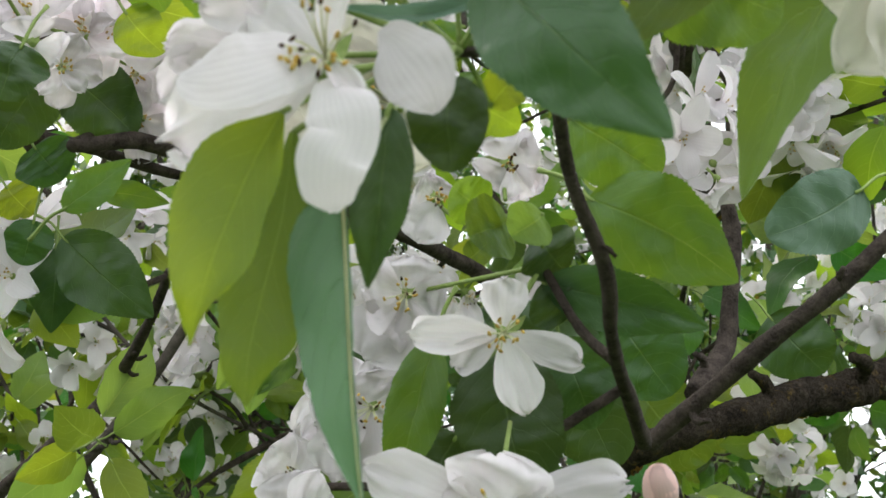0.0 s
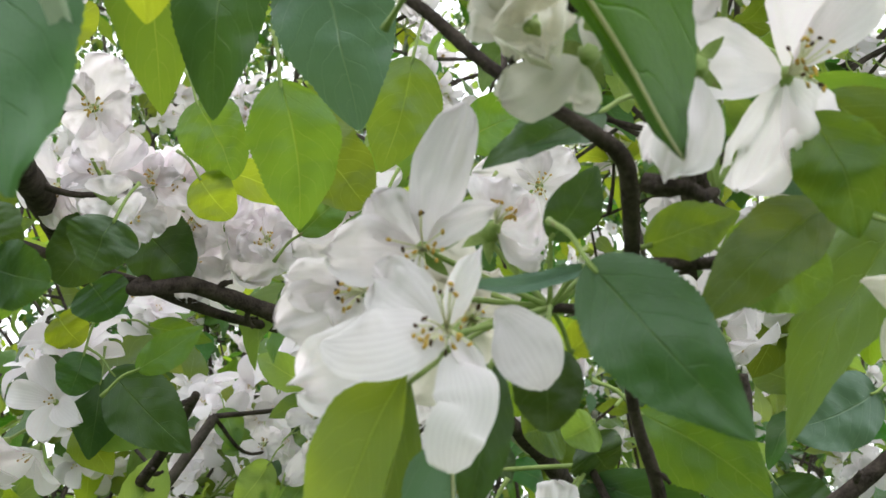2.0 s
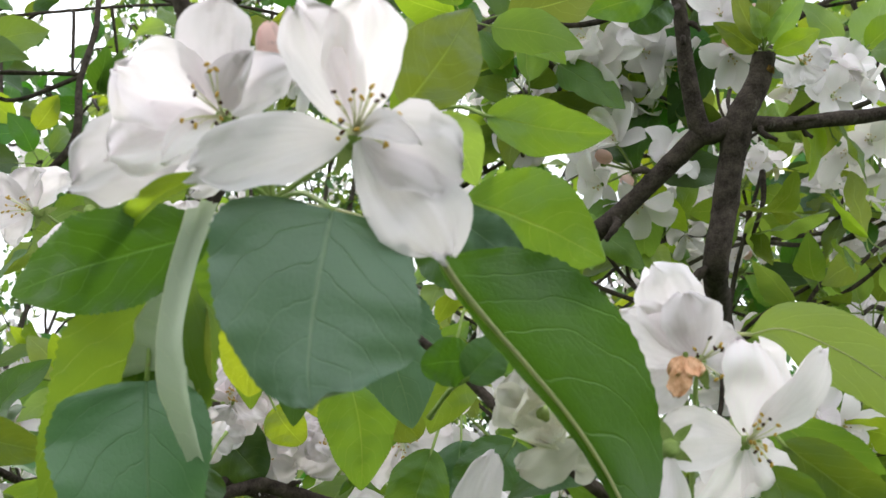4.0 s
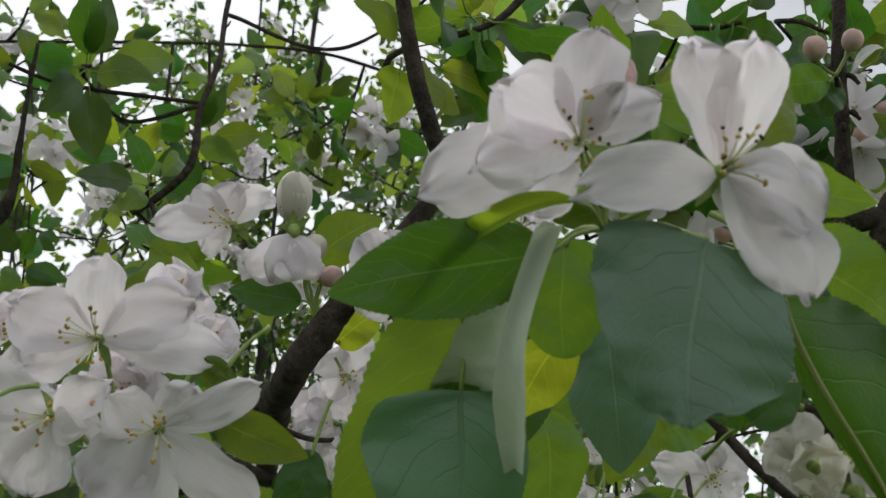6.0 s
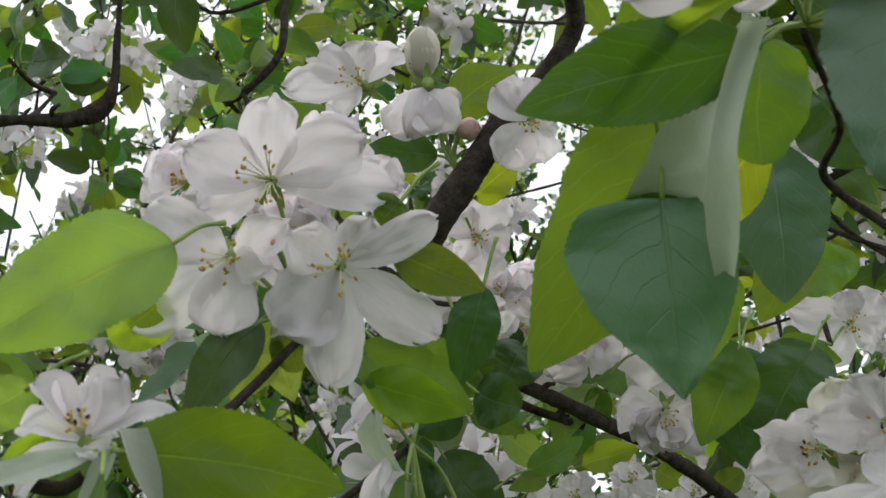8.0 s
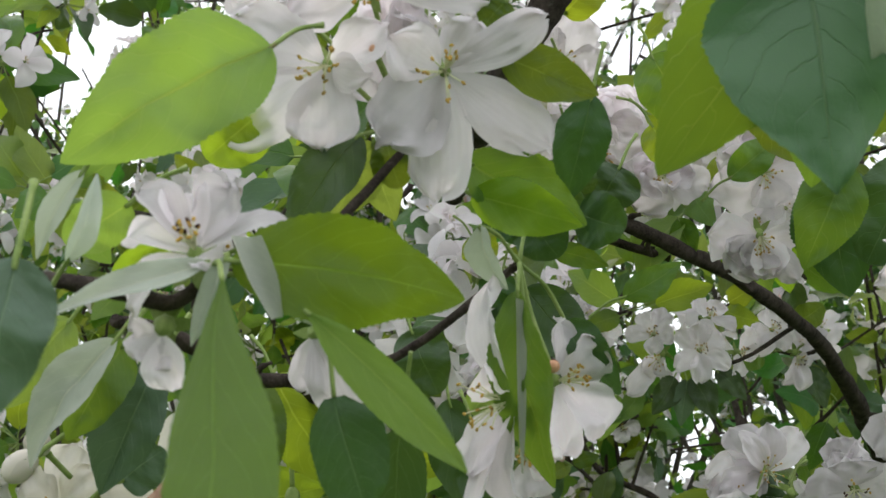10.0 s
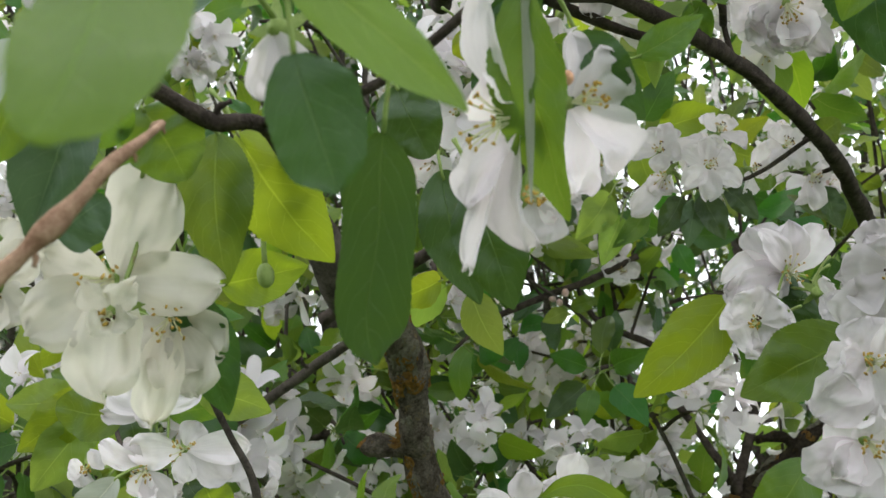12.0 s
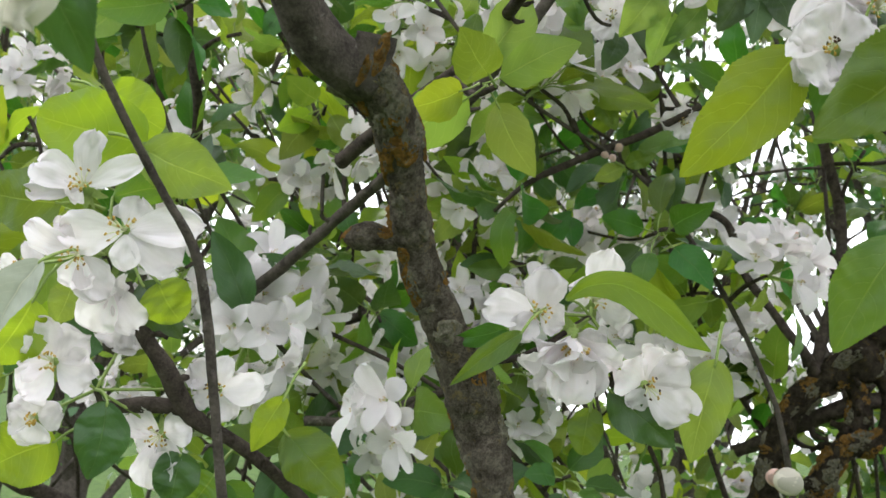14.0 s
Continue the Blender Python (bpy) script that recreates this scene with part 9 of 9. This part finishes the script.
hung(TWIGS, (0.241, 0.681, 2.385), (-0.29, -0.91, -0.31), rng)
hung(TWIGS, (0.414, 0.734, 2.322), (-0.90, -0.10, -0.42), rng)
hung(TWIGS, (0.188, 0.737, 2.311), (0.80, -0.59, -0.07), rng)
hung(TWIGS, (0.308, 0.719, 2.362), (-0.20, -0.09, -0.98), rng)
hung(TWIGS, (0.367, 0.687, 2.424), (0.07, -0.98, -0.16), rng)
hung(TWIGS, (0.129, 0.645, 2.376), (0.28, -0.82, -0.49), rng)
hung(TWIGS, (0.129, 0.513, 2.345), (-0.39, -0.70, -0.60), rng)
hung(TWIGS, (0.379, 0.808, 2.329), (-0.61, -0.10, -0.78), rng)
hung(TWIGS, (0.416, 0.854, 2.312), (-0.45, -0.77, -0.45), rng)
hung(TWIGS, (0.297, 0.670, 2.487), (0.26, -0.37, -0.89), rng)
hung(TWIGS, (0.167, 0.615, 2.375), (-0.60, -0.75, 0.27), rng)
hung(TWIGS, (0.155, 0.685, 2.270), (0.27, -0.91, 0.32), rng)
hung(TWIGS, (0.408, 0.885, 2.223), (-0.53, -0.84, 0.11), rng)
hung(TWIGS, (0.107, 0.787, 2.485), (-0.03, -0.97, -0.22), rng)
hung(TWIGS, (-0.037, 0.585, 2.141), (0.78, -0.57, -0.25), rng)
hung(TWIGS, (0.072, 0.624, 2.093), (-0.27, -0.93, 0.24), rng)
hung(TWIGS, (0.242, 0.977, 2.758), (-0.04, -0.01, -1.00), rng)
hung(TWIGS, (0.425, 1.061, 2.713), (-0.34, -0.88, -0.32), rng)
hung(TWIGS, (0.501, 1.159, 2.661), (-0.59, -0.75, -0.30), rng)
hung(TWIGS, (0.369, 1.111, 2.606), (-0.24, -0.82, -0.51), rng)
hung(TWIGS, (0.454, 1.161, 2.539), (0.39, -0.90, -0.18), rng)
hung(TWIGS, (0.288, 1.168, 2.722), (-0.18, -0.61, -0.77), rng)
hung(TWIGS, (0.396, 1.174, 2.485), (-0.29, -0.95, -0.13), rng)
hung(TWIGS, (0.165, 1.096, 2.527), (0.72, -0.67, 0.17), rng)
hung(TWIGS, (0.516, 1.181, 2.769), (-0.39, -0.90, -0.20), rng)
hung(TWIGS, (0.473, 1.294, 2.813), (-0.21, -0.75, -0.62), rng)
hung(TWIGS, (0.461, 1.299, 2.479), (0.05, -0.82, 0.58), rng)
hung(TWIGS, (0.189, 1.138, 2.732), (-0.34, -0.94, 0.04), rng)
hung(TWIGS, (0.319, 1.147, 2.513), (-0.33, -0.89, -0.32), rng)
hung(TWIGS, (0.353, 1.385, 2.763), (-0.90, -0.41, 0.11), rng)
hung(TWIGS, (0.409, 1.392, 2.866), (-0.25, -0.80, -0.54), rng)
hung(TWIGS, (0.471, 1.451, 2.767), (-0.35, -0.90, -0.25), rng)
hung(TWIGS, (0.522, 1.538, 2.895), (-0.03, -0.79, -0.61), rng)
hung(TWIGS, (0.524, 1.465, 2.776), (0.09, -0.90, -0.42), rng)
hung(TWIGS, (0.601, 1.514, 2.688), (-0.40, -0.72, -0.56), rng)
hung(TWIGS, (0.484, 1.696, 2.818), (-0.23, -0.97, 0.04), rng)
hung(TWIGS, (0.504, 1.494, 2.697), (-0.37, -0.86, -0.35), rng)
hung(TWIGS, (0.363, 1.509, 2.635), (0.38, -0.84, -0.38), rng)
hung(TWIGS, (0.289, 1.492, 2.581), (0.55, -0.71, 0.45), rng)
hung(TWIGS, (0.558, 1.335, 3.012), (0.21, -0.45, -0.87), rng)
hung(TWIGS, (0.523, 1.437, 3.085), (0.26, -0.68, -0.69), rng)
hung(TWIGS, (0.303, 1.344, 2.909), (-0.46, -0.78, -0.43), rng)
hung(MODELS, (0.481, 1.520, 2.917), (0.10, -0.77, -0.64), rng)
hung(MODELS, (0.560, 1.594, 2.792), (0.21, -0.60, -0.77), rng)
hung(MODELS, (0.448, 1.561, 2.799), (-0.50, -0.82, -0.29), rng)
hung(MODELS, (-1.152, 1.440, 2.499), (1.00, 0.04, -0.00), rng)
hung(MODELS, (-1.123, 1.658, 2.718), (0.08, -0.90, -0.43), rng)
hung(MODELS, (-0.061, 0.659, 2.027), (-0.05, -1.00, 0.01), rng)
hung(TWIGS, (-0.975, 1.431, 2.513), (0.80, -0.27, -0.54), rng)
hung(TWIGS, (-0.447, 0.746, 2.119), (0.42, -0.90, 0.11), rng)
hung(TWIGS, (-0.914, 1.299, 2.494), (0.90, 0.03, 0.43), rng)
hung(TWIGS[2:3], (-0.100, 0.520, 2.059), (-0.25, -0.92, 0.28), rng)
hung(TWIGS, (-0.281, 0.887, 2.252), (0.24, -0.93, -0.29), rng)
hung(TWIGS, (-0.216, 1.039, 2.243), (0.95, -0.25, -0.18), rng)
hung(TWIGS, (-0.742, 1.007, 2.374), (0.83, -0.33, -0.45), rng)
hung(TWIGS, (-0.103, 0.768, 1.984), (0.51, -0.75, -0.41), rng)
hung(TWIGS, (-0.437, 0.746, 2.118), (0.65, -0.76, -0.01), rng)


# ---- foliage too deep in the crown to count, and trees farther off ----
def template(kind, fine):
    pile = Pile()
    if kind == "leaf":
        leaf_into(pile, (0, 0, 0), (1, 0, 0), (0, 0, 1), 0.55, 14, 0.1, 0, 6 if fine else 3, 1, 3, False, None, 0.0)
    else:
        for q in range(5):
            w = q * 1.2566
            petal_into(pile, (0, 0, 0), (math.cos(w), math.sin(w), 0.35), (0, 0, 1), 0.9, 0.25, q, 4 if fine else 2, 1)
        ball_into(pile, (0, 0, 0.2), 0.16, 1, None, 2, 4)
    return np.array(pile.v), pile.f, np.array(pile.s), np.array(pile.uv)


def scatter(name, kind, places, ways, sizes, mats, gen, fine=False):
    """Many leaves or flowers, each turned its own way, joined into one mesh."""
    v0, f0, s0, uv0 = template(kind, fine)
    n, m = len(places), len(v0)
    a = ways + gen.normal(size=(n, 3)) * 0.6
    if kind == "leaf":
        a[:, 2] -= 0.35
    a /= np.linalg.norm(a, axis=1, keepdims=True)
    b = gen.normal(size=(n, 3)) + np.array((0, 0, 1.2))
    b -= a * (a * b).sum(1, keepdims=True)
    b /= np.linalg.norm(b, axis=1, keepdims=True)
    c = np.cross(b, a)
    axes = np.stack([a, c, b], 1) if kind == "leaf" else np.stack([b, np.cross(a, b), a], 1)
    verts = (np.einsum("mk,nkj->nmj", v0, axes) * sizes[:, None, None] + places[:, None, :]).reshape(-1, 3)
    faces = [tuple(i + k * m for i in q) for k in range(n) for q in f0]
    slots = []
    if kind == "leaf":
        pick = gen.integers(0, len(mats), n)
        for k in range(n):
            slots += [int(pick[k])] * len(f0)
    else:
        slots = list(np.tile(s0, n))
    return to_mesh(name, verts, faces, mats, [int(q) for q in slots], np.tile(uv0, (n, 1)))


def dress(top, hubs, gen, share, leaves=9, fine=False):
    """Leaf rosettes and bunches of blossom round the hubs, under a tree."""
    n = len(hubs)
    off = gen.normal(size=(n * leaves, 3))
    off /= np.linalg.norm(off, axis=1, keepdims=True)
    places = np.repeat(hubs, leaves, axis=0) + off * gen.uniform(0.01, 0.04, (n * leaves, 1))
    # far crowns take darker leaf kinds, their backlit shade painted into the colour
    tagged(child("crown", scatter("crown", "leaf", places, off, gen.uniform(0.036, 0.064, len(places)), [LEAF[k] for k in ("glymlg" if fine else "gmdgtl")], gen, fine), top), kind="stuff")
    bl = hubs[gen.random(n) < share]
    off = gen.normal(size=(len(bl) * 3, 3)) + np.array((0, 0, 0.5))
    off /= np.linalg.norm(off, axis=1, keepdims=True)
    places = np.repeat(bl, 3, axis=0) + off * 0.034
    tagged(child("blossom", scatter("blossom", "flower", places, off, gen.uniform(0.019, 0.026, len(places)), [PETAL, ANTHER], gen, fine), top, "white blossom all over the crown"), kind="stuff")


def far_tree(x, y, height, crown, count, n, label, low=0.3, share=0.42):
    gen = np.random.default_rng(n)
    rng = random.Random(n)
    top = tagged(new("apple_tree"), label, "tree", "trees farther off")
    top.location = (x, y, 0)
    pile = Pile()
    v, f = tube(spline([(0, 0, -0.05, 0), (0.05, 0, height * 0.15, 0), (0.02, 0.06, height * 0.34, 0)], 6)[:, :3], np.linspace(0.11, 0.06, 13), 12, 0.06, rng)
    pile.add(v, f, 0)
    child("trunk", pile.mesh("trunk", [BARK_GREY]), top)
    ends = []
    for k in range(20):
        a = k * 2.4 + rng.uniform(-0.3, 0.3)
        reach = crown * rng.uniform(0.5, 0.95)
        p0 = np.array((0.02, 0.05, height * rng.uniform(0.2, 0.34)))
        p2 = np.array((math.cos(a) * reach, math.sin(a) * reach, height * (low + (0.98 - low) * rng.random() ** 0.6)))
        p1 = p0 * 0.55 + p2 * 0.45 + np.array((0, 0, 0.12 * reach))
        line = spline([p0, p1, p2], 8)
        pile = Pile()
        v, f = tube(line, np.linspace(0.022, 0.004, len(line)), 8, 0.08, rng)
        pile.add(v, f, 0)
        child("limb", pile.mesh("limb", [BARK_GREY]), top)
        ends.append(line[3:])
        for s in range(4):
            q0 = line[rng.randrange(4, len(line))]
            q1 = q0 + np.array((rng.gauss(0, 0.3), rng.gauss(0, 0.3), rng.gauss(0.04, 0.28))) * crown * 0.6
            twig = spline([q0, (q0 + q1) / 2 + np.array((0, 0, 0.05)), q1], 5)
            pile = Pile()
            v, f = tube(twig, np.linspace(0.0045, 0.002, len(twig)), 6, 0.1, rng)
            pile.add(v, f, 0)
            child("limb", pile.mesh("limb", [BARK]), top)
            ends.append(twig[2:])
    pts = np.vstack(ends)
    hubs = pts[gen.integers(0, len(pts), count)] + gen.normal(size=(count, 3)) * 0.11
    hubs = np.array([h for h in hubs if not in_gap(h + np.array((x, y, 0.0)))])
    dress(top, hubs, gen, share, 7)
    return top


def deep_crown(n, count, label):
    """The inner crown of the tree itself: thin branches with leaves and blossom, behind all that can be counted."""
    gen = np.random.default_rng(n)
    rng = random.Random(n)
    top = tagged(new("apple_tree"), label, "tree", "trees farther off")
    hubs = []
    foot = np.array((0.45, 1.9, -0.05))
    pile = Pile()
    line = spline([foot, foot + (0.02, 0.03, 0.7), foot + (-0.05, 0.05, 1.3)], 8)
    v, f = tube(line, np.linspace(0.1, 0.05, len(line)), 12, 0.06, rng)
    pile.add(v, f, 0)
    child("trunk", pile.mesh("trunk", [BARK_GREY]), top)
    for k in range(44):
        up = rng.uniform(-17, 30)
        turn = rng.uniform(-28, 50)
        goal = spot(turn, up if turn < 8 else min(up, 16), rng.uniform(1.5, 2.3))
        mid = (line[-1] + goal) / 2 + np.array((rng.uniform(-0.2, 0.2), rng.uniform(0, 0.3), -0.2))
        way = spline([line[-1], mid, goal], 7)
        pile = Pile()
        v, f = tube(way, np.linspace(0.0055, 0.0018, len(way)), 6, 0.1, rng)
        pile.add(v, f, 0)
        child("limb", pile.mesh("limb", [BARK if k % 2 else BARK_GREY]), top)
        for q in range(count // 44):
            p = way[rng.randrange(6, len(way))] + np.array((rng.gauss(0, 0.10), rng.gauss(0, 0.10), rng.gauss(0, 0.10)))
            if np.linalg.norm(p - HOME) > 1.2 and not in_gap(p):
                hubs.append(p)
    dress(top, np.array(hubs), gen, 0.65, 6, True)
    return top


deep_crown(31, 580, "old apple tree in full white bloom")
far_tree(-1.30, 4.7, 6.2, 1.65, 2300, 21, "apple tree in full white bloom behind the branches")
far_tree(0.65, 3.6, 5.14, 1.3, 2100, 22, "tall apple tree in white bloom")
far_tree(-2.5, 3.9, 5.1, 1.5, 2300, 24, "blossoming apple tree at the side of the orchard", 0.3, 0.3)
far_tree(-0.3, 5.2, 5.45, 1.6, 500, 23, "blossoming apple tree farther back")
far_tree(-1.25, 4.4, 6.4, 1.4, 2600, 27, "rounded apple tree top in bloom against the sky", 0.55, 0.35)
